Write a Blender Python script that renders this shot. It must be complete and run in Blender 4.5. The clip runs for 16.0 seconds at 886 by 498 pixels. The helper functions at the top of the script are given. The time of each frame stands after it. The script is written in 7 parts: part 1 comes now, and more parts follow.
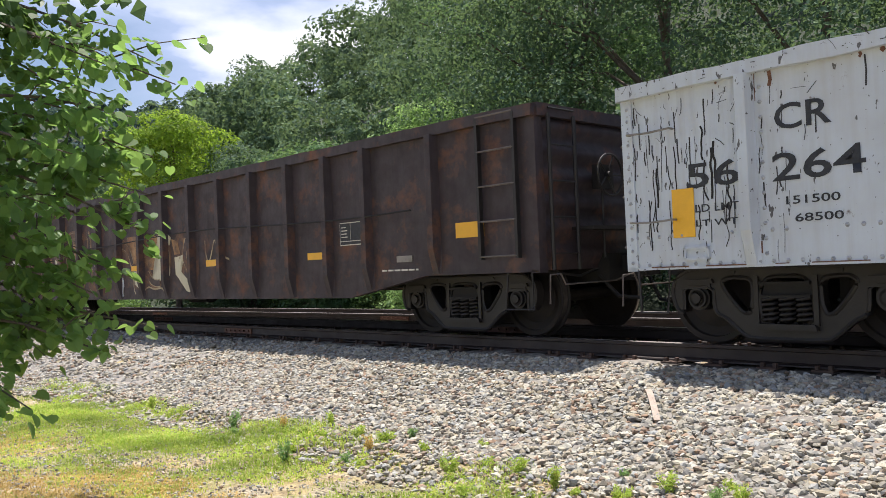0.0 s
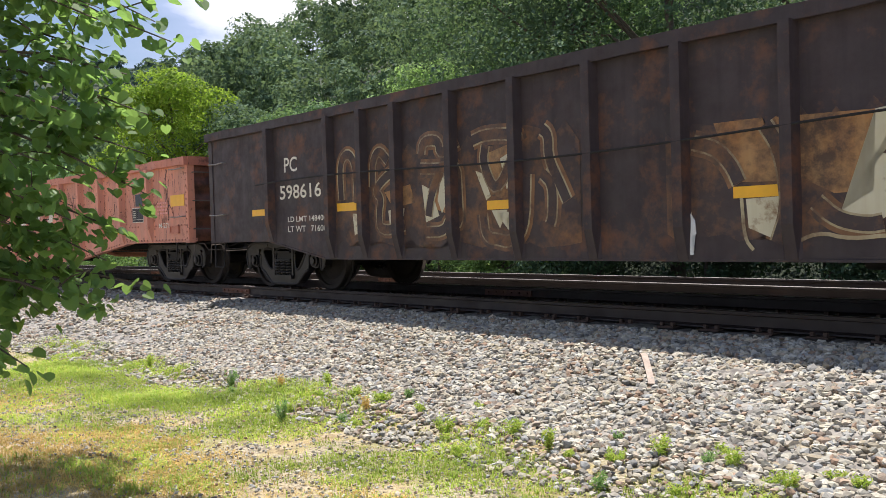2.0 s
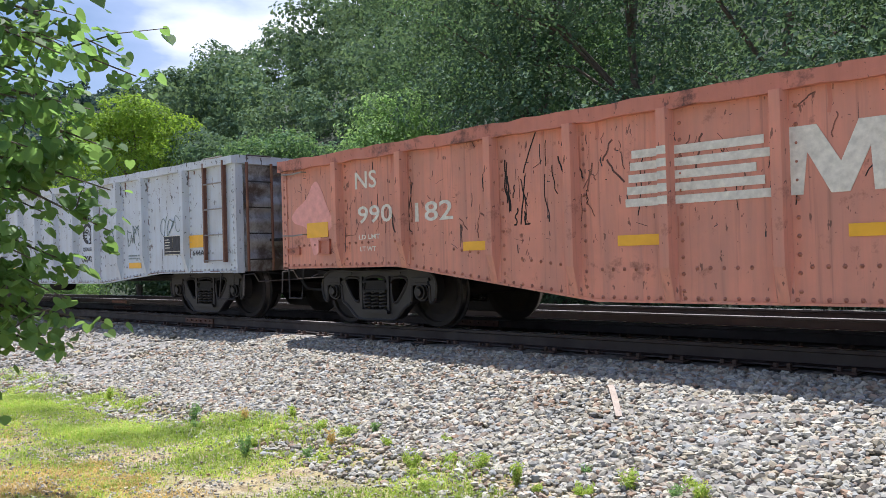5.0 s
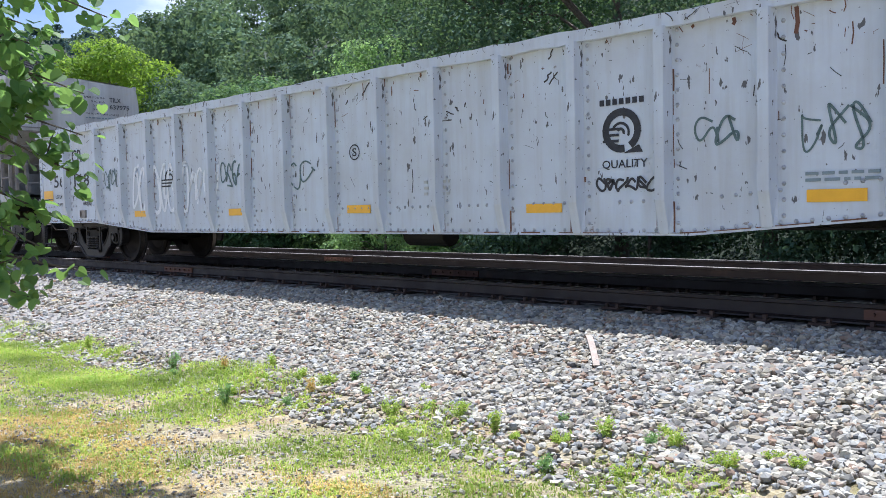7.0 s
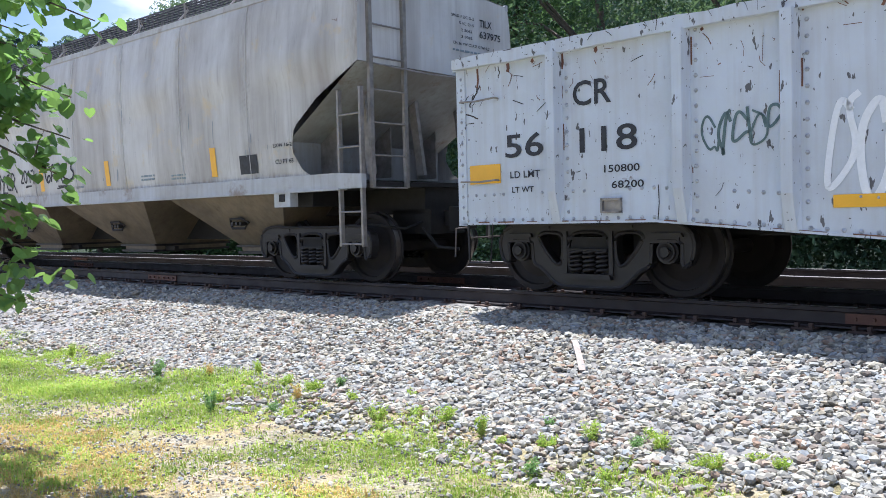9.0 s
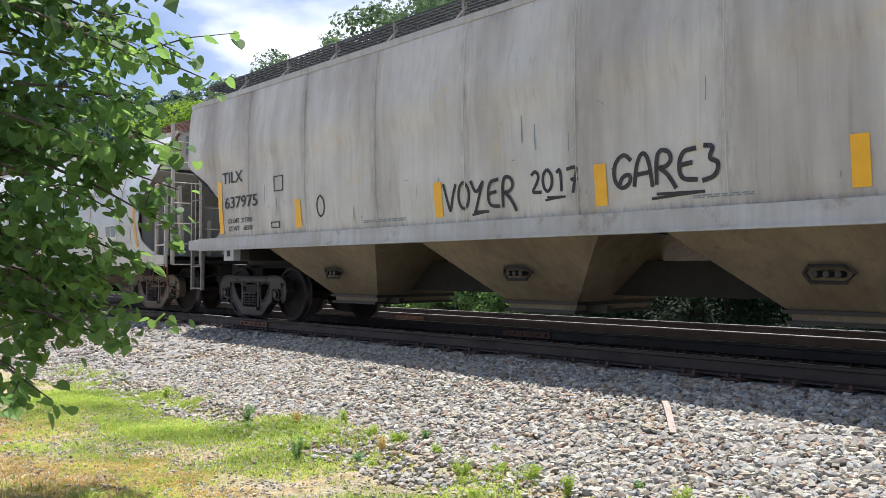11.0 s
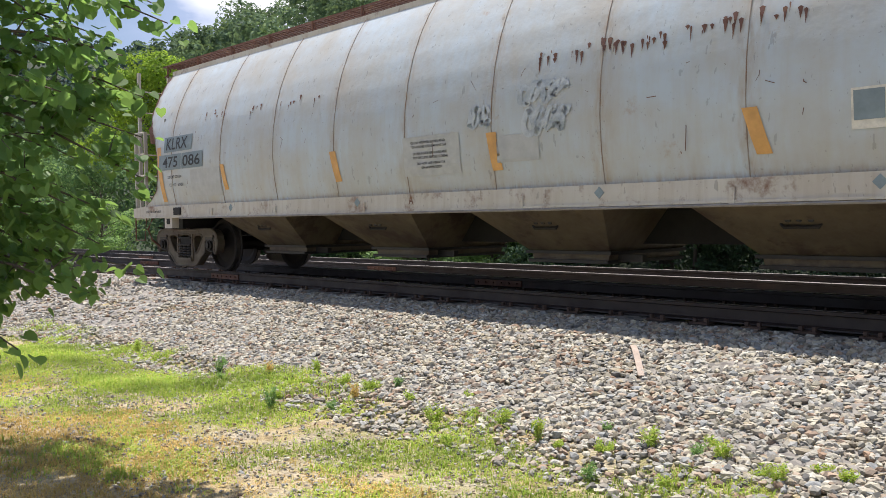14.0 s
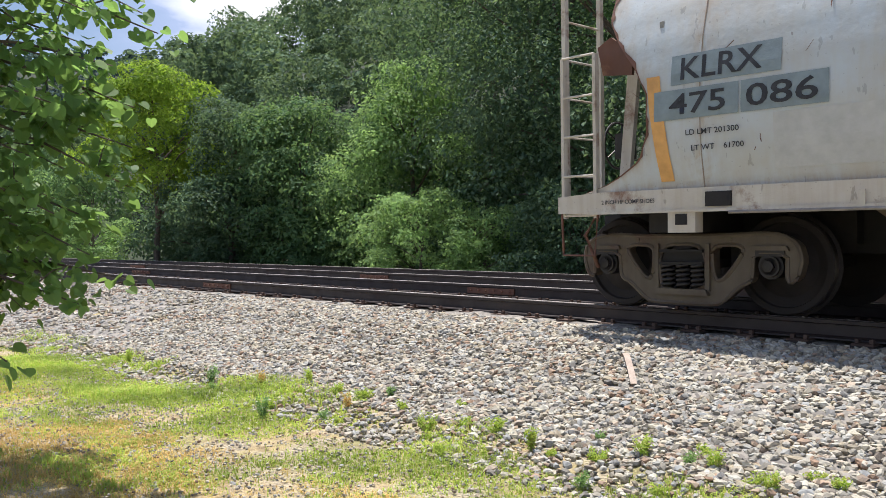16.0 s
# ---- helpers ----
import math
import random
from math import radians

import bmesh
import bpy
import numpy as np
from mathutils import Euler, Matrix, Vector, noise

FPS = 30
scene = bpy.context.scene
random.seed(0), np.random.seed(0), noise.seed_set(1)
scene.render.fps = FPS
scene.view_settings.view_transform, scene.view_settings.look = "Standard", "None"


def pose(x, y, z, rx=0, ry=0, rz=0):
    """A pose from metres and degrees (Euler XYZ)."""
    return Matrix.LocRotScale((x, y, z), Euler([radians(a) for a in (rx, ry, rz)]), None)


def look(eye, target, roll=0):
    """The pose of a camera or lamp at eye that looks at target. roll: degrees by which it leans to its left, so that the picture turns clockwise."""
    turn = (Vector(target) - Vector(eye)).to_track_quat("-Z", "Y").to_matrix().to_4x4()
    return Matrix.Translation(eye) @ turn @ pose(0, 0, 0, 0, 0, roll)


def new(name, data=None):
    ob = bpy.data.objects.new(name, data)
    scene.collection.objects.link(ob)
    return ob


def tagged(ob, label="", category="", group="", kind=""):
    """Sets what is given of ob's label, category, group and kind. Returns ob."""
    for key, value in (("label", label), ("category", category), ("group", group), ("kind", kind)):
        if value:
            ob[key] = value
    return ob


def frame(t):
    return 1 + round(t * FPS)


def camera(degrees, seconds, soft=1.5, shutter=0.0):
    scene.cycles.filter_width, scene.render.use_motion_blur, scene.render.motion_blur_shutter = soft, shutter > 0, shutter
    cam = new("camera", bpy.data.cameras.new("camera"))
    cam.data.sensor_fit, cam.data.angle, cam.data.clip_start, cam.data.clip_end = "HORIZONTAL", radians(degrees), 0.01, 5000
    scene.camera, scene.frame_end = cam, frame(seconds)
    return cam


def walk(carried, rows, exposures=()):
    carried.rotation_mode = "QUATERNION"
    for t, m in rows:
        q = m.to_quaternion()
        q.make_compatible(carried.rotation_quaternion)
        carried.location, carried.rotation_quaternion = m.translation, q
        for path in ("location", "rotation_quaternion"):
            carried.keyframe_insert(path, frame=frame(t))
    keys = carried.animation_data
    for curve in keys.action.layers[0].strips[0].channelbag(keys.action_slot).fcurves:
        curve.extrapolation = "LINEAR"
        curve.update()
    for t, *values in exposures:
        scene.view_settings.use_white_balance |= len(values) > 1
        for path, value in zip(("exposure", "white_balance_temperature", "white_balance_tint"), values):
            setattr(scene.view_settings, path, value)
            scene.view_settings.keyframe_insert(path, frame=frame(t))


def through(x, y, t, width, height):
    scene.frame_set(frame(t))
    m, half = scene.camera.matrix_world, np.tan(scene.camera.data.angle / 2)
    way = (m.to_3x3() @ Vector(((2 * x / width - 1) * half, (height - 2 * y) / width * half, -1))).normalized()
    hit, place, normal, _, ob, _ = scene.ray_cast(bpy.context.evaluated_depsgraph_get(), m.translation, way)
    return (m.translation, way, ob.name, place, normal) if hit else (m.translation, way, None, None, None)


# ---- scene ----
cam = camera(55.08, 16.0, soft=0.8)
# seconds, place, tilt, lean, turn
PATH = [
    (0.0, 0.025, -7.622, 0.731, 91.97, 1.73, 47.96), (0.5, 0.019, -7.619, 0.727, 90.79, 1.25, 47.53),
    (1.0, 0.019, -7.618, 0.727, 89.54, 0.93, 48.32), (1.5, 0.019, -7.615, 0.728, 89.33, 1.19, 48.44),
    (2.0, 0.023, -7.611, 0.732, 89.43, 1.09, 47.93), (2.5, 0.013, -7.614, 0.724, 89.09, 0.51, 47.12),
    (3.0, 0.019, -7.609, 0.732, 88.81, 0.63, 46.76), (3.5, 0.009, -7.607, 0.733, 89.27, 0.53, 47.07),
    (3.7, 0.014, -7.607, 0.737, 89.82, 0.45, 46.57), (5.8, -0.008, -7.601, 0.783, 91.46, 1.34, 45.81),
    (6.0, -0.003, -7.597, 0.780, 91.36, 1.62, 46.48), (6.5, -0.012, -7.588, 0.770, 89.60, 1.39, 46.22),
    (7.0, -0.016, -7.583, 0.767, 87.86, 0.71, 44.34), (7.5, -0.020, -7.586, 0.771, 87.82, 1.10, 42.94),
    (8.0, -0.012, -7.590, 0.767, 87.84, 0.98, 43.49), (8.2, -0.008, -7.603, 0.752, 87.93, 0.75, 43.71),
    (10.3, -0.009, -7.609, 0.742, 89.03, 1.12, 42.53), (10.5, -0.007, -7.598, 0.760, 89.20, 1.21, 44.10),
    (11.0, -0.018, -7.631, 0.754, 91.96, -0.50, 49.06), (11.5, 0.003, -7.620, 0.749, 91.21, 0.82, 49.71),
    (12.0, 0.010, -7.625, 0.725, 90.15, 0.29, 48.64), (12.5, -0.006, -7.628, 0.734, 89.57, 0.02, 48.08),
    (13.0, -0.005, -7.618, 0.741, 89.73, 0.33, 47.43), (13.5, -0.012, -7.614, 0.741, 89.12, 0.64, 46.93),
    (14.0, -0.010, -7.625, 0.730, 88.70, 0.15, 47.14), (14.5, -0.004, -7.634, 0.731, 88.46, 0.27, 47.05),
    (15.0, -0.008, -7.626, 0.730, 88.24, 0.44, 46.73), (15.5, -0.007, -7.626, 0.734, 88.17, 0.34, 46.55),
    (16.0, -0.011, -7.619, 0.737, 89.23, 0.33, 46.64)]
def cam_pose(x, y, z, tilt, lean, turn):
    return pose(x, y, z, 0, 0, turn) @ pose(0, 0, 0, tilt) @ pose(0, 0, 0, 0, 0, -lean)
walk(cam, [(t, cam_pose(*p)) for t, *p in PATH], [(0, 0.72, 6440, 14), (3.7, 0.68, 6240, 14), (5.8, 0.68, 5640, 14), (7.0, 0.83, 5560, 14), (8.2, 0.96, 5500, 14), (10.3, 0.88, 5640, 14), (11.2, 0.70, 6190, 14), (13.0, 0.62, 6440, 14), (14.2, 0.58, 6390, 14), (16, 0.66, 6290, 14)])

# ---- light: high sun from beyond the train, bright clouded sky ----
SUN_TILT, SUN_SIDE = 7.2, -13.5
sun = new("sun", bpy.data.lights.new("sun", "SUN"))
sun.data.energy, sun.data.angle, sun.data.color = 5.0, radians(0.55), (1.0, 0.95, 0.86)
sun_from = Vector((math.sin(radians(SUN_SIDE)), math.sin(radians(SUN_TILT)), math.cos(radians(SUN_TILT))))
sun.matrix_world = look(sun_from * 60, (0, 0, 0))
world = bpy.data.worlds.new("sky")
scene.world = world
world.use_nodes = True
wn, wl = world.node_tree.nodes, world.node_tree.links
wn.clear()
sky = wn.new("ShaderNodeTexSky")
sky.sky_type, sky.sun_disc, sky.sun_elevation, sky.sun_rotation = "NISHITA", False, radians(74.6), radians(-61.8)
tc = wn.new("ShaderNodeTexCoord")
mp = wn.new("ShaderNodeMapping")
mp.inputs["Scale"].default_value = (1.0, 1.0, 2.6)
mp.inputs["Location"].default_value = (0.35, 0.1, 0.0)
cl = wn.new("ShaderNodeTexNoise")
cl.inputs["Scale"].default_value, cl.inputs["Detail"].default_value, cl.inputs["Roughness"].default_value = 3.2, 7, 0.5
cr = wn.new("ShaderNodeValToRGB")
cr.color_ramp.elements[0].position, cr.color_ramp.elements[1].position = 0.40, 0.60
mx = wn.new("ShaderNodeMix")
mx.data_type = "RGBA"
mx.inputs["B"].default_value = (4.9, 5.9, 8.2, 1)
bg = wn.new("ShaderNodeBackground")
bg.inputs["Strength"].default_value = 0.074
out = wn.new("ShaderNodeOutputWorld")
wl.new(tc.outputs["Generated"], mp.inputs["Vector"])
wl.new(mp.outputs["Vector"], cl.inputs["Vector"])
wl.new(cl.outputs["Fac"], cr.inputs["Fac"])
wl.new(cr.outputs["Color"], mx.inputs["Factor"])
wl.new(sky.outputs["Color"], mx.inputs["A"])
cr2 = wn.new("ShaderNodeValToRGB")
cr2.color_ramp.elements[0].position, cr2.color_ramp.elements[1].position = 0.55, 0.66
mx2 = wn.new("ShaderNodeMix")
mx2.data_type = "RGBA"
mx2.inputs["B"].default_value = (10.5, 10.7, 11.0, 1)
wl.new(cl.outputs["Fac"], cr2.inputs["Fac"])
rise_xyz, low_sky, both = wn.new("ShaderNodeSeparateXYZ"), wn.new("ShaderNodeMapRange"), wn.new("ShaderNodeMath")
low_sky.inputs["From Min"].default_value, low_sky.inputs["From Max"].default_value = 0.27, 0.34
low_sky.inputs["To Min"].default_value, low_sky.inputs["To Max"].default_value = 1.0, 0.12
both.operation = "MULTIPLY"
wl.new(tc.outputs["Generated"], rise_xyz.inputs[0])
wl.new(rise_xyz.outputs["Z"], low_sky.inputs["Value"])
wl.new(cr2.outputs["Color"], both.inputs[0])
wl.new(low_sky.outputs[0], both.inputs[1])
wl.new(both.outputs[0], mx2.inputs["Factor"])
wl.new(mx.outputs["Result"], mx2.inputs["A"])
wl.new(mx2.outputs["Result"], bg.inputs["Color"])
wl.new(bg.outputs["Background"], out.inputs["Surface"])

# ---- materials ----
def shader(name):
    m = bpy.data.materials.new(name)
    m.use_nodes = True
    n, l = m.node_tree.nodes, m.node_tree.links
    return m, n, l, n["Principled BSDF"]

def coord(n, l, scale, kind="Object"):
    t, mpn = n.new("ShaderNodeTexCoord"), n.new("ShaderNodeMapping")
    mpn.inputs["Scale"].default_value = scale
    l.new(t.outputs[kind], mpn.inputs["Vector"])
    return mpn.outputs["Vector"]

def noise_ramp(n, l, vec, scale, lo, hi, detail=5, rough=0.6):
    t, r = n.new("ShaderNodeTexNoise"), n.new("ShaderNodeValToRGB")
    t.inputs["Scale"].default_value, t.inputs["Detail"].default_value, t.inputs["Roughness"].default_value = scale, detail, rough
    r.color_ramp.elements[0].position, r.color_ramp.elements[1].position = lo, hi
    l.new(vec, t.inputs["Vector"])
    l.new(t.outputs["Fac"], r.inputs["Fac"])
    return r.outputs["Color"]

def mixed(n, l, fac, a, b, amount=1.0, mode="MIX"):
    m = n.new("ShaderNodeMix")
    m.data_type, m.blend_type = "RGBA", mode
    if amount < 1.0 and fac is not None:
        k = n.new("ShaderNodeMath")
        k.operation = "MULTIPLY"
        k.inputs[1].default_value = amount
        l.new(fac, k.inputs[0])
        fac = k.outputs[0]
    if fac is None:
        m.inputs["Factor"].default_value = amount
    else:
        l.new(fac, m.inputs["Factor"])
    for key, v in (("A", a), ("B", b)):
        if isinstance(v, tuple):
            m.inputs[key].default_value = (*v, 1)
        else:
            l.new(v, m.inputs[key])
    return m.outputs["Result"]

def bump(n, l, p, height, strength, dist=0.01):
    b = n.new("ShaderNodeBump")
    b.inputs["Strength"].default_value, b.inputs["Distance"].default_value = strength, dist
    l.new(height, b.inputs["Height"])
    l.new(b.outputs["Normal"], p.inputs["Normal"])

def paint(name, base, dirt, rust, dirt_amt=0.5, streak=0.5, rust_lo=0.60, rust_hi=0.68, rust_amt=1.0, chips=0.0, rough=0.55, chip_col=(0.03, 0.022, 0.02), wide=0.0, band=1.7, stain=None, stain_amt=0.8):
    """Weathered paint on steel: broad dirt, streaks that run down, rust patches, chips."""
    m, n, l, p = shader(name)
    big = coord(n, l, (1, 1, 1))
    down = coord(n, l, (5.0, 5.0, 0.35))
    c = mixed(n, l, noise_ramp(n, l, big, 1.3, 0.35, 0.7), base, dirt, dirt_amt)
    c = mixed(n, l, noise_ramp(n, l, down, 2.2, 0.45, 0.75, 6), c, dirt, streak)
    if wide:
        c = mixed(n, l, noise_ramp(n, l, coord(n, l, (band, band, 0.10)), 1.6, 0.46, 0.68, 4, 0.55), c, dirt, wide)
        c = mixed(n, l, noise_ramp(n, l, coord(n, l, (9, 9, 0.15)), 2.0, 0.56, 0.70, 5, 0.6), c, tuple(k * 0.6 for k in dirt), wide if band > 1 else wide * 0.3)
    c = mixed(n, l, noise_ramp(n, l, big, 2.1, rust_lo, rust_hi, 9, 0.7), c, rust, rust_amt)
    if stain:
        at, k = n.new("ShaderNodeAttribute"), n.new("ShaderNodeMath")
        at.attribute_name, k.operation = "stain", "MULTIPLY"
        l.new(at.outputs["Fac"], k.inputs[0])
        l.new(noise_ramp(n, l, coord(n, l, (9, 9, 2.2)), 1.7, 0.36, 0.66, 7, 0.65), k.inputs[1])
        c = mixed(n, l, k.outputs[0], c, stain, stain_amt)
    if chips:
        v = coord(n, l, (7.0, 7.0, 2.6))
        c = mixed(n, l, noise_ramp(n, l, v, 2.4, 0.66, 0.68, 3, 0.55), c, chip_col, chips)
        c = mixed(n, l, noise_ramp(n, l, big, 26, 0.70, 0.72, 2), c, chip_col, chips)
    l.new(c, p.inputs["Base Color"])
    l.new(mixed(n, l, noise_ramp(n, l, big, 5, 0.3, 0.7), (rough - 0.1,) * 3, (rough + 0.2,) * 3), p.inputs["Roughness"])
    bump(n, l, p, noise_ramp(n, l, big, 9, 0.2, 0.8, 8), 0.25, 0.01)
    return m

def plain(name, base, rough=0.6, metal=0.0, var=0.25, scale=8, bumps=0.2):
    m, n, l, p = shader(name)
    v = coord(n, l, (1, 1, 1))
    dark = tuple(k * (1 - var) for k in base)
    light = tuple(min(1, k * (1 + var)) for k in base)
    c = mixed(n, l, noise_ramp(n, l, v, scale, 0.3, 0.7, 6), dark, light)
    l.new(c, p.inputs["Base Color"])
    p.inputs["Roughness"].default_value, p.inputs["Metallic"].default_value = rough, metal
    bump(n, l, p, noise_ramp(n, l, v, scale * 5, 0.2, 0.8, 6), bumps, 0.006)
    return m

def island(name, stops, rough=0.8, through=0.0, gloss=0.3, shade_clump=1.1):
    """Each loose piece of the mesh takes its own colour out of the stops."""
    m, n, l, p = shader(name)
    g, r = n.new("ShaderNodeNewGeometry"), n.new("ShaderNodeValToRGB")
    e = r.color_ramp.elements
    e[0].color, e[1].color = (*stops[0], 1), (*stops[-1], 1)
    for i, s in enumerate(stops[1:-1], 1):
        e.new(i / (len(stops) - 1)).color = (*s, 1)
    l.new(g.outputs["Random Per Island"], r.inputs["Fac"])
    c = r.outputs["Color"]
    if not through:
        c = mixed(n, l, noise_ramp(n, l, coord(n, l, (1, 1, 1)), 45, 0.3, 0.7, 5), c, (0.10, 0.09, 0.08), 0.35)
        bump(n, l, p, noise_ramp(n, l, coord(n, l, (1, 1, 1)), 90, 0.2, 0.8, 5), 0.35, 0.004)
    # painted shade: noise clumps mix a darker green into the leaves
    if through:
        c = mixed(n, l, noise_ramp(n, l, coord(n, l, (1, 1, 1)), shade_clump, 0.38, 0.62, 3), c, tuple(k * 0.45 for k in stops[0]), 0.75)
    l.new(c, p.inputs["Base Color"])
    p.inputs["Roughness"].default_value = rough
    p.inputs["Specular IOR Level"].default_value = gloss
    if through:
        t, a = n.new("ShaderNodeBsdfTranslucent"), n.new("ShaderNodeMixShader")
        y = mixed(n, l, None, c, (0.8, 1.0, 0.2), 0.10)
        h = n.new("ShaderNodeHueSaturation")
        h.inputs["Value"].default_value, h.inputs["Saturation"].default_value = 1.6, 1.05
        l.new(y, h.inputs["Color"])
        l.new(h.outputs["Color"], t.inputs["Color"])
        a.inputs["Fac"].default_value = through
        l.new(p.outputs["BSDF"], a.inputs[1])
        l.new(t.outputs["BSDF"], a.inputs[2])
        l.new(a.outputs["Shader"], n["Material Output"].inputs["Surface"])
    return m

M_CREND = paint("grimy_white_car_paint", (0.42, 0.43, 0.44), (0.09, 0.065, 0.05), (0.07, 0.045, 0.035), 0.7, 0.6, 0.45, 0.60, 0.9, 0.3)
M_NSEND = paint("rusted_orange_car_paint", (0.22, 0.085, 0.055), (0.10, 0.045, 0.035), (0.035, 0.02, 0.018), 0.6, 0.5, 0.46, 0.62, 0.9)
RUST, RUST_O = (0.13, 0.055, 0.03), (0.30, 0.11, 0.04)
M_CR = paint("white_car_paint", (0.55, 0.605, 0.675), (0.38, 0.37, 0.36), (0.13, 0.08, 0.055), 0.4, 0.4, 0.66, 0.70, 0.85, 0.85)
M_PC = paint("dark_brown_car_paint", (0.046, 0.032, 0.036), (0.022, 0.016, 0.019), (0.18, 0.068, 0.026), 0.6, 0.7, 0.52, 0.74, 0.85, 0.0, 0.6)
M_NS = paint("faded_orange_car_paint", (0.70, 0.28, 0.19), (0.42, 0.21, 0.16), (0.16, 0.06, 0.04), 0.6, 0.7, 0.60, 0.70, 0.8, 0.7, 0.6, (0.05, 0.025, 0.02), wide=0.5)
M_RIVW = plain("grimy_white_rivet", (0.36, 0.375, 0.40), 0.6, 0.0, 0.4, 20)
M_RIVO = plain("grimy_orange_rivet", (0.34, 0.14, 0.095), 0.6, 0.0, 0.4, 20)
M_NSC = paint("rusted_orange_chord", (0.56, 0.205, 0.14), (0.32, 0.12, 0.08), (0.10, 0.04, 0.03), 0.5, 0.4, 0.55, 0.64, 0.9, 0.6)
M_TX = paint("grey_hopper_paint", (0.57, 0.57, 0.55), (0.25, 0.22, 0.19), (0.56, 0.44, 0.22), 0.30, 0.22, 0.57, 0.70, 0.6, 0.0, 0.5, wide=0.75, band=0.75, stain=(0.17, 0.145, 0.12), stain_amt=0.7)
M_TXS = paint("pale_sill_paint", (0.47, 0.49, 0.51), (0.26, 0.23, 0.19), (0.20, 0.14, 0.095), 0.6, 0.4, 0.56, 0.68, 0.7)
M_TXB = paint("tan_hopper_paint", (0.21, 0.17, 0.115), (0.06, 0.046, 0.035), (0.08, 0.055, 0.04), 0.6, 0.4, 0.60, 0.70, 0.8, 0.2)
M_KL = paint("pale_hopper_paint", (0.47, 0.54, 0.59), (0.42, 0.38, 0.305), (0.36, 0.21, 0.10), 0.7, 0.35, 0.64, 0.74, 0.6, 0.25, 0.38, stain=(0.36, 0.26, 0.16), stain_amt=0.8)
M_KLB = paint("dirty_tan_hopper_paint", (0.14, 0.11, 0.07), (0.04, 0.03, 0.022), (0.06, 0.04, 0.03), 0.5, 0.4, 0.52, 0.60, 0.9)
M_KLR = paint("rusty_white_paint", (0.56, 0.54, 0.49), (0.36, 0.29, 0.21), (0.17, 0.07, 0.035), 0.45, 0.5, 0.55, 0.66, 0.85, 0.3)
# greyer than the body: shade of the end recess put into the paint
M_BULK = paint("shaded_grey_sheet_paint", (0.31, 0.32, 0.315), (0.17, 0.15, 0.125), (0.15, 0.075, 0.045), 0.6, 0.5, 0.56, 0.68, 0.8)
M_SEAM = paint("rust_stained_seam", (0.30, 0.28, 0.25), (0.28, 0.21, 0.15), (0.24, 0.15, 0.09), 0.7, 0.3, 0.46, 0.60, 0.9)
M_UND = plain("grimy_underframe", (0.012, 0.011, 0.011), 0.75, 0.0, 0.4)
M_TRK = plain("grimy_truck_steel", (0.017, 0.0145, 0.014), 0.55, 0.0, 0.4, 6)
M_TRKP = paint("dirty_pale_truck_steel", (0.115, 0.092, 0.064), (0.045, 0.034, 0.025), (0.07, 0.034, 0.022), 0.6, 0.4, 0.52, 0.62, 0.8)
M_WHL = plain("wheel_steel", (0.016, 0.012, 0.011), 0.8, 0.0, 0.4, 5)
M_TREAD = plain("polished_tread", (0.22, 0.20, 0.185), 0.45, 1.0, 0.2)
M_RUSTY = paint("rusted_steel", (0.15, 0.062, 0.036), (0.08, 0.038, 0.028), (0.30, 0.16, 0.08), 0.6, 0.3, 0.55, 0.65, 0.6)
M_YEL = plain("yellow_reflector", (0.80, 0.42, 0.02), 0.4, 0.0, 0.06)
M_ORA = plain("faded_orange_reflector", (0.62, 0.33, 0.10), 0.5, 0.0, 0.15)
M_BLK = plain("black_lettering", (0.022, 0.024, 0.030), 0.6, 0.0, 0.5, 14)
M_WHT = plain("white_lettering", (0.66, 0.63, 0.55), 0.6, 0.0, 0.2, 14)
M_PATCH = plain("grey_patch_paint", (0.20, 0.255, 0.28), 0.6, 0.0, 0.15)
M_PATCHL = plain("pale_grey_patch_paint", (0.44, 0.45, 0.44), 0.6, 0.0, 0.1)
M_SPRAY = plain("black_spray", (0.035, 0.035, 0.040), 0.7, 0.0, 0.5, 20)
M_SPRAYG = plain("green_grey_spray", (0.10, 0.15, 0.15), 0.7, 0.0, 0.3, 20)
M_SPRAYW = plain("white_spray", (0.74, 0.76, 0.78), 0.7, 0.0, 0.05, 20)
M_SPRAYC = paint("worn_cream_spray", (0.47, 0.41, 0.26), (0.26, 0.17, 0.085), (0.11, 0.055, 0.032), 0.6, 0.6, 0.44, 0.58, 0.9)
M_SPRAYO = paint("worn_orange_spray", (0.32, 0.145, 0.05), (0.42, 0.27, 0.12), (0.06, 0.035, 0.026), 0.5, 0.6, 0.46, 0.62, 0.95)
M_FADE = paint("orange_overspray", (0.27, 0.13, 0.052), (0.10, 0.052, 0.034), (0.05, 0.034, 0.033), 0.6, 0.6, 0.44, 0.62, 0.95)
M_HAZE = paint("thin_orange_overspray", (0.046, 0.032, 0.036), (0.05, 0.03, 0.026), (0.25, 0.115, 0.042), 0.6, 0.7, 0.47, 0.68, 0.85, 0.0, 0.6)
M_SPRAYB = paint("pale_cream_spray", (0.60, 0.57, 0.43), (0.42, 0.34, 0.20), (0.20, 0.10, 0.045), 0.5, 0.4, 0.56, 0.64, 0.85)
M_NAVY = plain("dark_blue_patch_paint", (0.035, 0.048, 0.068), 0.6, 0.0, 0.3)
M_SMUDGE = paint("blue_grey_smudge", (0.22, 0.26, 0.30), (0.40, 0.44, 0.46), (0.52, 0.56, 0.58), 0.7, 0.5, 0.42, 0.56, 0.95)
M_SPRAYD = plain("dark_grey_spray", (0.040, 0.033, 0.032), 0.6, 0.0, 0.3, 12)
M_PINK = plain("pink_primer", (0.72, 0.33, 0.29), 0.6, 0.0, 0.15)
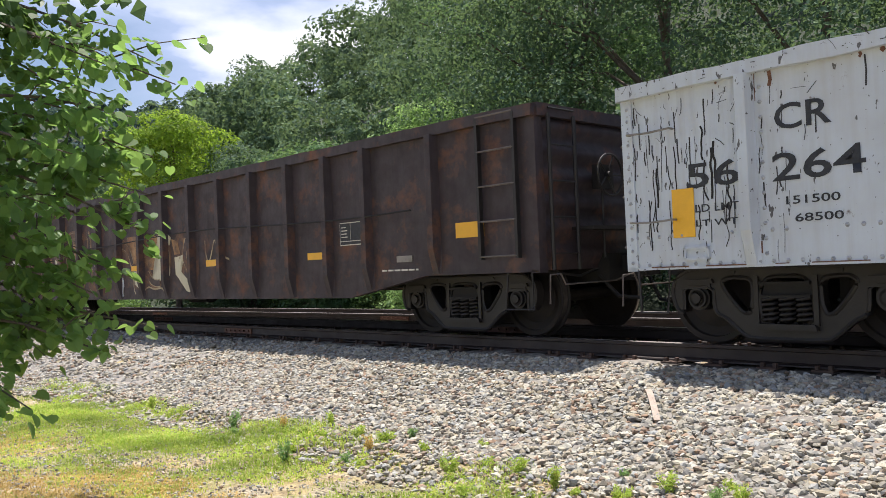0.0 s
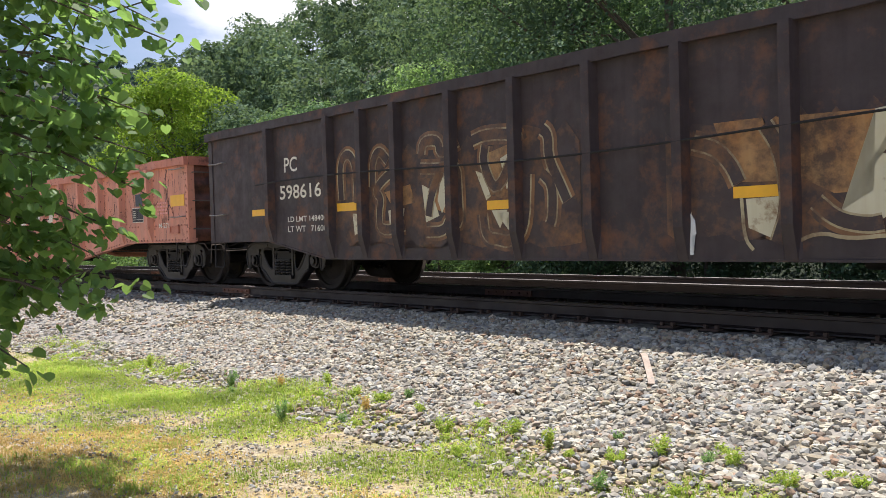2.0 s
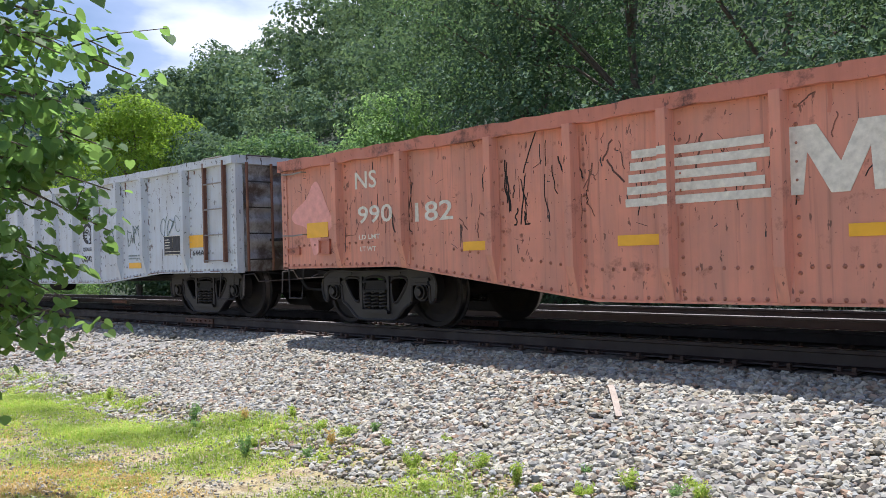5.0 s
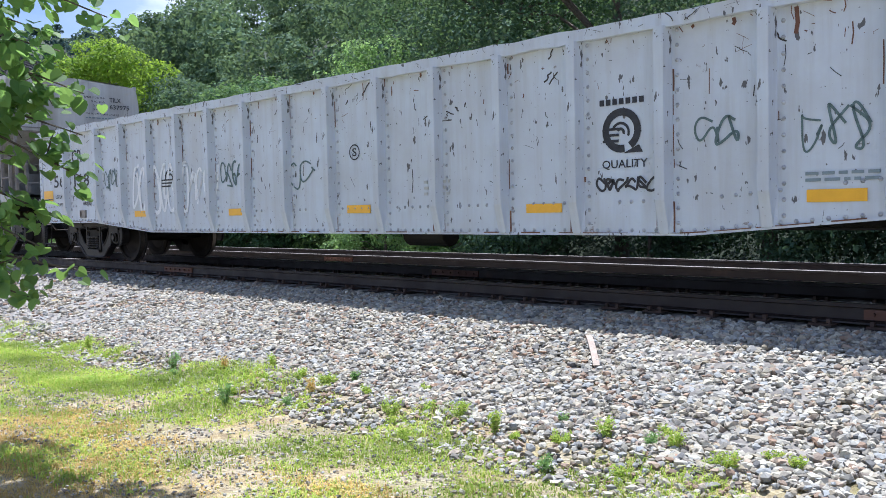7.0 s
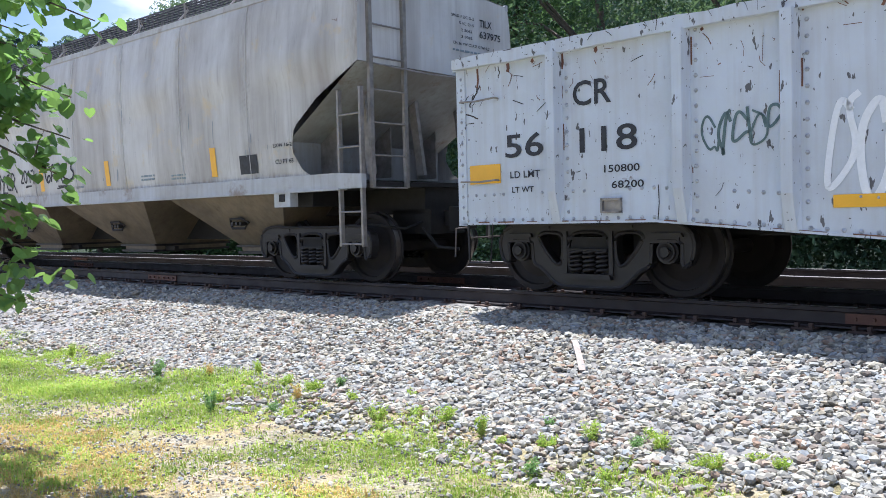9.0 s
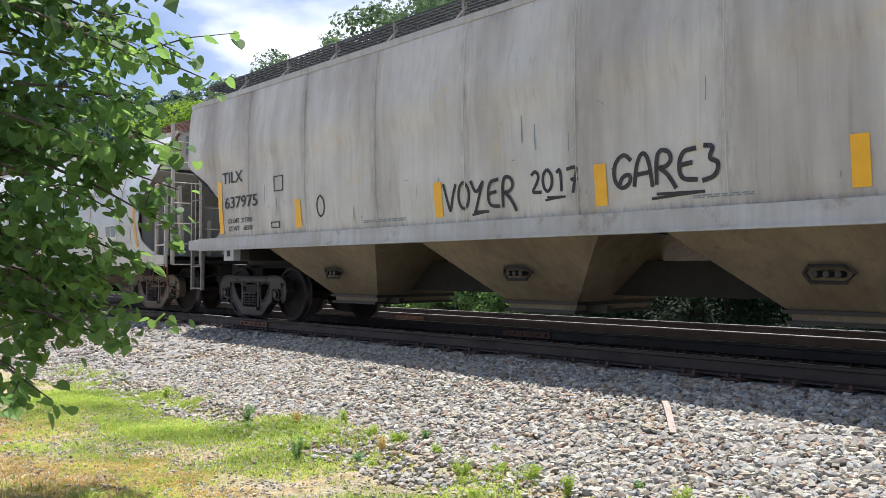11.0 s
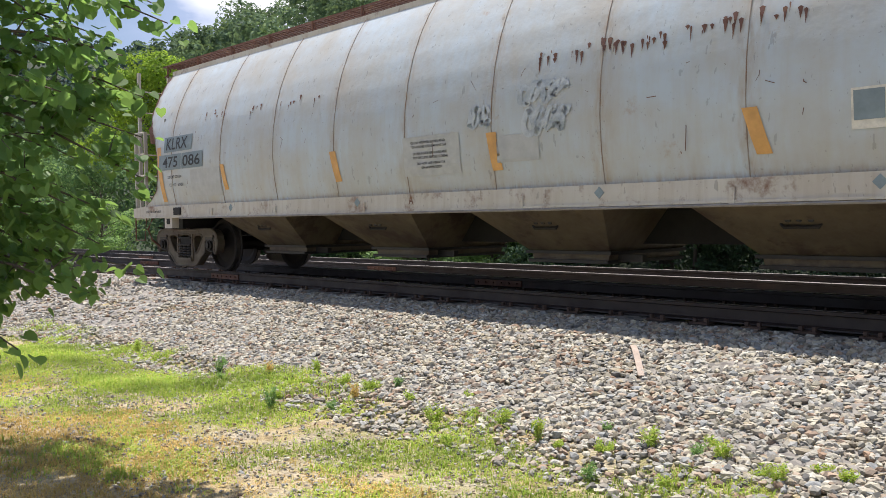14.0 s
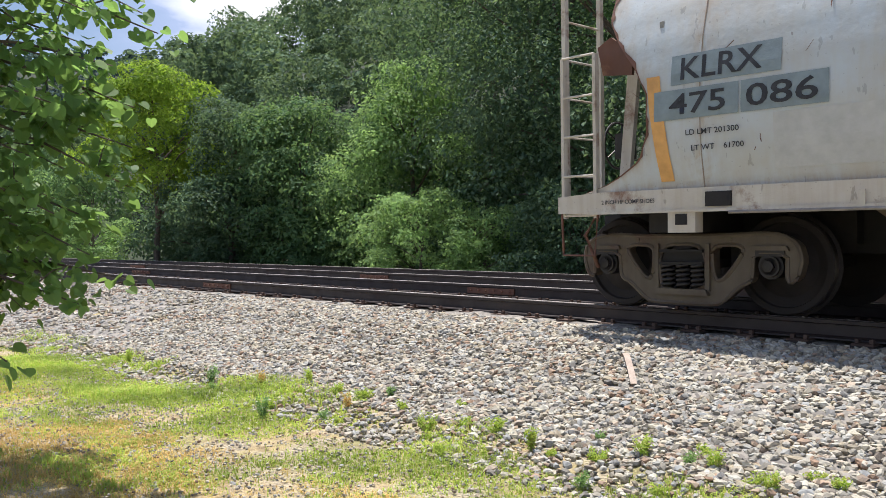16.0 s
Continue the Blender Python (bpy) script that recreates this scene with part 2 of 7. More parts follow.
M_GRATE = plain("dark_grating", (0.045, 0.045, 0.05), 0.6, 0.2, 0.3)
M_BAR = plain("galvanised_bar", (0.25, 0.23, 0.21), 0.5, 0.4, 0.3)
M_RUNG = plain("worn_dark_bar", (0.13, 0.11, 0.10), 0.55, 0.3, 0.3)
M_RAIL = paint("rail_rust", (0.027, 0.017, 0.014), (0.022, 0.016, 0.015), (0.075, 0.036, 0.024), 0.6, 0.0, 0.55, 0.7, 0.6)
M_HEAD = plain("worn_rail_head", (0.55, 0.50, 0.47), 0.4, 0.45, 0.15)
M_TIE = plain("old_timber_tie", (0.045, 0.036, 0.030), 0.85, 0.0, 0.4, 10, 0.5)
M_PLATE = plain("rusty_tie_plate", (0.085, 0.05, 0.035), 0.75, 0.0, 0.35)
M_STONE = island("ballast_stone", [(0.129, 0.129, 0.131), (0.430, 0.387, 0.297), (0.224, 0.225, 0.219), (0.533, 0.486, 0.370), (0.301, 0.314, 0.314), (0.396, 0.335, 0.232), (0.172, 0.163, 0.142), (0.327, 0.215, 0.142), (0.576, 0.546, 0.456), (0.353, 0.357, 0.344)], 0.85)
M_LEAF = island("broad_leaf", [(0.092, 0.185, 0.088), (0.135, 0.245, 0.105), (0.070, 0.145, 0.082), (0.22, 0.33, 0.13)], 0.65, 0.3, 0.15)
# sunlit trees' leaf: sunlight put into the brighter greens
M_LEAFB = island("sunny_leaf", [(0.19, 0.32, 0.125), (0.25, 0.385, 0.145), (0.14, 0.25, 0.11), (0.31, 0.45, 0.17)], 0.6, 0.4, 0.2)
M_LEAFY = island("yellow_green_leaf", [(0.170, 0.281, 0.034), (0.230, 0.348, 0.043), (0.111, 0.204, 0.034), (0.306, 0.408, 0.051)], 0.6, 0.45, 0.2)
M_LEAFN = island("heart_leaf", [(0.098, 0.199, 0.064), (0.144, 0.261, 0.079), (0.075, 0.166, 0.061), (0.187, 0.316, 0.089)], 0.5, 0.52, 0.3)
# shaded trees' leaf: the wall's backlit shade put into a darker green
M_LEAFD = island("shaded_green_leaf", [(0.065, 0.125, 0.083), (0.103, 0.177, 0.100), (0.053, 0.105, 0.075), (0.188, 0.281, 0.144)], 0.65, 0.25, 0.15)
# far leaf colours turned bluish: the distance's haze is put into them
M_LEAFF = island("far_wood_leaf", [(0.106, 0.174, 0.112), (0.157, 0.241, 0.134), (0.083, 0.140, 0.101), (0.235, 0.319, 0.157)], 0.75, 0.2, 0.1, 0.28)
M_LEAFH = island("haze_tinted_leaf", [(0.066, 0.118, 0.126), (0.079, 0.138, 0.137), (0.06, 0.103, 0.121)], 0.8, 0.2, 0.1)
M_GRASS = island("grass_blade", [(0.25, 0.375, 0.06), (0.345, 0.48, 0.08), (0.47, 0.52, 0.13), (0.28, 0.42, 0.07), (0.60, 0.53, 0.19), (0.40, 0.52, 0.095)], 0.6, 0.42, 0.3)
M_DRY = island("dry_grass_blade", [(0.64, 0.43, 0.17), (0.74, 0.53, 0.23), (0.50, 0.39, 0.14), (0.68, 0.49, 0.22), (0.46, 0.29, 0.13)], 0.7, 0.32, 0.2)
M_BARK = plain("bark", (0.10, 0.08, 0.062), 0.9, 0.0, 0.4, 12, 0.7)
M_PLANK = plain("weathered_board", (0.36, 0.29, 0.24), 0.8, 0.0, 0.2, 15, 0.4)

def ground_material():
    m, n, l, p = shader("gravelly_earth")
    v = coord(n, l, (1, 1, 1))
    c = mixed(n, l, noise_ramp(n, l, v, 0.9, 0.42, 0.60, 6), (0.54, 0.41, 0.21), (0.36, 0.33, 0.14))
    c = mixed(n, l, noise_ramp(n, l, v, 9, 0.45, 0.62, 7, 0.7), c, (0.17, 0.12, 0.075), 0.7)
    t, r = n.new("ShaderNodeTexVoronoi"), n.new("ShaderNodeValToRGB")
    t.inputs["Scale"].default_value = 42
    l.new(v, t.inputs["Vector"])
    e = r.color_ramp.elements
    e[0].color, e[1].color = (0.15, 0.125, 0.09, 1), (0.53, 0.46, 0.34, 1)
    l.new(t.outputs["Color"], r.inputs["Fac"])
    grit = noise_ramp(n, l, v, 2.6, 0.44, 0.56, 7, 0.7)
    c = mixed(n, l, grit, c, r.outputs["Color"], 0.8)
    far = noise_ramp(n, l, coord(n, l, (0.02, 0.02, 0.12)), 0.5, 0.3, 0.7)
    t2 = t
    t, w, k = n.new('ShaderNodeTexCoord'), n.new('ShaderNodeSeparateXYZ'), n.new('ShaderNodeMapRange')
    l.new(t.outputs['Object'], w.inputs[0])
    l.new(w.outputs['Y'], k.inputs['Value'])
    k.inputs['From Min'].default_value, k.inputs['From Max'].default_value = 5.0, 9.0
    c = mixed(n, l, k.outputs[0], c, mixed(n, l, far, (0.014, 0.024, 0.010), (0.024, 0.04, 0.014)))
    l.new(c, p.inputs["Base Color"])
    p.inputs["Roughness"].default_value = 0.9
    bump(n, l, p, mixed(n, l, grit, noise_ramp(n, l, v, 60, 0.2, 0.8, 6), t2.outputs['Distance']), 0.9, 0.03)
    return m

M_GROUND = ground_material()

def ballast_material():
    m, n, l, p = shader("packed_ballast")
    v = coord(n, l, (1, 1, 1))
    t, r = n.new("ShaderNodeTexVoronoi"), n.new("ShaderNodeValToRGB")
    t.inputs["Scale"].default_value = 22
    l.new(v, t.inputs["Vector"])
    e = r.color_ramp.elements
    e[0].color, e[1].color = (0.075, 0.07, 0.066, 1), (0.34, 0.31, 0.27, 1)
    l.new(t.outputs["Color"], r.inputs["Fac"])
    l.new(r.outputs["Color"], p.inputs["Base Color"])
    p.inputs["Roughness"].default_value = 0.9
    bump(n, l, p, t.outputs["Distance"], -1.0, 0.05)
    return m

M_BALLAST = ballast_material()

# ---- mesh helpers ----
def finish(name, bm, material, smooth=False):
    me = bpy.data.meshes.new(name)
    bmesh.ops.recalc_face_normals(bm, faces=bm.faces)
    bm.to_mesh(me)
    bm.free()
    me.materials.append(material)
    if smooth:
        me.shade_smooth()
    return me

def part(name, bm, material, parent, label="", smooth=False):
    ob = new(name, finish(name, bm, material, smooth))
    ob.parent = parent
    if label:
        ob["label"] = label
    return ob

def shared(name, me, parent, m=None):
    ob = new(name, me)
    ob.parent = parent
    if m is not None:
        ob.matrix_basis = m
    return ob

def thing(name, label, category, group="", at=None):
    ob = new(name)
    if at is not None:
        ob.matrix_basis = at
    return tagged(ob, label, category, group)

def box(bm, x0, x1, y0, y1, z0, z1):
    v = [bm.verts.new((x, y, z)) for x in (x0, x1) for y in (y0, y1) for z in (z0, z1)]
    for f in ((0, 1, 3, 2), (4, 6, 7, 5), (0, 4, 5, 1), (2, 3, 7, 6), (0, 2, 6, 4), (1, 5, 7, 3)):
        bm.faces.new([v[i] for i in f])
    return bm

def prism(bm, poly, y0, y1):
    """A plate: its outline in x and z, from y0 to y1."""
    a = [bm.verts.new((x, y0, z)) for x, z in poly]
    b = [bm.verts.new((x, y1, z)) for x, z in poly]
    bm.faces.new(a), bm.faces.new(b[::-1])
    for i in range(len(a)):
        j = (i + 1) % len(a)
        bm.faces.new((a[i], b[i], b[j], a[j]))
    return bm

def tube(bm, pts, r, n=6, r1=None):
    """A round bar along the points, tapering to r1."""
    rings, pts = [], [Vector(p) for p in pts]
    for i, p in enumerate(pts):
        d = (pts[min(i + 1, len(pts) - 1)] - pts[max(i - 1, 0)]).normalized()
        u = d.cross(Vector((0, 0, 1)) if abs(d.z) < 0.9 else Vector((1, 0, 0))).normalized()
        w = d.cross(u)
        k = r if r1 is None else r + (r1 - r) * i / (len(pts) - 1)
        rings.append([bm.verts.new(p + (u * math.cos(a) + w * math.sin(a)) * k) for a in [2 * math.pi * q / n for q in range(n)]])
    for a, b in zip(rings, rings[1:]):
        for i in range(n):
            bm.faces.new((a[i], a[(i + 1) % n], b[(i + 1) % n], b[i]))
    bm.faces.new(rings[0][::-1]), bm.faces.new(rings[-1])
    return bm

def fast_mesh(name, verts, faces, material):
    """A mesh out of arrays: n x 3 places and m x k corners."""
    me = bpy.data.meshes.new(name)
    verts, faces = np.asarray(verts, np.float32), np.asarray(faces, np.int32)
    me.vertices.add(len(verts))
    me.vertices.foreach_set("co", verts.ravel())
    me.loops.add(faces.size)
    me.loops.foreach_set("vertex_index", faces.ravel())
    me.polygons.add(len(faces))
    me.polygons.foreach_set("loop_start", np.arange(len(faces), dtype=np.int32) * faces.shape[1])
    me.update(calc_edges=True)
    me.shade_flat()
    me.materials.append(material)
    return me

# ---- the lie of the land ----
BEND = 0.00186

def sag(x):
    return -BEND * x * x / 2

def along(u, y=0.0, z=0.0):
    """Place at u metres along the near rail and y beyond it."""
    return Vector(((1 / BEND + y) * math.sin(BEND * u), y - (1 / BEND + y) * 2 * math.sin(BEND * u / 2) ** 2, z))

def land(x, y):
    """Height of the ground."""
    x, y = np.asarray(x, float), np.asarray(y, float)
    v = y - np.maximum(sag(x), -2.0)
    near = np.interp(v, [-60, -9, -3.3, -2.6, -1.15, -0.45, 1.9, 3.2, 6.2, 7.6, 14], [-0.9, -0.86, -0.82, -0.70, -0.285, -0.215, -0.20, -0.19, -0.18, -0.55, -0.6])
    rise = np.clip(v - 15, 0, 70) * np.interp(x, [-400, -170, -120, -95, -70, -30, 40], [0.10, 0.18, 0.33, 0.48, 0.57, 0.62, 0.62])
    far = np.clip(np.hypot(x, y) - 190, 0, 160) * 0.42 * (v > 0) * np.interp(x, [-200, -120], [1, 0.3])
    return near + rise + far

def land_mesh(name, xs, ys, material, lift=0.0):
    gx, gy = np.meshgrid(xs, ys, indexing="ij")
    gz = land(gx, gy) + lift
    i = np.arange(len(xs) * len(ys)).reshape(len(xs), len(ys))
    f = np.stack([i[:-1, :-1], i[1:, :-1], i[1:, 1:], i[:-1, 1:]], -1).reshape(-1, 4)
    return fast_mesh(name, np.stack([gx, gy, gz], -1).reshape(-1, 3), f, material)

xs = np.concatenate([np.linspace(-2400, -120, 26), np.linspace(-112, -45, 16), np.linspace(-43, 8, 90), np.linspace(12, 2400, 26)])
ys = np.concatenate([np.linspace(-2400, -40, 14), np.linspace(-32, -8, 8), np.linspace(-7, 8, 70), np.linspace(9, 120, 40), np.linspace(140, 2400, 18)])
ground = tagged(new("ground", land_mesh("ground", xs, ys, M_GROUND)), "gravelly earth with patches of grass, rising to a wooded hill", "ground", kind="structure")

# ---- ballast bed with loose stones ----
rng = np.random.default_rng(5)
bxs = np.linspace(-60, 6, 200)
rows = []
for v in np.concatenate([np.linspace(-3.0, -0.5, 22), np.linspace(-0.3, 7.2, 26)]):
    rows.append(np.stack([bxs, v + sag(bxs), land(bxs, v + sag(bxs)) + 0.012 + rng.normal(0, 0.012, len(bxs)) - (0.03 if v < -2.8 else 0)], -1))
bv = np.stack(rows)
bi = np.arange(bv.shape[0] * bv.shape[1]).reshape(bv.shape[:2])
bf = np.stack([bi[:-1, :-1], bi[:-1, 1:], bi[1:, 1:], bi[1:, :-1]], -1).reshape(-1, 4)
tagged(new("ballast_bed", fast_mesh("ballast_bed", bv.reshape(-1, 3), bf, M_BALLAST)), "packed grey ballast under the two tracks", "ballast", kind="structure")

# a lump of twenty facets
GOLD = (1 + 5 ** 0.5) / 2
LUMP_V = np.array([p for a in (-1, 1) for b in (-GOLD, GOLD) for p in ((a, b, 0), (0, a, b), (b, 0, a))]) / 1.902
hull = bmesh.new()
for p in LUMP_V:
    hull.verts.new(p)
bmesh.ops.convex_hull(hull, input=hull.verts)
hull.verts.index_update()
LUMP_F = np.array([[v.index for v in f.verts] for f in hull.faces], np.int32)
LUMP_V = np.array([v.co for v in hull.verts])
hull.free()

def stones(name, place, size, label):
    """Angular stones in one mesh: each a squashed, jittered lump, turned at random."""
    k, nv = len(place), len(LUMP_V)
    base = LUMP_V[None] * (1 + rng.normal(0, 0.21, (k, nv, 1))) + rng.normal(0, 0.07, (k, nv, 3))
    base = base * rng.uniform([0.90, 0.70, 0.50], [1.40, 1.05, 0.85], (k, 3))[:, None]
    a, b = rng.uniform(0, 6.28, k), rng.normal(0, 0.55, k)
    ca, sa, cb, sb = np.cos(a), np.sin(a), np.cos(b), np.sin(b)
    x, y, z = base[..., 0], base[..., 1], base[..., 2]
    y, z = y * cb[:, None] - z * sb[:, None], y * sb[:, None] + z * cb[:, None]
    x, y = x * ca[:, None] - y * sa[:, None], x * sa[:, None] + y * ca[:, None]
    v = np.stack([x, y, z], -1) * size[:, None, None] + place[:, None]
    f = LUMP_F[None] + (np.arange(k) * nv)[:, None, None]
    return tagged(new(name, fast_mesh(name, v.reshape(-1, 3), f.reshape(-1, 3), M_STONE)), label, "ballast", kind="stuff")

def scatter(k, x0, x1, v0, v1, s0, s1, sink=0.25):
    x, v = rng.uniform(x0, x1, k), rng.uniform(v0, v1, k)
    y = v + sag(x)
    s = s0 + (s1 - s0) * rng.beta(1.6, 2.6, k)
    return np.stack([x, y, land(x, y) + s * sink + rng.uniform(0, 0.02, k)], -1), s

a1, s1 = scatter(34000, -12, 1.8, -2.95, -0.42, 0.017, 0.044)
a2, s2 = scatter(11000, -34, -12, -3.7, -0.42, 0.022, 0.050)
stones("ballast_stones", np.concatenate([a1, a2]), np.concatenate([s1, s2]), "grey, tan and brown crushed stone along the track")
a3, s3 = scatter(6500, -20, 1.8, -3.6, -2.8, 0.012, 0.040)
a5, s5 = scatter(8000, -12, 1.0, -5.6, -3.3, 0.005, 0.019)
stones("strewn_stones", np.concatenate([a3, a5]), np.concatenate([s3, s5]), "loose stones strewn among the grass beside the ballast")
a4, s4 = scatter(3000, -32, 2, 1.7, 3.7, 0.026, 0.05)
stones("ballast_between_tracks", a4, s4, "crushed stone between the two tracks")

# ---- tracks ----
RAIL_OUT = [(-0.075, -0.172), (0.075, -0.172), (0.07, -0.158), (0.012, -0.140), (0.009, -0.045), (0.036, -0.036), (0.036, -0.006), (0.028, 0.0), (-0.028, 0.0), (-0.036, -0.006), (-0.036, -0.036), (-0.009, -0.045), (-0.012, -0.140), (-0.07, -0.158)]

def rail(parent, off, lift, u0, u1):
    us = np.linspace(u0, u1, 90)
    n = len(RAIL_OUT)
    v = [along(u, off + y, z + lift) for u in us for y, z in RAIL_OUT]
    f = [(i * n + j, i * n + (j + 1) % n, (i + 1) * n + (j + 1) % n, (i + 1) * n + j) for i in range(len(us) - 1) for j in range(n)]
    me = fast_mesh("rail", v, f, M_RAIL)
    me.materials.append(M_HEAD)
    for i, p in enumerate(me.polygons):
        if i % n == 7:
            p.material_index = 1
    return shared("rail", me, parent)

def joint_bar(parent, u, off, lift):
    bm = bmesh.new()
    prism(bm, [(-0.46, -0.135), (0.46, -0.135), (0.46, -0.05), (-0.46, -0.05)], -0.035, -0.012)
    for k in (-0.38, -0.23, -0.08, 0.08, 0.23, 0.38):
        tube(bm, [(k, -0.06, -0.09), (k, -0.03, -0.09)], 0.017)
    o = part("joint_bar", bm, M_RUSTY, parent)
    o.matrix_basis = Matrix.Translation(along(u, off, lift)) @ pose(0, 0, 0, 0, 0, -math.degrees(BEND * u))
    return o

def track(name, label, off, lifts, u0, u1, joints):
    t = thing(name, label, "railway track")
    t["kind"] = "structure"
    for k in (0, 1):
        rail(t, off + k * 1.506, lifts[k], u0, u1)
    bm = bmesh.new()
    box(bm, -0.115, 0.115, -0.55, 2.05, -0.17, 0.0)
    tie = finish("tie", bm, M_TIE)
    bm = bmesh.new()
    for k in (0, 1.506):
        box(bm, -0.095, 0.095, k - 0.17, k + 0.17, 0.0, 0.018)
        for sx in (-0.06, 0.06):
            for sy in (-0.115, 0.115):
                box(bm, sx - 0.016, sx + 0.016, k + sy - 0.02, k + sy + 0.02, 0.015, 0.055)
    plates = finish("tie_plate", bm, M_PLATE)
    u, i = 5.0, 0
    while u > u0 + 1:
        r2 = random.Random(i)
        m = Matrix.Translation(along(u + r2.uniform(-0.03, 0.03), off, -0.192 + lifts[0])) @ pose(0, 0, 0, math.degrees(math.atan2(lifts[1] - lifts[0], 1.506)), 0, -math.degrees(BEND * u) + r2.uniform(-0.7, 0.7))
        shared("tie", tie, t, m)
        shared("tie_plate", plates, t, m)
        u -= 0.52
        i += 1
    for u, k in joints:
        joint_bar(t, u, off + k * 1.506, lifts[k])
    return t

track("near_track", "rusty rails on old timber ties in grey ballast", 0.0, (0.0, 0.042), -75, 9, [(-13.73, 0), (-19.8, 1), (-8.55, 1), (-2.0, 0)])
track("far_track", "second rusty track beside the first, close to the trees", 3.96, (0.0, 0.02), -75, 9, [(-14.1, 0), (-25.0, 0), (-2.6, 0)])

# ---- vegetation ----
def leaves(centre, normal, size, slim=0.62):
    """Folded leaves as pairs of triangles. Returns places and corners."""
    k = len(centre)
    normal = normal / np.linalg.norm(normal, axis=1, keepdims=True)
    ref = rng.normal(0, 1, (k, 3))
    d = np.cross(normal, ref)
    d /= np.linalg.norm(d, axis=1, keepdims=True) + 1e-9
    w = np.cross(normal, d)
    s = size[:, None]
    v = np.stack([centre - d * s * 0.5, centre + w * s * slim * 0.5 + normal * s * 0.12, centre + d * s * 0.5, centre - w * s * slim * 0.5 + normal * s * 0.12], 1)
    i = np.arange(k) * 4
    f = np.concatenate([np.stack([i, i + 1, i + 2], -1), np.stack([i, i + 2, i + 3], -1)])
    return v.reshape(-1, 3), f

def crown_points(k, h0, h1, radius, lobes, seed, droop=0.0):
    """Places and normals of leaves over many overlapping lobes."""
    g = np.random.default_rng(seed)
    t = g.uniform(0, 1, lobes)
    a = g.uniform(0, 6.283, lobes)
    wide = radius * np.sqrt(np.clip(1 - (2 * t - 0.9) ** 2 * 0.8, 0.08, 1))
    rr = wide * np.sqrt(g.uniform(0.05, 1.06, lobes))
    c = np.stack([rr * np.cos(a), rr * np.sin(a), h0 + (h1 - h0) * t - droop * rr * 0.4], -1)
    r = radius * g.uniform(0.5, 1.0, lobes) ** 2 * (0.30 if lobes > 25 else 0.42) + radius * 0.09
    pick = g.choice(lobes, k, p=r ** 2 / (r ** 2).sum())
    n = g.normal(0, 1, (k, 3))
    n[:, 2] += 0.5
    n /= np.linalg.norm(n, axis=1, keepdims=True)
    depth = (1 - np.abs(g.normal(0, 0.16, k))) * (1 + 0.22 * np.sin(n[:, 0] * 5 + pick) * np.sin(n[:, 1] * 5 + pick * 2) + 0.12 * np.sin(n[:, 2] * 9 + pick * 3))
    p = c[pick] + n * (r[pick] * depth)[:, None] * np.array([1.15, 1.15, 0.78])
    return p, n + g.normal(0, 0.55, (k, 3)) + np.array([0, 0, 0.35]), c, r

def tree(name, label, x, y, height, radius, k, size, leaf, seed, low=0.25, lobes=60, trunk=0.16, droop=0.0, z=None):
    base = float(land(x, y)) - 0.05 if z is None else z
    t = thing(name, label, "tree" if trunk > 0.05 else "bush", at=pose(x, y, base))
    p, n, c, r = crown_points(k, height * low, height * 0.95, radius, lobes, seed, droop)
    p[:, 2] = np.maximum(p[:, 2], 0.05)
    v, f = leaves(p, n, np.random.default_rng(seed).uniform(0.65, 1.3, k) * size)
    shared("crown", fast_mesh("crown", v, f, leaf), t)
    bm, q = bmesh.new(), random.Random(seed)
    top = height * 0.8
    stem = [(q.uniform(-.1, .1) * i * 0.4, q.uniform(-.1, .1) * i * 0.4, top * i / 6) for i in range(7)]
    tube(bm, stem, trunk, 8, trunk * 0.25)
    for i in range(min(len(c), 16)):
        b = c[i * len(c) // 16]
        s = Vector(stem[max(1, min(5, int(6 * b[2] / height)))])
        e = Vector(b)
        mid = (s + e) / 2 + Vector((0, 0, 0.12 * (e - s).length))
        tube(bm, [s, mid, e], trunk * 0.35, 5, trunk * 0.08)
    part("trunk", bm, M_BARK, t)
    return t

# the leafy wall behind the tracks
WALL = [(-8.0, 11.0, 13, 4.6), (-3.5, 10.4, 12.5, 4.4), (1.5, 11.2, 13.5, 4.8), (-12.2, 11.6, 13.5, 4.6), (-15.8, 12.4, 13, 4.3), (6.5, 11.5, 13, 4.8), (-19.0, 15.0, 14.5, 4.6), (-24.5, 18.5, 13.5, 4.6)]
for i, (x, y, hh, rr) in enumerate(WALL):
    tree("tall_tree", "tall broad-leaved tree in dense dark green leaf, shade in its colour", x, y, hh, rr, 33000 if x < 0 else 9000, 0.135, M_LEAFD if i != 6 else M_LEAF, 40 + i, 0.08, 52, 0.2)
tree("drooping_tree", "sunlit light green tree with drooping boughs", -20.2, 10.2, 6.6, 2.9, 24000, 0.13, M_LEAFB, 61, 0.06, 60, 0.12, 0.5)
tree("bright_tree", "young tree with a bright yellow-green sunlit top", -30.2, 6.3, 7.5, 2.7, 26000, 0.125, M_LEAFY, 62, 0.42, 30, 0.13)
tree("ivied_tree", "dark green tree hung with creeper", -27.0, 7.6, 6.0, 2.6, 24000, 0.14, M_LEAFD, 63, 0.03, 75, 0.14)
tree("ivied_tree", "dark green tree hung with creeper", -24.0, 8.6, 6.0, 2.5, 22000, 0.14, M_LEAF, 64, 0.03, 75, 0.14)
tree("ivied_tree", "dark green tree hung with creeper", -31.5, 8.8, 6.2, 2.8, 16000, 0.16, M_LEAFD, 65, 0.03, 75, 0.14)
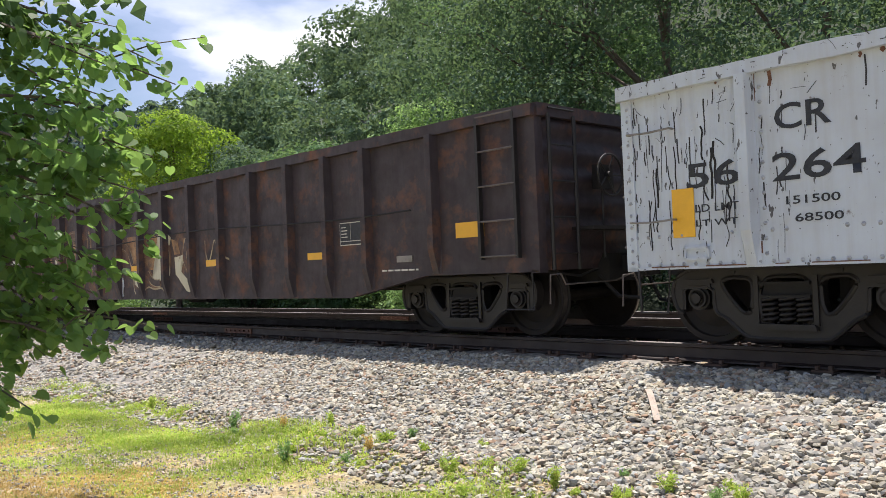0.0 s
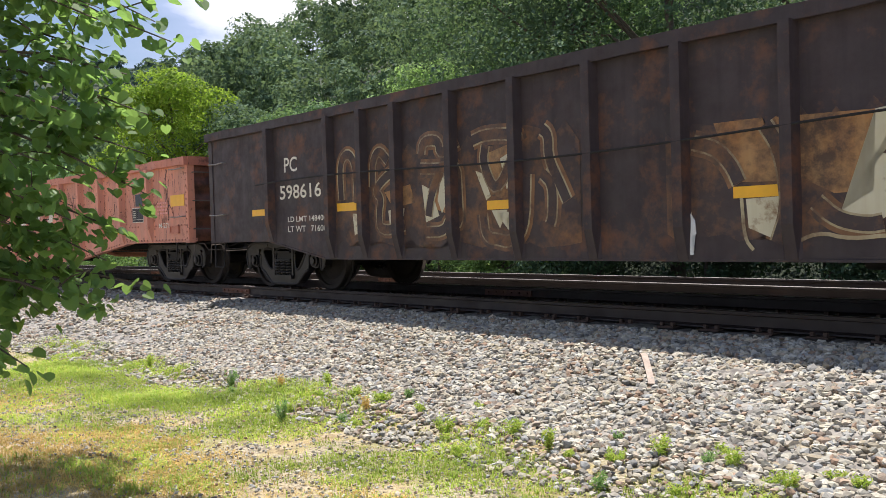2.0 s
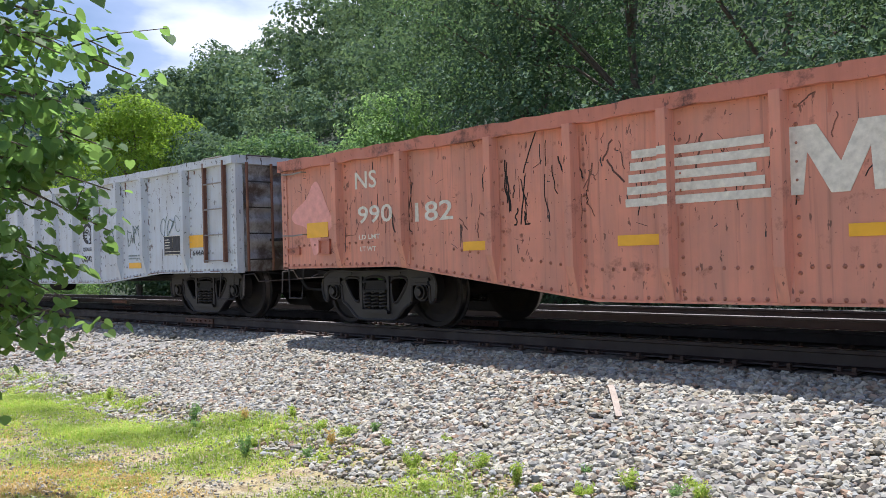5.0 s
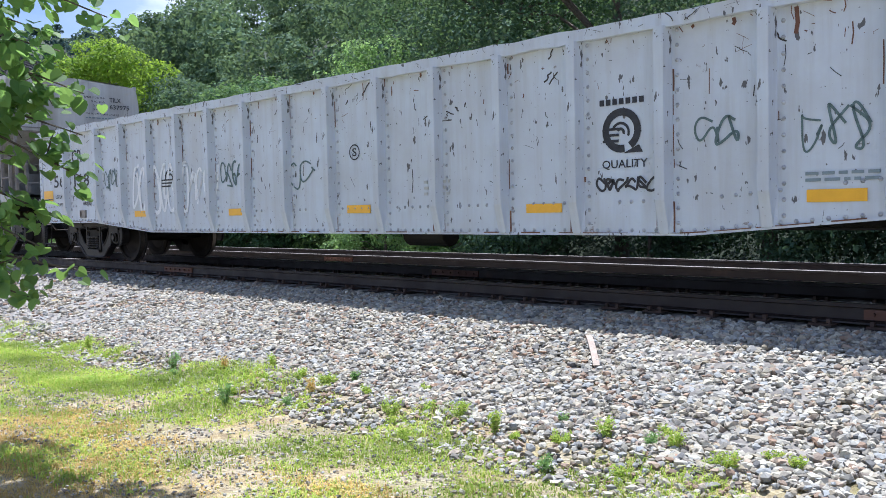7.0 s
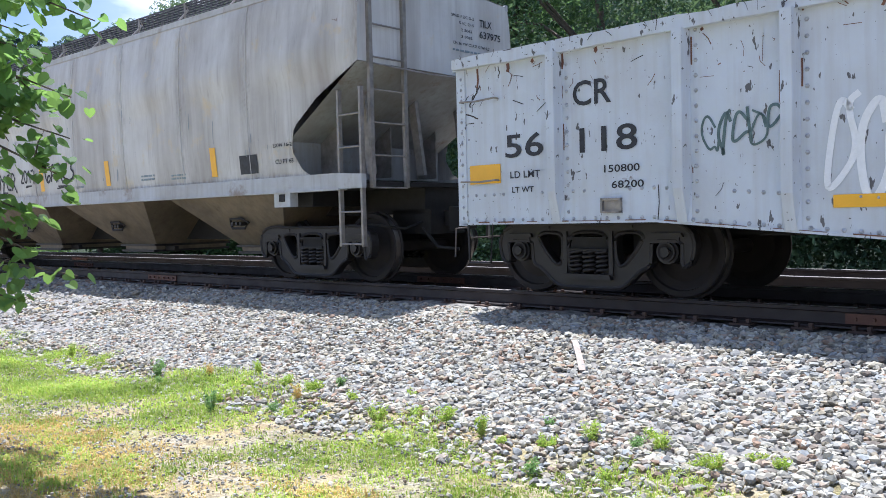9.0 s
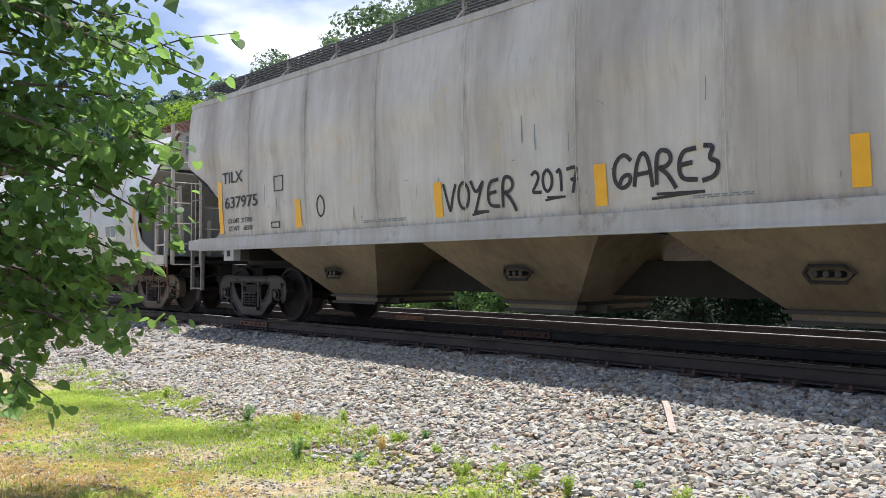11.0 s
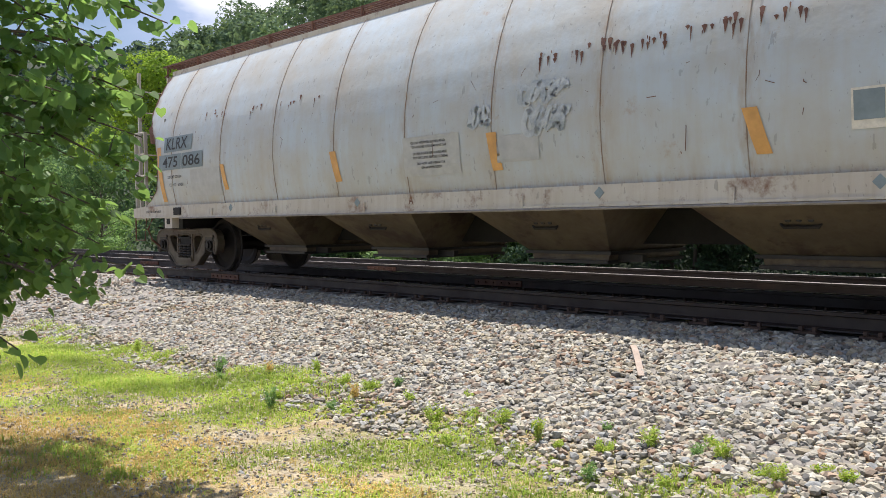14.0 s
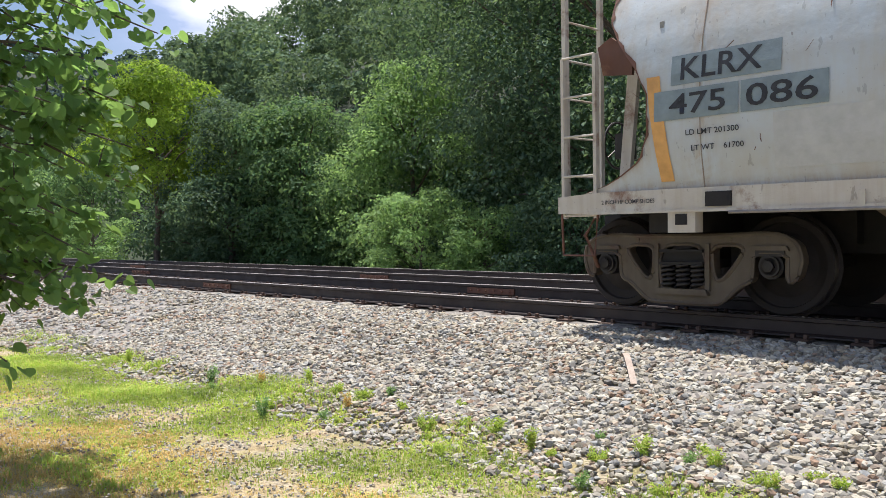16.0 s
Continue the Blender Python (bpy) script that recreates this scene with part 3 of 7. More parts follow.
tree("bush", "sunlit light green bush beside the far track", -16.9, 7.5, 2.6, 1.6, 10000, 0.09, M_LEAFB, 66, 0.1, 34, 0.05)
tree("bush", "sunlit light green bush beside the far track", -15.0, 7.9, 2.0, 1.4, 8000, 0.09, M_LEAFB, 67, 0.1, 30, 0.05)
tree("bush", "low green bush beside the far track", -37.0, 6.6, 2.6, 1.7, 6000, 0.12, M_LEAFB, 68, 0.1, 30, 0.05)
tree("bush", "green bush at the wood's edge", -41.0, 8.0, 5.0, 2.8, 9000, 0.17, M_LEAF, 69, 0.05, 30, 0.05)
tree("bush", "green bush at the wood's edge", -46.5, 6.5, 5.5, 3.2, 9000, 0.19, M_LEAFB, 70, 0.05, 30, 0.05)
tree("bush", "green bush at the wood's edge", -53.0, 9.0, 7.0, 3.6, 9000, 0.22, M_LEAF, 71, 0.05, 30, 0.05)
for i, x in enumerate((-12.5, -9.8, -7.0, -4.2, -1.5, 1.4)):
    tree("undergrowth", "dark green undergrowth below the trees, shade in its colour", x, 8.6 + 0.3 * (i % 2), 3.0 + 0.4 * (i % 3), 1.9, 10000, 0.10, M_LEAFD, 80 + i, 0.05, 30, 0.05)

# how high the wooded skyline stands, by direction
CREST_TURN = [40, 52, 54.6, 56.5, 58.7, 61, 64, 65, 69, 84]
CREST_RISE = [26, 22, 18.4, 15.6, 14.5, 14.0, 12.9, 11.9, 11.5, 9.5]

for i, (x, y) in enumerate(((-34.5, 11.0), (-29.5, 11.2), (-25.0, 11.8), (-20.5, 12.6), (-17.5, 10.6), (-22.4, 9.6))):
    tree("undergrowth", "dark green undergrowth among the trees", x, y, 4.6 + 0.5 * (i % 3), 2.6, 9000, 0.16, (M_LEAFD, M_LEAF)[i % 2], 110 + i, 0.04, 40, 0.05)

def woods(name, label, spots, k, size, leaf, seed, tall):
    """Crowns of a far wood in one mesh."""
    g = np.random.default_rng(seed)
    vs, fs, n0 = [], [], 0
    for x, y in spots:
        hh, rr = tall * g.uniform(0.7, 1.25), tall * g.uniform(0.26, 0.42)
        far, turn = math.hypot(x, y + 7.6), math.degrees(math.atan2(-x, y + 7.6))
        crest = far * math.tan(radians(float(np.interp(turn, CREST_TURN, CREST_RISE)))) + 0.73 - float(land(x, y))
        hh = float(np.clip(hh, 0.6 * crest, crest * g.uniform(0.86, 0.95))) if crest > 3 else 3.0
        p, n, _, _ = crown_points(k, hh * 0.15, hh, rr, 7, int(g.integers(1 << 30)))
        p += np.array([x, y, float(land(x, y))])
        v, f = leaves(p, n, g.uniform(0.6, 1.4, k) * size, 0.75)
        vs.append(v), fs.append(f + n0)
        n0 += len(v)
    return tagged(new(name, fast_mesh(name, np.concatenate(vs), np.concatenate(fs), leaf)), label, "woods", kind="stuff")

def sector(a0, a1, d0, d1, step, seed):
    g, spots = random.Random(seed), []
    d = d0
    while d < d1:
        a = a0 + g.uniform(0, step / d * 50)
        while a < a1:
            q = d * g.uniform(0.94, 1.06)
            spots.append((-math.sin(radians(a)) * q, -7.6 + math.cos(radians(a)) * q))
            a += math.degrees(step / d) * g.uniform(0.7, 1.2)
        d += step * (0.8 + d / 260)
    return spots

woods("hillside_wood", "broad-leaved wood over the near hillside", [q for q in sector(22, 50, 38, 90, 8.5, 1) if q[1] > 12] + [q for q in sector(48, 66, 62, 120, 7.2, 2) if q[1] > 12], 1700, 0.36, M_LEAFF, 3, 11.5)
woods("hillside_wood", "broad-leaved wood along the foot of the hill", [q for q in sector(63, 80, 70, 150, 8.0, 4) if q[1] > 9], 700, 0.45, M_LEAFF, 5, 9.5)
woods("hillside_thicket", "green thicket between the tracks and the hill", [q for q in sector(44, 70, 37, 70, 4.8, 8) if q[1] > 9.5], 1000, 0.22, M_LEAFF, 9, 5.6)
woods("distant_wood", "dark wood on the far ridge, haze tinted into its leaves", sector(58, 84, 180, 330, 9, 6), 260, 1.0, M_LEAFH, 7, 12)

# ---- the leafy boughs close by ----
HEART = np.array([(0, 0), (0.30, -0.12), (0.53, 0.06), (0.56, 0.36), (0.40, 0.70), (0.0, 1.02), (-0.40, 0.70), (-0.56, 0.36), (-0.53, 0.06), (-0.30, -0.12)])
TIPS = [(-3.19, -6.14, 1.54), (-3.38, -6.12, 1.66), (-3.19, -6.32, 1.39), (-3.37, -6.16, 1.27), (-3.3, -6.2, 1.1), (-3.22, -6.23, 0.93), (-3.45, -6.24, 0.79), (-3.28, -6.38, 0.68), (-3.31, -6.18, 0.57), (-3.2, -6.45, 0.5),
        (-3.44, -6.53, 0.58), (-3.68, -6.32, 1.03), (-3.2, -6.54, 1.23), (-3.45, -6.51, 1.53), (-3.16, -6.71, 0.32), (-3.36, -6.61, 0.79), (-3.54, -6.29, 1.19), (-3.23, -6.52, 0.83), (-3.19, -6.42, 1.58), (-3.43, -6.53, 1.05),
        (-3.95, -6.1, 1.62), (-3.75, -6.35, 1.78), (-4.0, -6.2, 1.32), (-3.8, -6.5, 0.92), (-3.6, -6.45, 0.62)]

def near_tree():
    g = np.random.default_rng(21)
    base = Vector((-4.3, -7.25, float(land(-4.3, -7.25)) - 0.05))
    t = thing("small_tree", "small tree with thin boughs and heart-shaped green leaves", "tree", at=Matrix.Translation(base))
    bm = bmesh.new()
    tube(bm, [(0, 0, 0), (0.03, 0.02, 1.0), (-0.02, 0.05, 2.2), (0.02, 0.08, 3.6), (-0.6, 0.5, 5.0), (-1.8, 1.3, 5.9)], 0.075, 10, 0.02)
    part("trunk", bm, M_BARK, t)
    heart_v, heart_f, n0 = [], [], 0
    twigs = []
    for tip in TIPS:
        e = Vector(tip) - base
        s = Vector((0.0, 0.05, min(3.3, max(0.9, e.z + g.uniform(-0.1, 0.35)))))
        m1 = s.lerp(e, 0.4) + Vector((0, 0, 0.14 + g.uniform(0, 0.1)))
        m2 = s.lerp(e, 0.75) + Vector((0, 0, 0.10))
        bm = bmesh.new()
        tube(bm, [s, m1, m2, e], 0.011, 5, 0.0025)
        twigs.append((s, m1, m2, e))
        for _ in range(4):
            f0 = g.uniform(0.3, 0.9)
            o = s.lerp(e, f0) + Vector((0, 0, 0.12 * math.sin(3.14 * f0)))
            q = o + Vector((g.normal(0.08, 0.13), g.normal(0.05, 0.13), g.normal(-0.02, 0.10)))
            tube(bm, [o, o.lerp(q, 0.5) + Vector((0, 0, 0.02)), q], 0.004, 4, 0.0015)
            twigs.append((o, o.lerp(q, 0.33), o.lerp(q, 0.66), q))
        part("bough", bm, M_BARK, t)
    nh = len(HEART)
    for s, m1, m2, e in twigs:
        main = (e - s).length > 0.6
        for _ in range(56 if main else 17):
            f0 = g.uniform(0.25, 1.02) if main else g.uniform(0.1, 1.05)
            p = s.lerp(m1, f0 / 0.4) if f0 < 0.4 else (m1.lerp(m2, (f0 - 0.4) / 0.35) if f0 < 0.75 else m2.lerp(e, (f0 - 0.75) / 0.25))
            p = np.array(p) + g.normal(0, 0.035, 3)
            size = g.uniform(0.036, 0.060)
            d = np.array([g.normal(0.35, 0.5), g.normal(0.1, 0.5), g.normal(-0.5, 0.3)])
            d /= np.linalg.norm(d)
            nn = np.cross(d, np.cross(np.array([g.normal(0, 0.55), g.normal(0, 0.55), 1.0]), d))
            nn /= np.linalg.norm(nn)
            w = np.cross(nn, d)
            cup = np.abs(HEART[:, 0:1]) * 0.35
            v = p + d * 0.02 + (HEART[:, 0:1] * w + HEART[:, 1:2] * d + cup * nn) * size
            heart_v.append(v)
            heart_f += [(n0, n0 + i, n0 + i + 1) for i in range(1, nh - 1)]
            n0 += nh
    o = shared("leaves", fast_mesh("leaves", np.concatenate(heart_v), heart_f, M_LEAFN), t)
    # the high crown that shades the ground
    p, n, _, _ = crown_points(2600, 1.9, 4.4, 1.5, 26, 33)
    v, f = leaves(p, n, np.random.default_rng(9).uniform(0.08, 0.13, len(p)), 0.9)
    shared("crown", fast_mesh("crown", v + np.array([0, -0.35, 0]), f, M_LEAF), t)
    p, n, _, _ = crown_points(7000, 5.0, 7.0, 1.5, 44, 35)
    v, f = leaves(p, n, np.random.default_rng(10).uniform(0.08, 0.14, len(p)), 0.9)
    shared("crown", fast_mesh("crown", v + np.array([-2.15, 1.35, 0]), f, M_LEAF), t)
    return t

near_tree()

def power_line():
    t = thing("power_line", "two thin dark cables strung across the wooded slope", "cable")
    for z in (8.9, 7.6):
        bm = bmesh.new()
        tube(bm, [(-56 + 14 * k, 15.5 + 20 * k, z + 1.2 - 3.2 * k * (1 - k)) for k in np.linspace(0, 1, 14)], 0.022, 5)
        part("cable", bm, M_UND, t)

power_line()

# ---- grass and weeds ----
def blades(k, x0, x1, v0, v1, h0, h1, patch, thresh, seed, leaf, name, label):
    g = np.random.default_rng(seed)
    x, v = g.uniform(x0, x1, k * 4), g.uniform(v0, v1, k * 4)
    edge = np.clip(np.minimum(np.minimum(x - x0, x1 - x) / 1.5, np.minimum(v - v0, v1 - v) / 0.55), 0, 1)
    lump = np.array([noise.noise(Vector((a * patch, b * patch, seed))) + 0.5 * noise.noise(Vector((a * patch * 3.7, b * patch * 3.7, seed + 5))) for a, b in zip(x, v)])
    keep = lump + g.normal(0, 0.16, len(x)) > thresh + (1 - edge) * 0.7
    x, v = x[keep][:k], v[keep][:k]
    k = len(x)
    y = v + sag(x)
    base = np.stack([x, y, land(x, y) - 0.005], -1)
    a, lean, hh = g.uniform(0, 6.28, k), g.uniform(0.2, 1.5, k), h0 + (h1 - h0) * g.uniform(0, 1, k) ** 1.6 * np.clip(0.55 + lump[keep][:len(x)] * 1.2, 0.4, 1.5)
    d = np.stack([np.cos(a), np.sin(a), np.zeros(k)], -1)
    w = np.stack([-np.sin(a), np.cos(a), np.zeros(k)], -1) * g.uniform(0.002, 0.0055, k)[:, None]
    up = np.array([0, 0, 1.0])
    mid = base + (d * (lean * 0.4)[:, None] + up) * (hh * 0.6)[:, None]
    tip = base + (d * lean[:, None] + up * (0.95 - 0.3 * lean)[:, None]) * hh[:, None]
    vv = np.stack([base - w, base + w, mid + w * 0.8, mid - w * 0.8, tip], 1)
    i = np.arange(k) * 5
    f = np.concatenate([np.stack([i, i + 1, i + 2], -1), np.stack([i, i + 2, i + 3], -1), np.stack([i + 3, i + 2, i + 4], -1)])
    return tagged(new(name, fast_mesh(name, vv.reshape(-1, 3), f, leaf)), label, "grass", kind="stuff")

blades(72000, -13, 1.0, -5.6, -2.75, 0.015, 0.085, 1.0, -0.12, 11, M_GRASS, "grass", "thin fresh green grass beside the ballast")
blades(30000, -14.5, -6.0, -4.6, -2.75, 0.03, 0.12, 0.6, -0.16, 14, M_GRASS, "grass", "thick fresh green grass at the foot of the ballast")
blades(9000, -30, -12, -7.5, -4.0, 0.03, 0.12, 0.7, -0.1, 12, M_GRASS, "grass", "fresh green grass farther along the track")
blades(48000, -11, -3.4, -7.0, -4.3, 0.015, 0.075, 0.7, -0.3, 13, M_DRY, "dry_grass", "dry straw-yellow grass in the foreground")
blades(4500, -8, -1.5, -7.0, -4.0, 0.02, 0.08, 1.1, 0.12, 15, M_GRASS, "grass", "thin green grass among the dry grass")

def weed(x, v, hh, rr, k, leaf, seed):
    y = v + float(sag(x))
    t = thing("weed", "tufted green weed growing out of the stones", "weed", "weeds at the ballast's edge", pose(x, y, float(land(x, y)) - 0.01))
    g = np.random.default_rng(seed)
    bm = bmesh.new()
    pts = []
    for i in range(9):
        a = g.uniform(0, 6.28)
        e = Vector((math.cos(a) * rr * g.uniform(0.2, 1), math.sin(a) * rr * g.uniform(0.2, 1), hh * g.uniform(0.6, 1)))
        tube(bm, [(0, 0, 0), (e.x * 0.4, e.y * 0.4, e.z * 0.6), e], 0.003, 4, 0.001)
        for f0 in g.uniform(0.25, 1, k // 9):
            pts.append(np.array(e) * f0 + g.normal(0, 0.012, 3))
    part("stem", bm, leaf, t)
    pts = np.array(pts)
    v2, f2 = leaves(pts, g.normal(0, 1, pts.shape) + np.array([0, 0, 0.8]), g.uniform(0.015, 0.04, len(pts)), 0.35)
    shared("leaves", fast_mesh("leaves", v2, f2, leaf), t)
    return t

for i, (x, v, hh, rr) in enumerate([(-6.36, -3.72, 0.24, 0.08), (-8.22, -3.2, 0.22, 0.10), (-4.91, -3.12, 0.18, 0.17), (-3.94, -3.05, 0.20, 0.05), (-3.19, -2.8, 0.17, 0.09), (-2.7, -2.75, 0.14, 0.07), (-4.39, -2.95, 0.15, 0.11), (-7.09, -2.74, 0.18, 0.06), (-6.48, -2.85, 0.12, 0.07), (-2.29, -2.88, 0.13, 0.10), (-6.1, -2.85, 0.12, 0.08), (-3.4, -3.0, 0.10, 0.10), (-10.4, -3.1, 0.2, 0.12)]):
    weed(x, v, hh, rr, 300, M_GRASS if i > 1 else M_LEAFB, 300 + i)

gw = random.Random(91)
for i in range(22):
    weed(gw.uniform(-8.5, -1.6), gw.uniform(-3.5, -2.55), gw.uniform(0.05, 0.13), gw.uniform(0.04, 0.10), 180, M_GRASS if i % 4 else M_LEAFB, 330 + i)
for x, v in ((-6.05, -3.05), (-7.6, -2.95)):
    weed(x, v, 0.17, 0.09, 160, M_DRY, 360)

def board():
    bm = bmesh.new()
    prism(bm, [(-0.34, 0), (-0.2, 0.03), (0.08, 0.028), (0.34, 0.0), (0.33, -0.012), (0.06, 0.012), (-0.2, 0.014)], -0.026, 0.026)
    o = new("splintered_board", finish("splintered_board", bm, M_PLANK))
    o.matrix_basis = pose(-4.1, -1.62, float(land(-4.1, -1.62)) + 0.055, 0, 13, -49.7)
    tagged(o, "pale splintered wooden board lying on the ballast", "board")

board()

# ---- the train ----
SIDE = 1.50
GAUGE_MID = 0.753

def ribbon(bm, pts, w, y):
    """A flat stroke of paint along points in x and z."""
    pts = [Vector((p[0], 0, p[1])) for p in pts]
    rows2 = []
    for i, p in enumerate(pts):
        d = (pts[min(i + 1, len(pts) - 1)] - pts[max(i - 1, 0)])
        d = d.normalized() if d.length > 1e-6 else Vector((1, 0, 0))
        n2 = Vector((-d.z, 0, d.x)) * w / 2
        rows2.append((bm.verts.new((p + n2).to_tuple()), bm.verts.new((p - n2).to_tuple())))
    for v in rows2:
        for q in v:
            q.co.y = y
    for a, b in zip(rows2, rows2[1:]):
        bm.faces.new((a[0], a[1], b[1], b[0]))

def flat(bm, x0, x1, z0, z1, y):
    """A thin plate on the near side, proud of it."""
    box(bm, x0, x1, y - 0.004, y + 0.002, z0, z1)

def lettering(car, words, x0, x1, z0, z1, material, y=None, wide=True):
    """Painted words that fill the given box on the car's near side."""
    y = -SIDE - 0.006 if y is None else y
    cu = bpy.data.curves.new("lettering", "FONT")
    cu.body, cu.fill_mode, cu.resolution_u = words, "FRONT", 3
    cu.offset = 0.012
    tmp = bpy.data.objects.new("lettering", cu)
    me = bpy.data.meshes.new_from_object(tmp)
    bpy.data.objects.remove(tmp)
    n = len(me.vertices)
    co = np.zeros(n * 3, np.float32)
    me.vertices.foreach_get("co", co)
    co = co.reshape(-1, 3)
    lo, hi = co.min(0), co.max(0)
    v = np.zeros_like(co)
    v[:, 0] = x0 + (co[:, 0] - lo[0]) / (hi[0] - lo[0]) * (x1 - x0)
    v[:, 2] = z0 + (co[:, 1] - lo[1]) / (hi[1] - lo[1]) * (z1 - z0)
    v[:, 1] = y
    me.vertices.foreach_set("co", v.ravel())
    me.materials.clear()
    me.materials.append(material)
    ob = new("lettering", me)
    ob.parent = car
    return ob

def scrawl(car, x0, x1, z0, z1, material, seed, count, w, y=None, label="sprayed scrawl", loops=True):
    """A sprayed tag: as many curling strokes as it has letters."""
    g, bm = random.Random(seed), bmesh.new()
    y = -SIDE - 0.005 if y is None else y
    step = (x1 - x0) / count
    for i in range(count):
        cx, p = x0 + step * (i + 0.5), []
        for j in range(7):
            a = j * g.uniform(0.9, 1.5) + g.uniform(0, 0.8)
            p.append((cx + step * (0.55 * math.cos(a) + 0.12 * (j - 3) / 3), (z0 + z1) / 2 + (z1 - z0) * (0.48 * math.sin(a * g.uniform(0.8, 1.3)))))
        for _ in range(3):
            q = [p[0]]
            for u, v in zip(p, p[1:]):
                q += [(u[0] * .75 + v[0] * .25, u[1] * .75 + v[1] * .25), (u[0] * .25 + v[0] * .75, u[1] * .25 + v[1] * .75)]
            p = q + [p[-1]]
        ribbon(bm, p, w * g.uniform(0.8, 1.2), y)
        y -= 0.0006
    return part("graffiti", bm, material, car, label)

def helix(bm, x, y, z0, z1, r, turns, w):
    tube(bm, [(x + r * math.cos(t), y + r * math.sin(t), z0 + (z1 - z0) * t / (turns * 6.283)) for t in np.linspace(0, turns * 6.283, turns * 10)], w, 5)

# meshes that all trucks share
def lathe(bm, prof, n=40, x=0.0, z=0.457):
    """Turn a profile of (radius, y) about the axle."""
    rings = []
    for r, y in prof:
        rings.append([bm.verts.new((x + r * math.cos(2 * math.pi * i / n), y, z + r * math.sin(2 * math.pi * i / n))) for i in range(n)])
    fs = []
    for a, b in zip(rings, rings[1:]):
        for i in range(n):
            fs.append(bm.faces.new((a[i], a[(i + 1) % n], b[(i + 1) % n], b[i])))
    bm.faces.new(rings[0]), bm.faces.new(rings[-1][::-1])
    return fs

def wheelset_mesh():
    bm = bmesh.new()
    for s in (-1, 1):
        prof = [(0.09, -0.86), (0.11, -0.82), (0.30, -0.745), (0.385, -0.765), (0.395, -0.805), (0.445, -0.805), (0.457, -0.79), (0.460, -0.715), (0.486, -0.70), (0.484, -0.68), (0.39, -0.675), (0.30, -0.71), (0.10, -0.69)]
        fs = lathe(bm, [(r, y if s < 0 else -y) for r, y in prof], 44, 0, 0)
        for f in fs[44 * 6:44 * 7]:
            f.material_index = 1
    lathe(bm, [(0.075, -1.0), (0.08, -0.7), (0.075, 0.7), (0.075, 1.0)], 16, 0, 0)
    for s in (-1, 1):
        tube(bm, [(0, s * 1.0, 0), (0, s * 1.10, 0)], 0.08, 14)
        for i in range(3):
            a = 2.094 * i
            tube(bm, [(0.045 * math.cos(a), s * 1.09, 0.045 * math.sin(a)), (0.045 * math.cos(a), s * 1.115, 0.045 * math.sin(a))], 0.014, 6)
    me = finish("wheelset", bm, M_WHL)
    me.materials.append(M_TREAD)
    return me

FRAME_OUT = [(0.0, 0.735), (0.45, 0.735), (0.80, 0.755), (1.00, 0.735), (1.13, 0.655), (1.17, 0.52), (1.13, 0.36), (1.06, 0.31), (1.035, 0.36), (1.04, 0.575), (0.72, 0.575), (0.71, 0.36), (0.68, 0.305), (0.60, 0.275), (0.40, 0.10), (0.28, 0.085), (0.0, 0.085)]
FRAME_EYE = [(0.31, 0.64), (0.56, 0.655), (0.64, 0.605), (0.56, 0.475), (0.43, 0.325), (0.36, 0.31), (0.32, 0.40)]

def rounded(loop, times=2):
    """A closed outline with its corners cut round."""
    for _ in range(times):
        loop = [q for a, b in zip(loop, loop[1:] + loop[:1]) for q in ((a[0] * .8 + b[0] * .2, a[1] * .8 + b[1] * .2), (a[0] * .2 + b[0] * .8, a[1] * .2 + b[1] * .8))]
    return loop

def side_frame_mesh(material):
    """A cast side frame: plate with a spring window and two eyes, raised lips round the edges."""
    bm = bmesh.new()
    y0, y1 = -0.07, 0.07
    outer = FRAME_OUT + [(-x, z) for x, z in FRAME_OUT[-2:0:-1]]
    loops = [rounded(outer, 1), rounded([(-0.25, 0.20), (0.25, 0.20), (0.25, 0.655), (-0.25, 0.655)], 2), rounded(FRAME_EYE), rounded([(-x, z) for x, z in FRAME_EYE])]
    for loop in loops:
        vs = [bm.verts.new((x, y0, z)) for x, z in loop]
        for a, b in zip(vs, vs[1:] + vs[:1]):
            bm.edges.new((a, b))
    bmesh.ops.triangle_fill(bm, edges=bm.edges[:], use_beauty=True, use_dissolve=False)
    front = bm.faces[:]
    got = bmesh.ops.extrude_face_region(bm, geom=front)
    for v in got["geom"]:
        if isinstance(v, bmesh.types.BMVert):
            v.co.y = y1
    for loop in loops:
        ring = [(x, y0 + 0.004, z) for x, z in loop]
        tube(bm, ring + ring[:1], 0.022, 6)
    # spring seat, ribs beside the window, wear plates
    prism(bm, [(-0.29, 0.17), (0.29, 0.17), (0.27, 0.225), (-0.27, 0.225)], y0 - 0.055, y1 + 0.02)
    for q in (-1, 1):
        box(bm, q * 0.275 - 0.022, q * 0.275 + 0.022, y0 - 0.025, y1, 0.21, 0.66)
        prism(bm, [(q * 0.70, 0.60), (q * 1.06, 0.60), (q * 1.04, 0.64), (q * 0.72, 0.64)], y0 - 0.035, y0 + 0.01)
        tube(bm, [(q * 0.50, y0 - 0.012, 0.70), (q * 0.50, y0 + 0.02, 0.70)], 0.02, 8)
    return finish("side_frame", bm, material)

def adapter_mesh():
    bm = bmesh.new()
    for x in (0.0,):
        tube(bm, [(x, -0.06, 0.457), (x, 0.10, 0.457)], 0.118, 18)
        tube(bm, [(x, -0.10, 0.457), (x, -0.05, 0.457)], 0.095, 18)
        tube(bm, [(x, -0.125, 0.457), (x, -0.09, 0.457)], 0.05, 12)
        box(bm, x - 0.135, x + 0.135, -0.085, 0.08, 0.545, 0.615)
    return finish("bearing", bm, M_TRK)

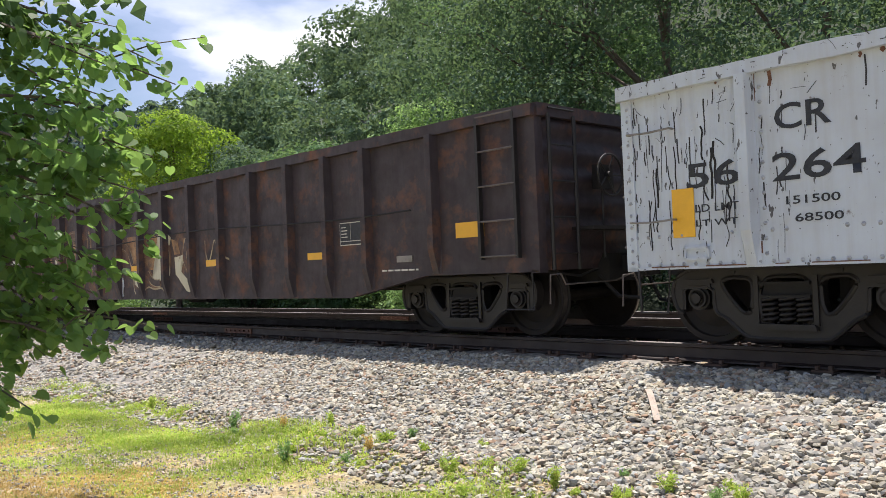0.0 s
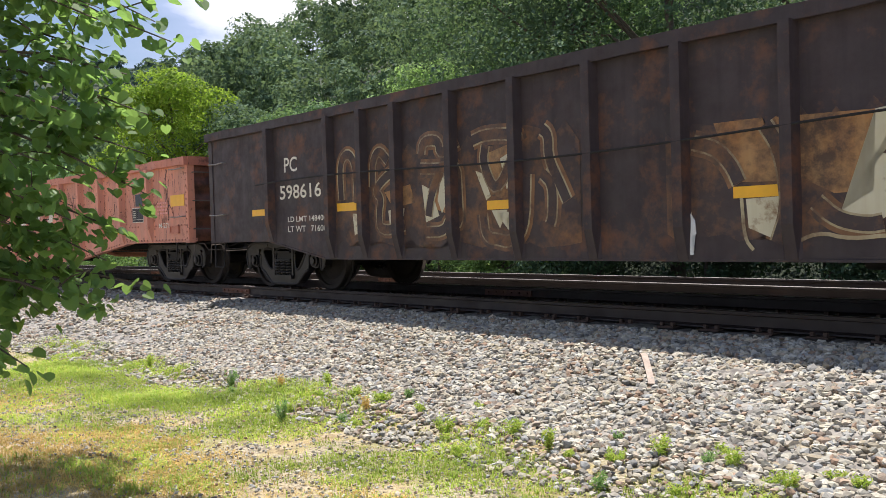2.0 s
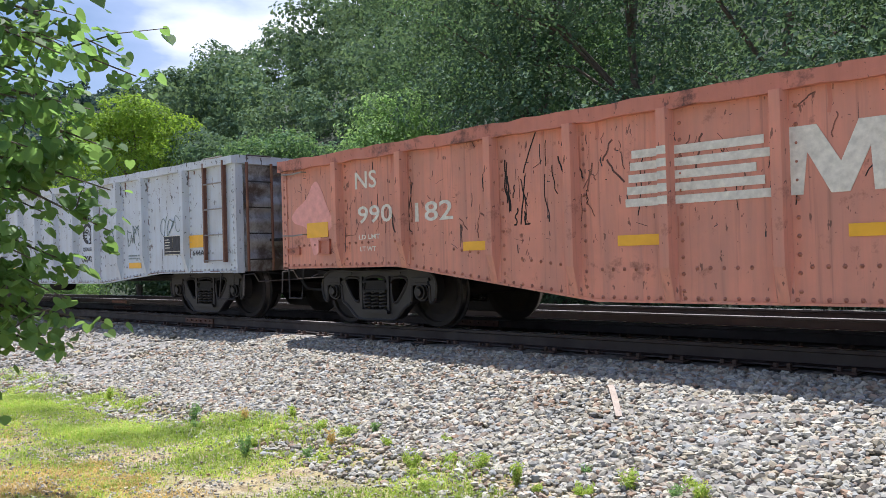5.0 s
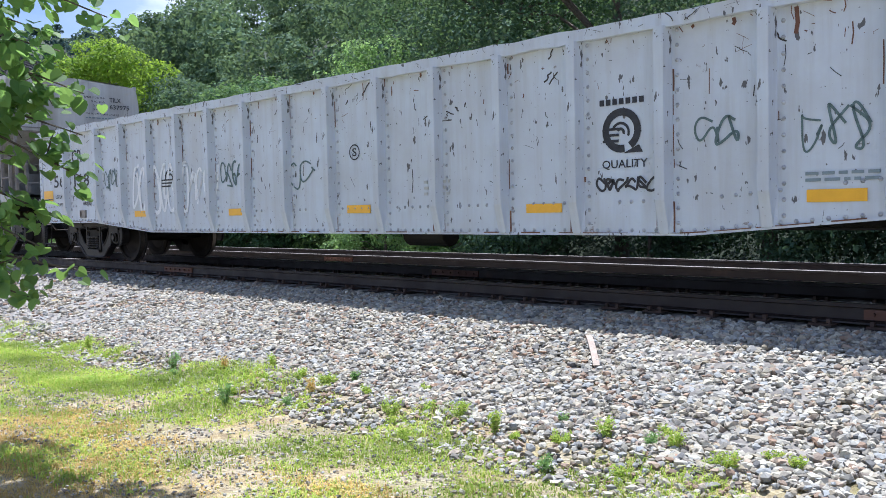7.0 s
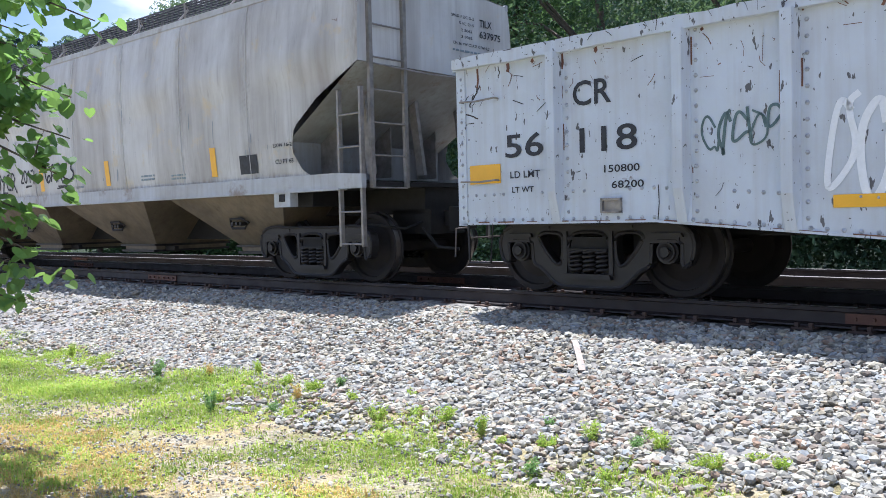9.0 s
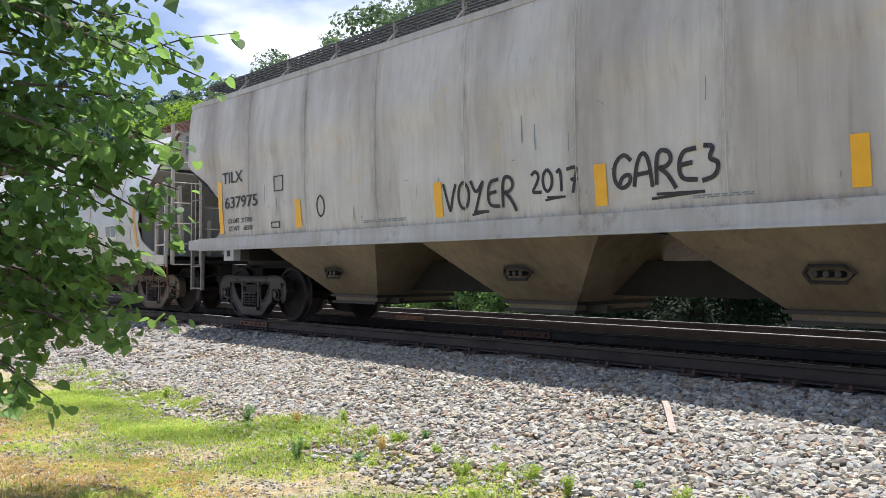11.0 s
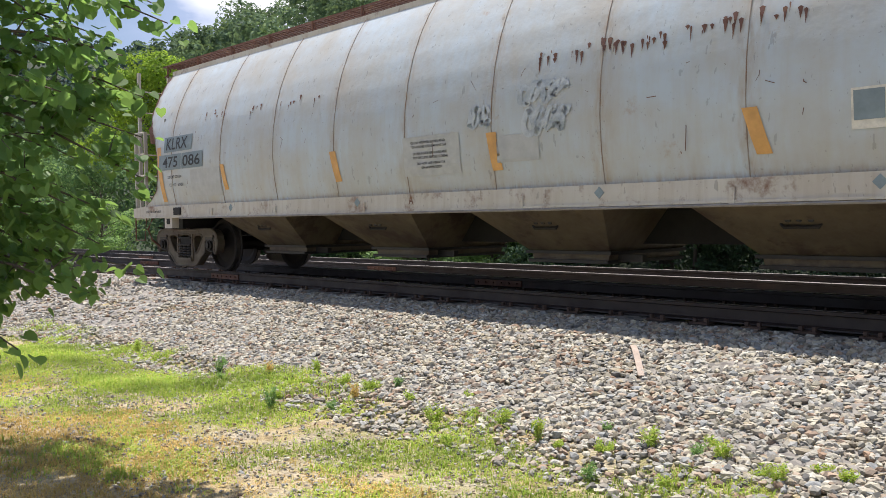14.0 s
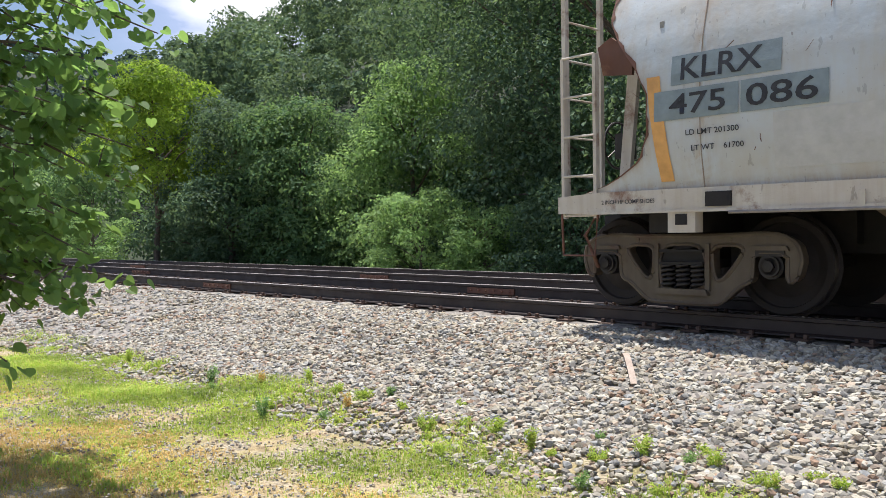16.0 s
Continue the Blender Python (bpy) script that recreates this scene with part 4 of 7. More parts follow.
def spring_mesh():
    bm = bmesh.new()
    for x in (-0.16, 0.0, 0.16):
        helix(bm, x, -0.045, 0.232, 0.46, 0.066, 5, 0.018)
        tube(bm, [(x, -0.045, 0.23), (x, -0.045, 0.45)], 0.032, 8)
    return finish("spring_set", bm, M_TRK, True)

def bolster_mesh():
    bm = bmesh.new()
    prism(bm, [(-0.23, 0.46), (0.23, 0.46), (0.23, 0.50), (0.20, 0.60), (-0.20, 0.60), (-0.23, 0.50)], -1.06, 1.06)
    for s in (-1, 1):
        for z in (0.47, 0.59):
            box(bm, -0.235, 0.235, s * 1.085 - 0.03, s * 1.085 + 0.03, z - 0.014, z + 0.014)
    tube(bm, [(0, 0, 0.62), (0, 0, 0.72)], 0.2, 16)
    for s in (-1, 1):
        box(bm, s * 0.40 - 0.05, s * 0.40 + 0.05, -0.78, 0.78, 0.36, 0.46)
        for q in (-1, 1):
            box(bm, s * 0.41 - 0.05, s * 0.41 + 0.04, q * 0.75 - 0.05, q * 0.75 + 0.05, 0.30, 0.62)
    return finish("bolster", bm, M_UND)

ME_WHEEL, ME_BEAR, ME_SPRING, ME_BOLSTER = wheelset_mesh(), adapter_mesh(), spring_mesh(), bolster_mesh()
ME_FRAME = {"dark": side_frame_mesh(M_TRK), "pale": side_frame_mesh(M_TRKP)}
WHEELS = []

def truck(car, x, tone):
    t = shared("truck", ME_BOLSTER, car, pose(x, 0, 0))
    if tone == "pale":
        t["label"] = "pale grimy cast-steel truck"
    for s in (-1, 1):
        turn = pose(0, s * 1.0, 0, 0, 0, 0 if s < 0 else 180)
        shared("side_frame", ME_FRAME[tone], t, turn)
        for k in (-0.88, 0.88):
            shared("bearing", ME_BEAR, t, turn @ pose(k, 0, 0))
        shared("spring_set", ME_SPRING, t, turn)
    for s in (-0.88, 0.88):
        WHEELS.append(shared("wheelset", ME_WHEEL, t, pose(s, 0, 0.457)))

def coupler(car, x, s, material):
    bm = bmesh.new()
    box(bm, x - 0.35, x + 0.35, -0.35, 0.35, 0.62, 0.95)
    box(bm, min(x, x + s * 0.62), max(x, x + s * 0.62), -0.085, 0.085, 0.72, 0.92)
    prism(bm, [(x + s * 0.5, 0.66), (x + s * 0.72, 0.68), (x + s * 0.72, 0.96), (x + s * 0.5, 0.98)], -0.16, 0.14)
    tube(bm, [(x + s * 0.2, -0.35, 0.7), (x + s * 0.45, -0.33, 0.45), (x + s * 0.7, -0.2, 0.42)], 0.025)
    tube(bm, [(x, -1.2, 0.78), (x + s * 0.12, -0.6, 0.70), (x + s * 0.25, -0.1, 0.86)], 0.016)
    part("coupler", bm, material, car)

def grab(bm, x0, x1, z, y=-SIDE, out=0.075, r=0.011):
    tube(bm, [(x0, y, z), (x0, y - out, z), ((x0 + x1) / 2, y - out, z - 0.012), (x1, y - out, z), (x1, y, z)], r, 6)

def stirrup(bm, x0, x1, z0, z1, y=-SIDE):
    tube(bm, [(x0, y, z1), (x0 + 0.03, y - 0.02, z0), (x1 - 0.03, y - 0.02, z0), (x1, y, z1)], 0.014, 6)

def brake_wheel(car, x, s, y, z, r, material):
    bm = bmesh.new()
    tube(bm, [(x, y + r * math.cos(t), z + r * math.sin(t)) for t in np.linspace(0, 6.283, 25)], 0.014, 6)
    for i in range(5):
        a = 6.283 * i / 5
        tube(bm, [(x - s * 0.04, y, z), (x, y + r * math.cos(a), z + r * math.sin(a))], 0.010, 5)
    tube(bm, [(x - s * 0.14, y, z), (x + s * 0.01, y, z)], 0.04, 10)
    box(bm, min(x - s * 0.16, x - s * 0.05), max(x - s * 0.16, x - s * 0.05), y - 0.13, y + 0.13, z - 0.16, z + 0.12)
    part("brake_wheel", bm, material, car)

def rivet_rows(bm, spots, y, r=0.022):
    for x, z in spots:
        ring = [bm.verts.new((x + r * math.cos(a), y, z + r * math.sin(a))) for a in (0, 1.047, 2.094, 3.142, 4.189, 5.236)]
        tip = bm.verts.new((x, y - r * 1.0, z))
        for i in range(6):
            bm.faces.new((ring[i], ring[(i + 1) % 6], tip))

def gondola(label, u0, u1, paint_m, end_z, belly_z, a1, a2, top, chord, posts, post_w, inset, tone="dark", rivets=0.0, end_paint=None, brake=0, ladders=(), ladder_m=None, chord_m=None):
    """An open gondola car: fish-bellied sides with posts, corrugated ends, underframe and trucks."""
    half = (u1 - u0) / 2
    ins = {-1: inset[0], 1: inset[1]}
    car = thing("gondola_car", label, "freight car", "cars of the train")
    outline = [(-half, end_z), (-a1, end_z), (-a2, belly_z), (a2, belly_z), (a1, end_z), (half, end_z), (half, top - 0.05), (-half, top - 0.05)]
    def low(x):
        return float(np.interp(abs(x), [0, a2, a1, half], [belly_z, belly_z, end_z, end_z]))
    for s in (-1, 1):
        bm = bmesh.new()
        prism(bm, outline, s * SIDE, s * (SIDE - 0.025))
        part("side_wall", bm, paint_m, car)
        lowline = outline[:6]
        for (xa, za), (xb, zb) in zip(lowline, lowline[1:]):
            bm = prism(bmesh.new(), [(xa, za), (xb, zb), (xb, zb + 0.06), (xa, za + 0.06)], s * (SIDE - 0.025), s * (SIDE - 0.16))
            part("bottom_flange", bm, paint_m, car)
            bm = bmesh.new()
            prism(bm, [(xa, za - 0.012), (xb, zb - 0.012), (xb, zb + 0.012), (xa, za + 0.012)], s * (SIDE + 0.012), s * (SIDE - 0.02))
            part("flange_lip", bm, paint_m, car)
        bm = bmesh.new()
        n = 70
        y0, y1 = s * (SIDE + 0.075), s * (SIDE - 0.10)
        g = random.Random(int(u0 * 10) + s)
        wob = 0.012 if chord_m else (0.010 if rivets else 0.005)
        rings = []
        for i in range(n + 1):
            x = -half - 0.03 + (2 * half + 0.06) * i / n
            d, e, k = g.uniform(-wob, wob), g.uniform(-wob, wob) * 0.7, g.uniform(-wob, wob)
            rings.append([bm.verts.new(p) for p in ((x, y0 + e, top - chord + k), (x, y0 + e, top + d), (x, y1, top + d), (x, y1, top - chord))])
        for p, q in zip(rings, rings[1:]):
            for i in range(4):
                bm.faces.new((p[i], p[(i + 1) % 4], q[(i + 1) % 4], q[i]))
        bm.faces.new(rings[0]), bm.faces.new(rings[-1][::-1])
        part("top_chord", bm, chord_m or paint_m, car)
    # posts, one mesh per length
    made = {}
    for x in posts:
        z0 = low(x) + 0.005
        for s in (-1, 1):
            key = (round(z0, 2), s)
            if key not in made:
                bm = bmesh.new()
                h0, h1 = z0, top - chord + 0.01
                w2, d2 = post_w / 2, s * 0.11
                sec = [(-w2, 0), (-w2 * 0.62, d2), (w2 * 0.62, d2), (w2, 0)]
                lo = [bm.verts.new((px, s * SIDE + py * 0.25, h0)) for px, py in sec]
                mid = [bm.verts.new((px, s * SIDE + py, h0 + 0.30)) for px, py in sec]
                hi = [bm.verts.new((px, s * SIDE + py, h1)) for px, py in sec]
                for a, b in ((lo, mid), (mid, hi)):
                    for i in range(3):
                        bm.faces.new((a[i], a[i + 1], b[i + 1], b[i]))
                bm.faces.new(lo)
                made[key] = finish("post", bm, paint_m)
            shared("post", made[key], car, pose(x, 0, 0))
    # ends
    for s in (-1, 1):
        bm = bmesh.new()
        zs = np.linspace(end_z, top - 0.06, 46)
        ex = s * (half - 0.06)
        prof = [(ex + s * (0.035 + 0.035 * math.sin(z * 6.283 / 0.29)), z) for z in zs]
        a = [bm.verts.new((x, -SIDE + 0.01, z)) for x, z in prof]
        b = [bm.verts.new((x, SIDE - 0.01, z)) for x, z in prof]
        for i in range(len(a) - 1):
            bm.faces.new((a[i], b[i], b[i + 1], a[i + 1]))
        part("end_wall", bm, end_paint or paint_m, car, smooth=True)
        bm = bmesh.new()
        box(bm, s * half - 0.09, s * half + 0.06, -SIDE, SIDE, top - chord, top + 0.01)
        part("end_chord", bm, chord_m or paint_m, car)
        for q in (-1, 1):
            bm = bmesh.new()
            box(bm, min(s * (half - 0.10), s * (half + 0.022)), max(s * (half - 0.10), s * (half + 0.022)), q * (SIDE + 0.012), q * (SIDE - 0.12), end_z - 0.02, top - chord)
            post = part("corner_post", bm, paint_m, car)
            if rivets and q < 0:
                bm = bmesh.new()
                rivet_rows(bm, [(s * (half - 0.045), z) for z in np.arange(end_z + 0.06, top - chord - 0.04, 0.115)], -SIDE - 0.012, 0.02)
                shared("rivets", finish("rivets", bm, M_RIVO if chord_m else M_RIVW), post)["kind"] = "stuff"
        coupler(car, s * (half - 0.25), s, M_UND)
        bm = bmesh.new()
        stirrup(bm, s * (half - 0.10), s * (half - 0.45), end_z - 0.42, end_z)
        part("step", bm, M_TRK, car)
        bm = bmesh.new()
        x = s * (half + 0.12)
        tube(bm, [(x, -SIDE + 0.02, end_z - 0.36), (x, -SIDE + 0.04, end_z - 0.05), (x, -SIDE + 0.22, end_z - 0.04), (x, -SIDE + 0.30, end_z - 0.16), (x, -0.25, end_z - 0.15), (x + s * 0.25, -0.08, end_z - 0.02)], 0.010, 6)
        part("uncoupling_lever", bm, M_RUNG, car)
        bm = bmesh.new()
        x = s * (half - 0.05)
        tube(bm, [(x, 0.30, end_z - 0.05), (x + s * 0.25, 0.32, end_z - 0.12), (x + s * 0.42, 0.28, end_z - 0.40), (x + s * 0.62, 0.20, end_z - 0.42)], 0.024, 8)
        part("air_hose", bm, M_UND, car)
        if s not in ladders:
            for z in (end_z + 0.22, end_z + 0.72, end_z + 1.22):
                bm = bmesh.new()
                tube(bm, [(s * (half - 0.03), -SIDE + 0.08, z), (s * (half + 0.10), -SIDE + 0.08, z), (s * (half + 0.10), -SIDE + 0.52, z), (s * (half - 0.03), -SIDE + 0.52, z)], 0.012, 6)
                part("grab_iron", bm, M_RUNG, car)
        truck(car, s * (half - ins[s]), tone)
    for sgn in (-1, 1):
        e = sgn * half
        for z in (end_z + 0.45, end_z + 1.30):
            if sgn < 0 or not ladders:
                bm = bmesh.new()
                grab(bm, e - sgn * 0.08, e - sgn * 0.55, z)
                part("grab_iron", bm, M_BAR, car)
    for sgn in ladders:
        e = sgn * half
        bm = bmesh.new()
        for k in (0.24, 0.80):
            x = e - sgn * k
            box(bm, x - 0.02, x + 0.02, -SIDE - 0.08, -SIDE - 0.02, end_z + 0.15, top - 0.05)
        lad = part("ladder", bm, ladder_m or M_RUSTY, car)
        for i in range(5):
            z = end_z + 0.18 + i * 0.40
            bm = bmesh.new()
            tube(bm, [(e - sgn * 0.24, -SIDE - 0.07, z), (e - sgn * 0.80, -SIDE - 0.07, z)], 0.012)
            part("rung", bm, M_RUNG if ladder_m is M_TRK else M_BAR, lad)
        bm = bmesh.new()
        for k in (0.15, 0.60):
            tube(bm, [(e + sgn * 0.09, -SIDE + k, end_z), (e + sgn * 0.09, -SIDE + k, top - 0.1)], 0.024)
        lad = part("end_ladder", bm, ladder_m or M_RUSTY, car)
        for i in range(5):
            z = end_z + 0.18 + i * 0.40
            bm = bmesh.new()
            tube(bm, [(e + sgn * 0.09, -SIDE + 0.15, z), (e + sgn * 0.09, -SIDE + 0.60, z)], 0.012)
            part("rung", bm, M_TRK, lad)
    if brake:
        brake_wheel(car, brake * (half + 0.24), brake, -0.45, 1.85, 0.24, M_TRK)
        bm = bmesh.new()
        box(bm, min(brake * half, brake * (half + 0.3)), max(brake * half, brake * (half + 0.3)), -0.9, 0.2, 1.22, 1.26)
        tube(bm, [(brake * (half + 0.12), -0.45, 1.8), (brake * (half + 0.12), -0.45, 0.9)], 0.014)
        part("brake_step", bm, M_TRK, car)
    # underframe
    bm = bmesh.new()
    box(bm, -half + 0.1, half - 0.1, -SIDE + 0.03, SIDE - 0.03, end_z + 0.10, end_z + 0.16)
    box(bm, -half + 0.3, half - 0.3, -0.33, 0.33, end_z - 0.16, end_z + 0.12)
    for x in np.arange(-half + 3, half - 2.9, 1.3):
        box(bm, x - 0.05, x + 0.05, -SIDE + 0.03, SIDE - 0.03, end_z - 0.06, end_z + 0.10)
    for x in (-half + ins[-1], half - ins[1]):
        box(bm, x - 0.2, x + 0.2, -SIDE + 0.03, SIDE - 0.03, end_z - 0.02, end_z + 0.12)
    tube(bm, [(-half + 3, -0.75, 0.62), (half - 3, -0.75, 0.62)], 0.02)
    tube(bm, [(0.4, -0.6, 0.55), (1.1, -0.6, 0.55)], 0.16, 14)
    part("underframe", bm, M_UND, car)
    if rivets:
        bm, spots = bmesh.new(), []
        x = -half + 0.1
        while x < half - 0.05:
            z = low(x)
            spots += [(x, z + 0.035)]
            spots += [(x, z + 0.30)] if int(x * 5) % 5 < 3 else []
            x += 0.125
        for x in posts:
            z = low(x) + 0.10
            while z < top - chord:
                spots += [(x + post_w * 0.5 + 0.05, z)]
                z += rivets
        z = end_z + 0.05
        while z < top - chord - 0.1:
            spots += [(-half + 0.05, z), (half - 0.05, z)]
            z += 0.12
        rivet_rows(bm, spots, -SIDE - 0.001, 0.021)
        part("rivets", bm, M_RIVO if chord_m else M_RIVW, car)["kind"] = "stuff"
    return car

def reflectors(car, uc, spans, material, y=None):
    for ua, ub, za, zb in spans:
        bm = bmesh.new()
        flat(bm, ua - uc, ub - uc, za, zb, (-SIDE - 0.006) if y is None else y(za))
        part("reflector", bm, material, car)

def placard(car, x0, x1, z0, z1, y=None):
    y = -SIDE - 0.006 if y is None else y
    bm = bmesh.new()
    flat(bm, x0 - 0.012, x1 + 0.012, z0 - 0.012, z1 + 0.012, y)
    o = part("stencil_panel", bm, M_WHT, car, "white-edged black consolidated stencil")
    bm = bmesh.new()
    flat(bm, x0, (x0 + x1) / 2 - 0.006, z0 + 0.05, z1, y - 0.005)
    flat(bm, (x0 + x1) / 2 + 0.006, x1, z0 + 0.05, z1, y - 0.005)
    flat(bm, x0, x1, z0, z0 + 0.04, y - 0.005)
    shared("stencil_field", finish("stencil_field", bm, M_BLK), o)
    bm = bmesh.new()
    g = random.Random(3)
    for i in range(4):
        w = (x1 - x0) * g.uniform(0.2, 0.36)
        z = z1 - 0.05 - i * (z1 - z0) * 0.15
        flat(bm, x0 + 0.03, x0 + 0.03 + w, z - 0.012, z, y - 0.010)
    shared("stencil_bars", finish("stencil_bars", bm, M_WHT), o)

def fine_print(car, x0, x1, z0, z1, rows_n, material, y=None, seed=0):
    """Unreadable small lettering as short bars."""
    y = -SIDE - 0.006 if y is None else y
    g, bm = random.Random(seed), bmesh.new()
    dz = (z1 - z0) / rows_n
    for i in range(rows_n):
        x = x0
        while x < x1:
            w = min(g.uniform(0.04, 0.12), x1 - x)
            flat(bm, x, x + w, z0 + i * dz + dz * 0.25, z0 + i * dz + dz * 0.75, y)
            x += w + 0.03
    return part("fine_print", bm, material, car)

def ring_part(bm, cx, cz, r0, r1, a0, a1, y):
    n = 26
    ps = [(cx + (r0 + r1) / 2 * math.cos(a0 + (a1 - a0) * i / n), cz + (r0 + r1) / 2 * math.sin(a0 + (a1 - a0) * i / n)) for i in range(n + 1)]
    ribbon(bm, ps, r1 - r0, y)

def chips(car, x0, x1, z0, z1, count, tall, material, seed, y_of=None, label="dark chips and scratches"):
    """Scratches and flakes in the paint."""
    g, bm = random.Random(seed), bmesh.new()
    for i in range(count):
        x, z = g.uniform(x0, x1), g.uniform(z0, z1)
        y = -SIDE - 0.003 if y_of is None else y_of(z) - 0.004
        if g.random() < tall:
            hgt = g.uniform(0.3, 1.0) ** 2.2 * 0.34
            p = [(x, z), (x + g.uniform(-0.008, 0.008), z - hgt * 0.5), (x + g.uniform(-0.012, 0.012), z - hgt)]
            w = g.uniform(0.003, 0.015)
        else:
            a, ln = g.uniform(0, 3.14), g.uniform(0.1, 1) ** 2 * 0.15
            p = [(x, z), (x + ln * 0.5 * math.cos(a) + g.uniform(-0.02, 0.02), z + ln * 0.5 * math.sin(a)), (x + ln * math.cos(a), z + ln * math.sin(a))]
            w = g.uniform(0.002, 0.009)
        if min(q[1] for q in p) < z0 - 0.2:
            continue
        ribbon(bm, p, w, y)
    part("scratched_paint", bm, material, car, label)["kind"] = "stuff"

STROKES = {"V": [[(0, 1), (.3, .1), (.4, 0), (.55, .5), (.8, .95)]], "O": [[(.4, 1), (.1, .8), (.05, .3), (.35, 0), (.7, .25), (.75, .75), (.4, 1)]], "Y": [[(0, 1), (.3, .5), (.75, .95)], [(.75, .95), (.4, .3), (.2, -.1)]],
           "E": [[(.8, .95), (.2, .9), (.1, .1), (.8, .05)], [(.15, .5), (.65, .55)]], "R": [[(.1, 0), (.15, 1), (.6, 1), (.75, .7), (.5, .5), (.2, .5), (.55, .3), (.85, -.15)]], "2": [[(.1, .8), (.4, 1), (.7, .75), (.4, .35), (.05, .05), (.8, .05)]],
           "1": [[(.2, .8), (.5, 1), (.5, 0)]], "7": [[(.05, .9), (.8, 1), (.6, .5), (.4, -.1)], [(.3, .45), (.8, .5)]], "G": [[(.85, .8), (.55, 1.05), (.15, .8), (.05, .3), (.35, -.05), (.75, .1), (.8, .4), (.45, .35), (.3, .1)]],
           "A": [[(.05, 0), (.2, .7), (.45, 1.05), (.7, .8), (.8, -.05)], [(.1, .35), (.75, .4)]], "3": [[(.2, 1), (.6, .95), (.35, .6), (.75, .5), (.6, .1), (.1, 0)]], "_": [[(0, 0), (.5, .3), (1, .5)], [(.1, .6), (.9, .5)]]}

def sprayed(car, word, x0, x1, z0, z1, w, material, y_of, tilt=0.0):
    """Hand-sprayed letters of rounded strokes."""
    bm = bmesh.new()
    step = (x1 - x0) / len(word)
    lift = 0.006
    for i, ch in enumerate(word):
        for line in STROKES[ch]:
            p = line
            for _ in range(3):
                q = [p[0]]
                for a, b in zip(p, p[1:]):
                    q += [(a[0] * .75 + b[0] * .25, a[1] * .75 + b[1] * .25), (a[0] * .25 + b[0] * .75, a[1] * .25 + b[1] * .75)]
                p = q + [p[-1]]
            pts = [(x0 + step * (i + a * 1.15), z0 + (z1 - z0) * b + tilt * i) for a, b in p]
            n0 = len(bm.verts)
            ribbon(bm, pts, w, 0)
            bm.verts.ensure_lookup_table()
            for v in bm.verts[n0:]:
                v.co.y = y_of(v.co.z) - lift
            lift += 0.0007
    part("graffiti", bm, material, car, "black sprayed tag")

def eased(p, times=2):
    for _ in range(times):
        q = [p[0]]
        for a, b in zip(p, p[1:]):
            q += [(a[0] * .75 + b[0] * .25, a[1] * .75 + b[1] * .25), (a[0] * .25 + b[0] * .75, a[1] * .25 + b[1] * .75)]
        p = q + [p[-1]]
    return p

def holder(car, x, z, w, h, material):
    """A hinged frame for a routing card."""
    bm = bmesh.new()
    y = -SIDE - 0.004
    for x0, x1, z0, z1 in ((x, x + w, z, z + 0.022), (x, x + w, z + h - 0.022, z + h), (x, x + 0.022, z, z + h), (x + w - 0.022, x + w, z, z + h)):
        box(bm, x0, x1, y - 0.03, y + 0.006, z0, z1)
    box(bm, x + 0.01, x + w - 0.01, y - 0.008, y + 0.006, z + 0.01, z + h - 0.01)
    part("placard_holder", bm, material, car)

def gouges(car, x0, x1, z0, z1, clusters, length, material, seed, label, lean=0.10):
    """Long wavering scrapes and runs in the paint, in bunches."""
    g, bm = random.Random(seed), bmesh.new()
    for _ in range(clusters):
        cx, cz = g.uniform(x0, x1), g.uniform(z0, z1)
        for _ in range(g.randint(1, 5)):
            x, z, ln = cx + g.gauss(0, 0.12), cz + g.gauss(0, 0.10), length * g.uniform(0.25, 1.0)
            dx, n, p = g.gauss(0, lean), 7, []
            for i in range(n):
                f0 = i / (n - 1)
                p.append((x + dx * f0 + g.gauss(0, 0.010), max(z - ln * f0, z0 - 0.45 * length)))
            ribbon(bm, eased(p, 1), g.uniform(0.006, 0.026) * (0.7 + 0.3 * length), -SIDE - 0.0026 - g.uniform(0, 0.0006))
    part("scraped_paint", bm, material, car, label)["kind"] = "stuff"

CR_POSTS = [-7.97, -6.62] + [-5.68 + 0.931 * i for i in range(13)] + [6.45, 7.83]
PC_POSTS = [-7.98, -6.40, -5.64] + [-4.93 + 1.015 * i for i in range(11)] + [6.17, 7.05, 8.35]
NS_POSTS = [-6.2, -4.95, -3.51, -2.45, -1.4, -0.36, 0.68, 1.73, 2.79, 3.84, 4.84, 6.06]

# white car in front
U_A = 4.6 + 9.26
car_a = gondola("white gondola car with chipped, rust-streaked paint and black numbers", 4.6, 23.12, M_CR, 0.76, 0.60, 6.9, 4.8, 2.54, 0.13, CR_POSTS, 0.15, (1.35, 1.6), rivets=0.13, end_paint=M_CREND)
for words, ua, ub, za, zb in (("CR", 6.14, 6.62, 1.89, 2.11), ("56", 5.27, 5.80, 1.48, 1.71), ("264", 6.10, 6.87, 1.46, 1.70), ("151500", 6.21, 6.66, 1.26, 1.33), ("68500", 6.28, 6.68, 1.11, 1.18), ("LD LMT", 5.35, 5.78, 1.26, 1.33), ("LT WT", 5.35, 5.77, 1.13, 1.19)):
    lettering(car_a, words, ua - U_A, ub - U_A, za, zb, M_BLK)
reflectors(car_a, U_A, [(5.11, 5.34, 1.04, 1.49)], M_YEL)

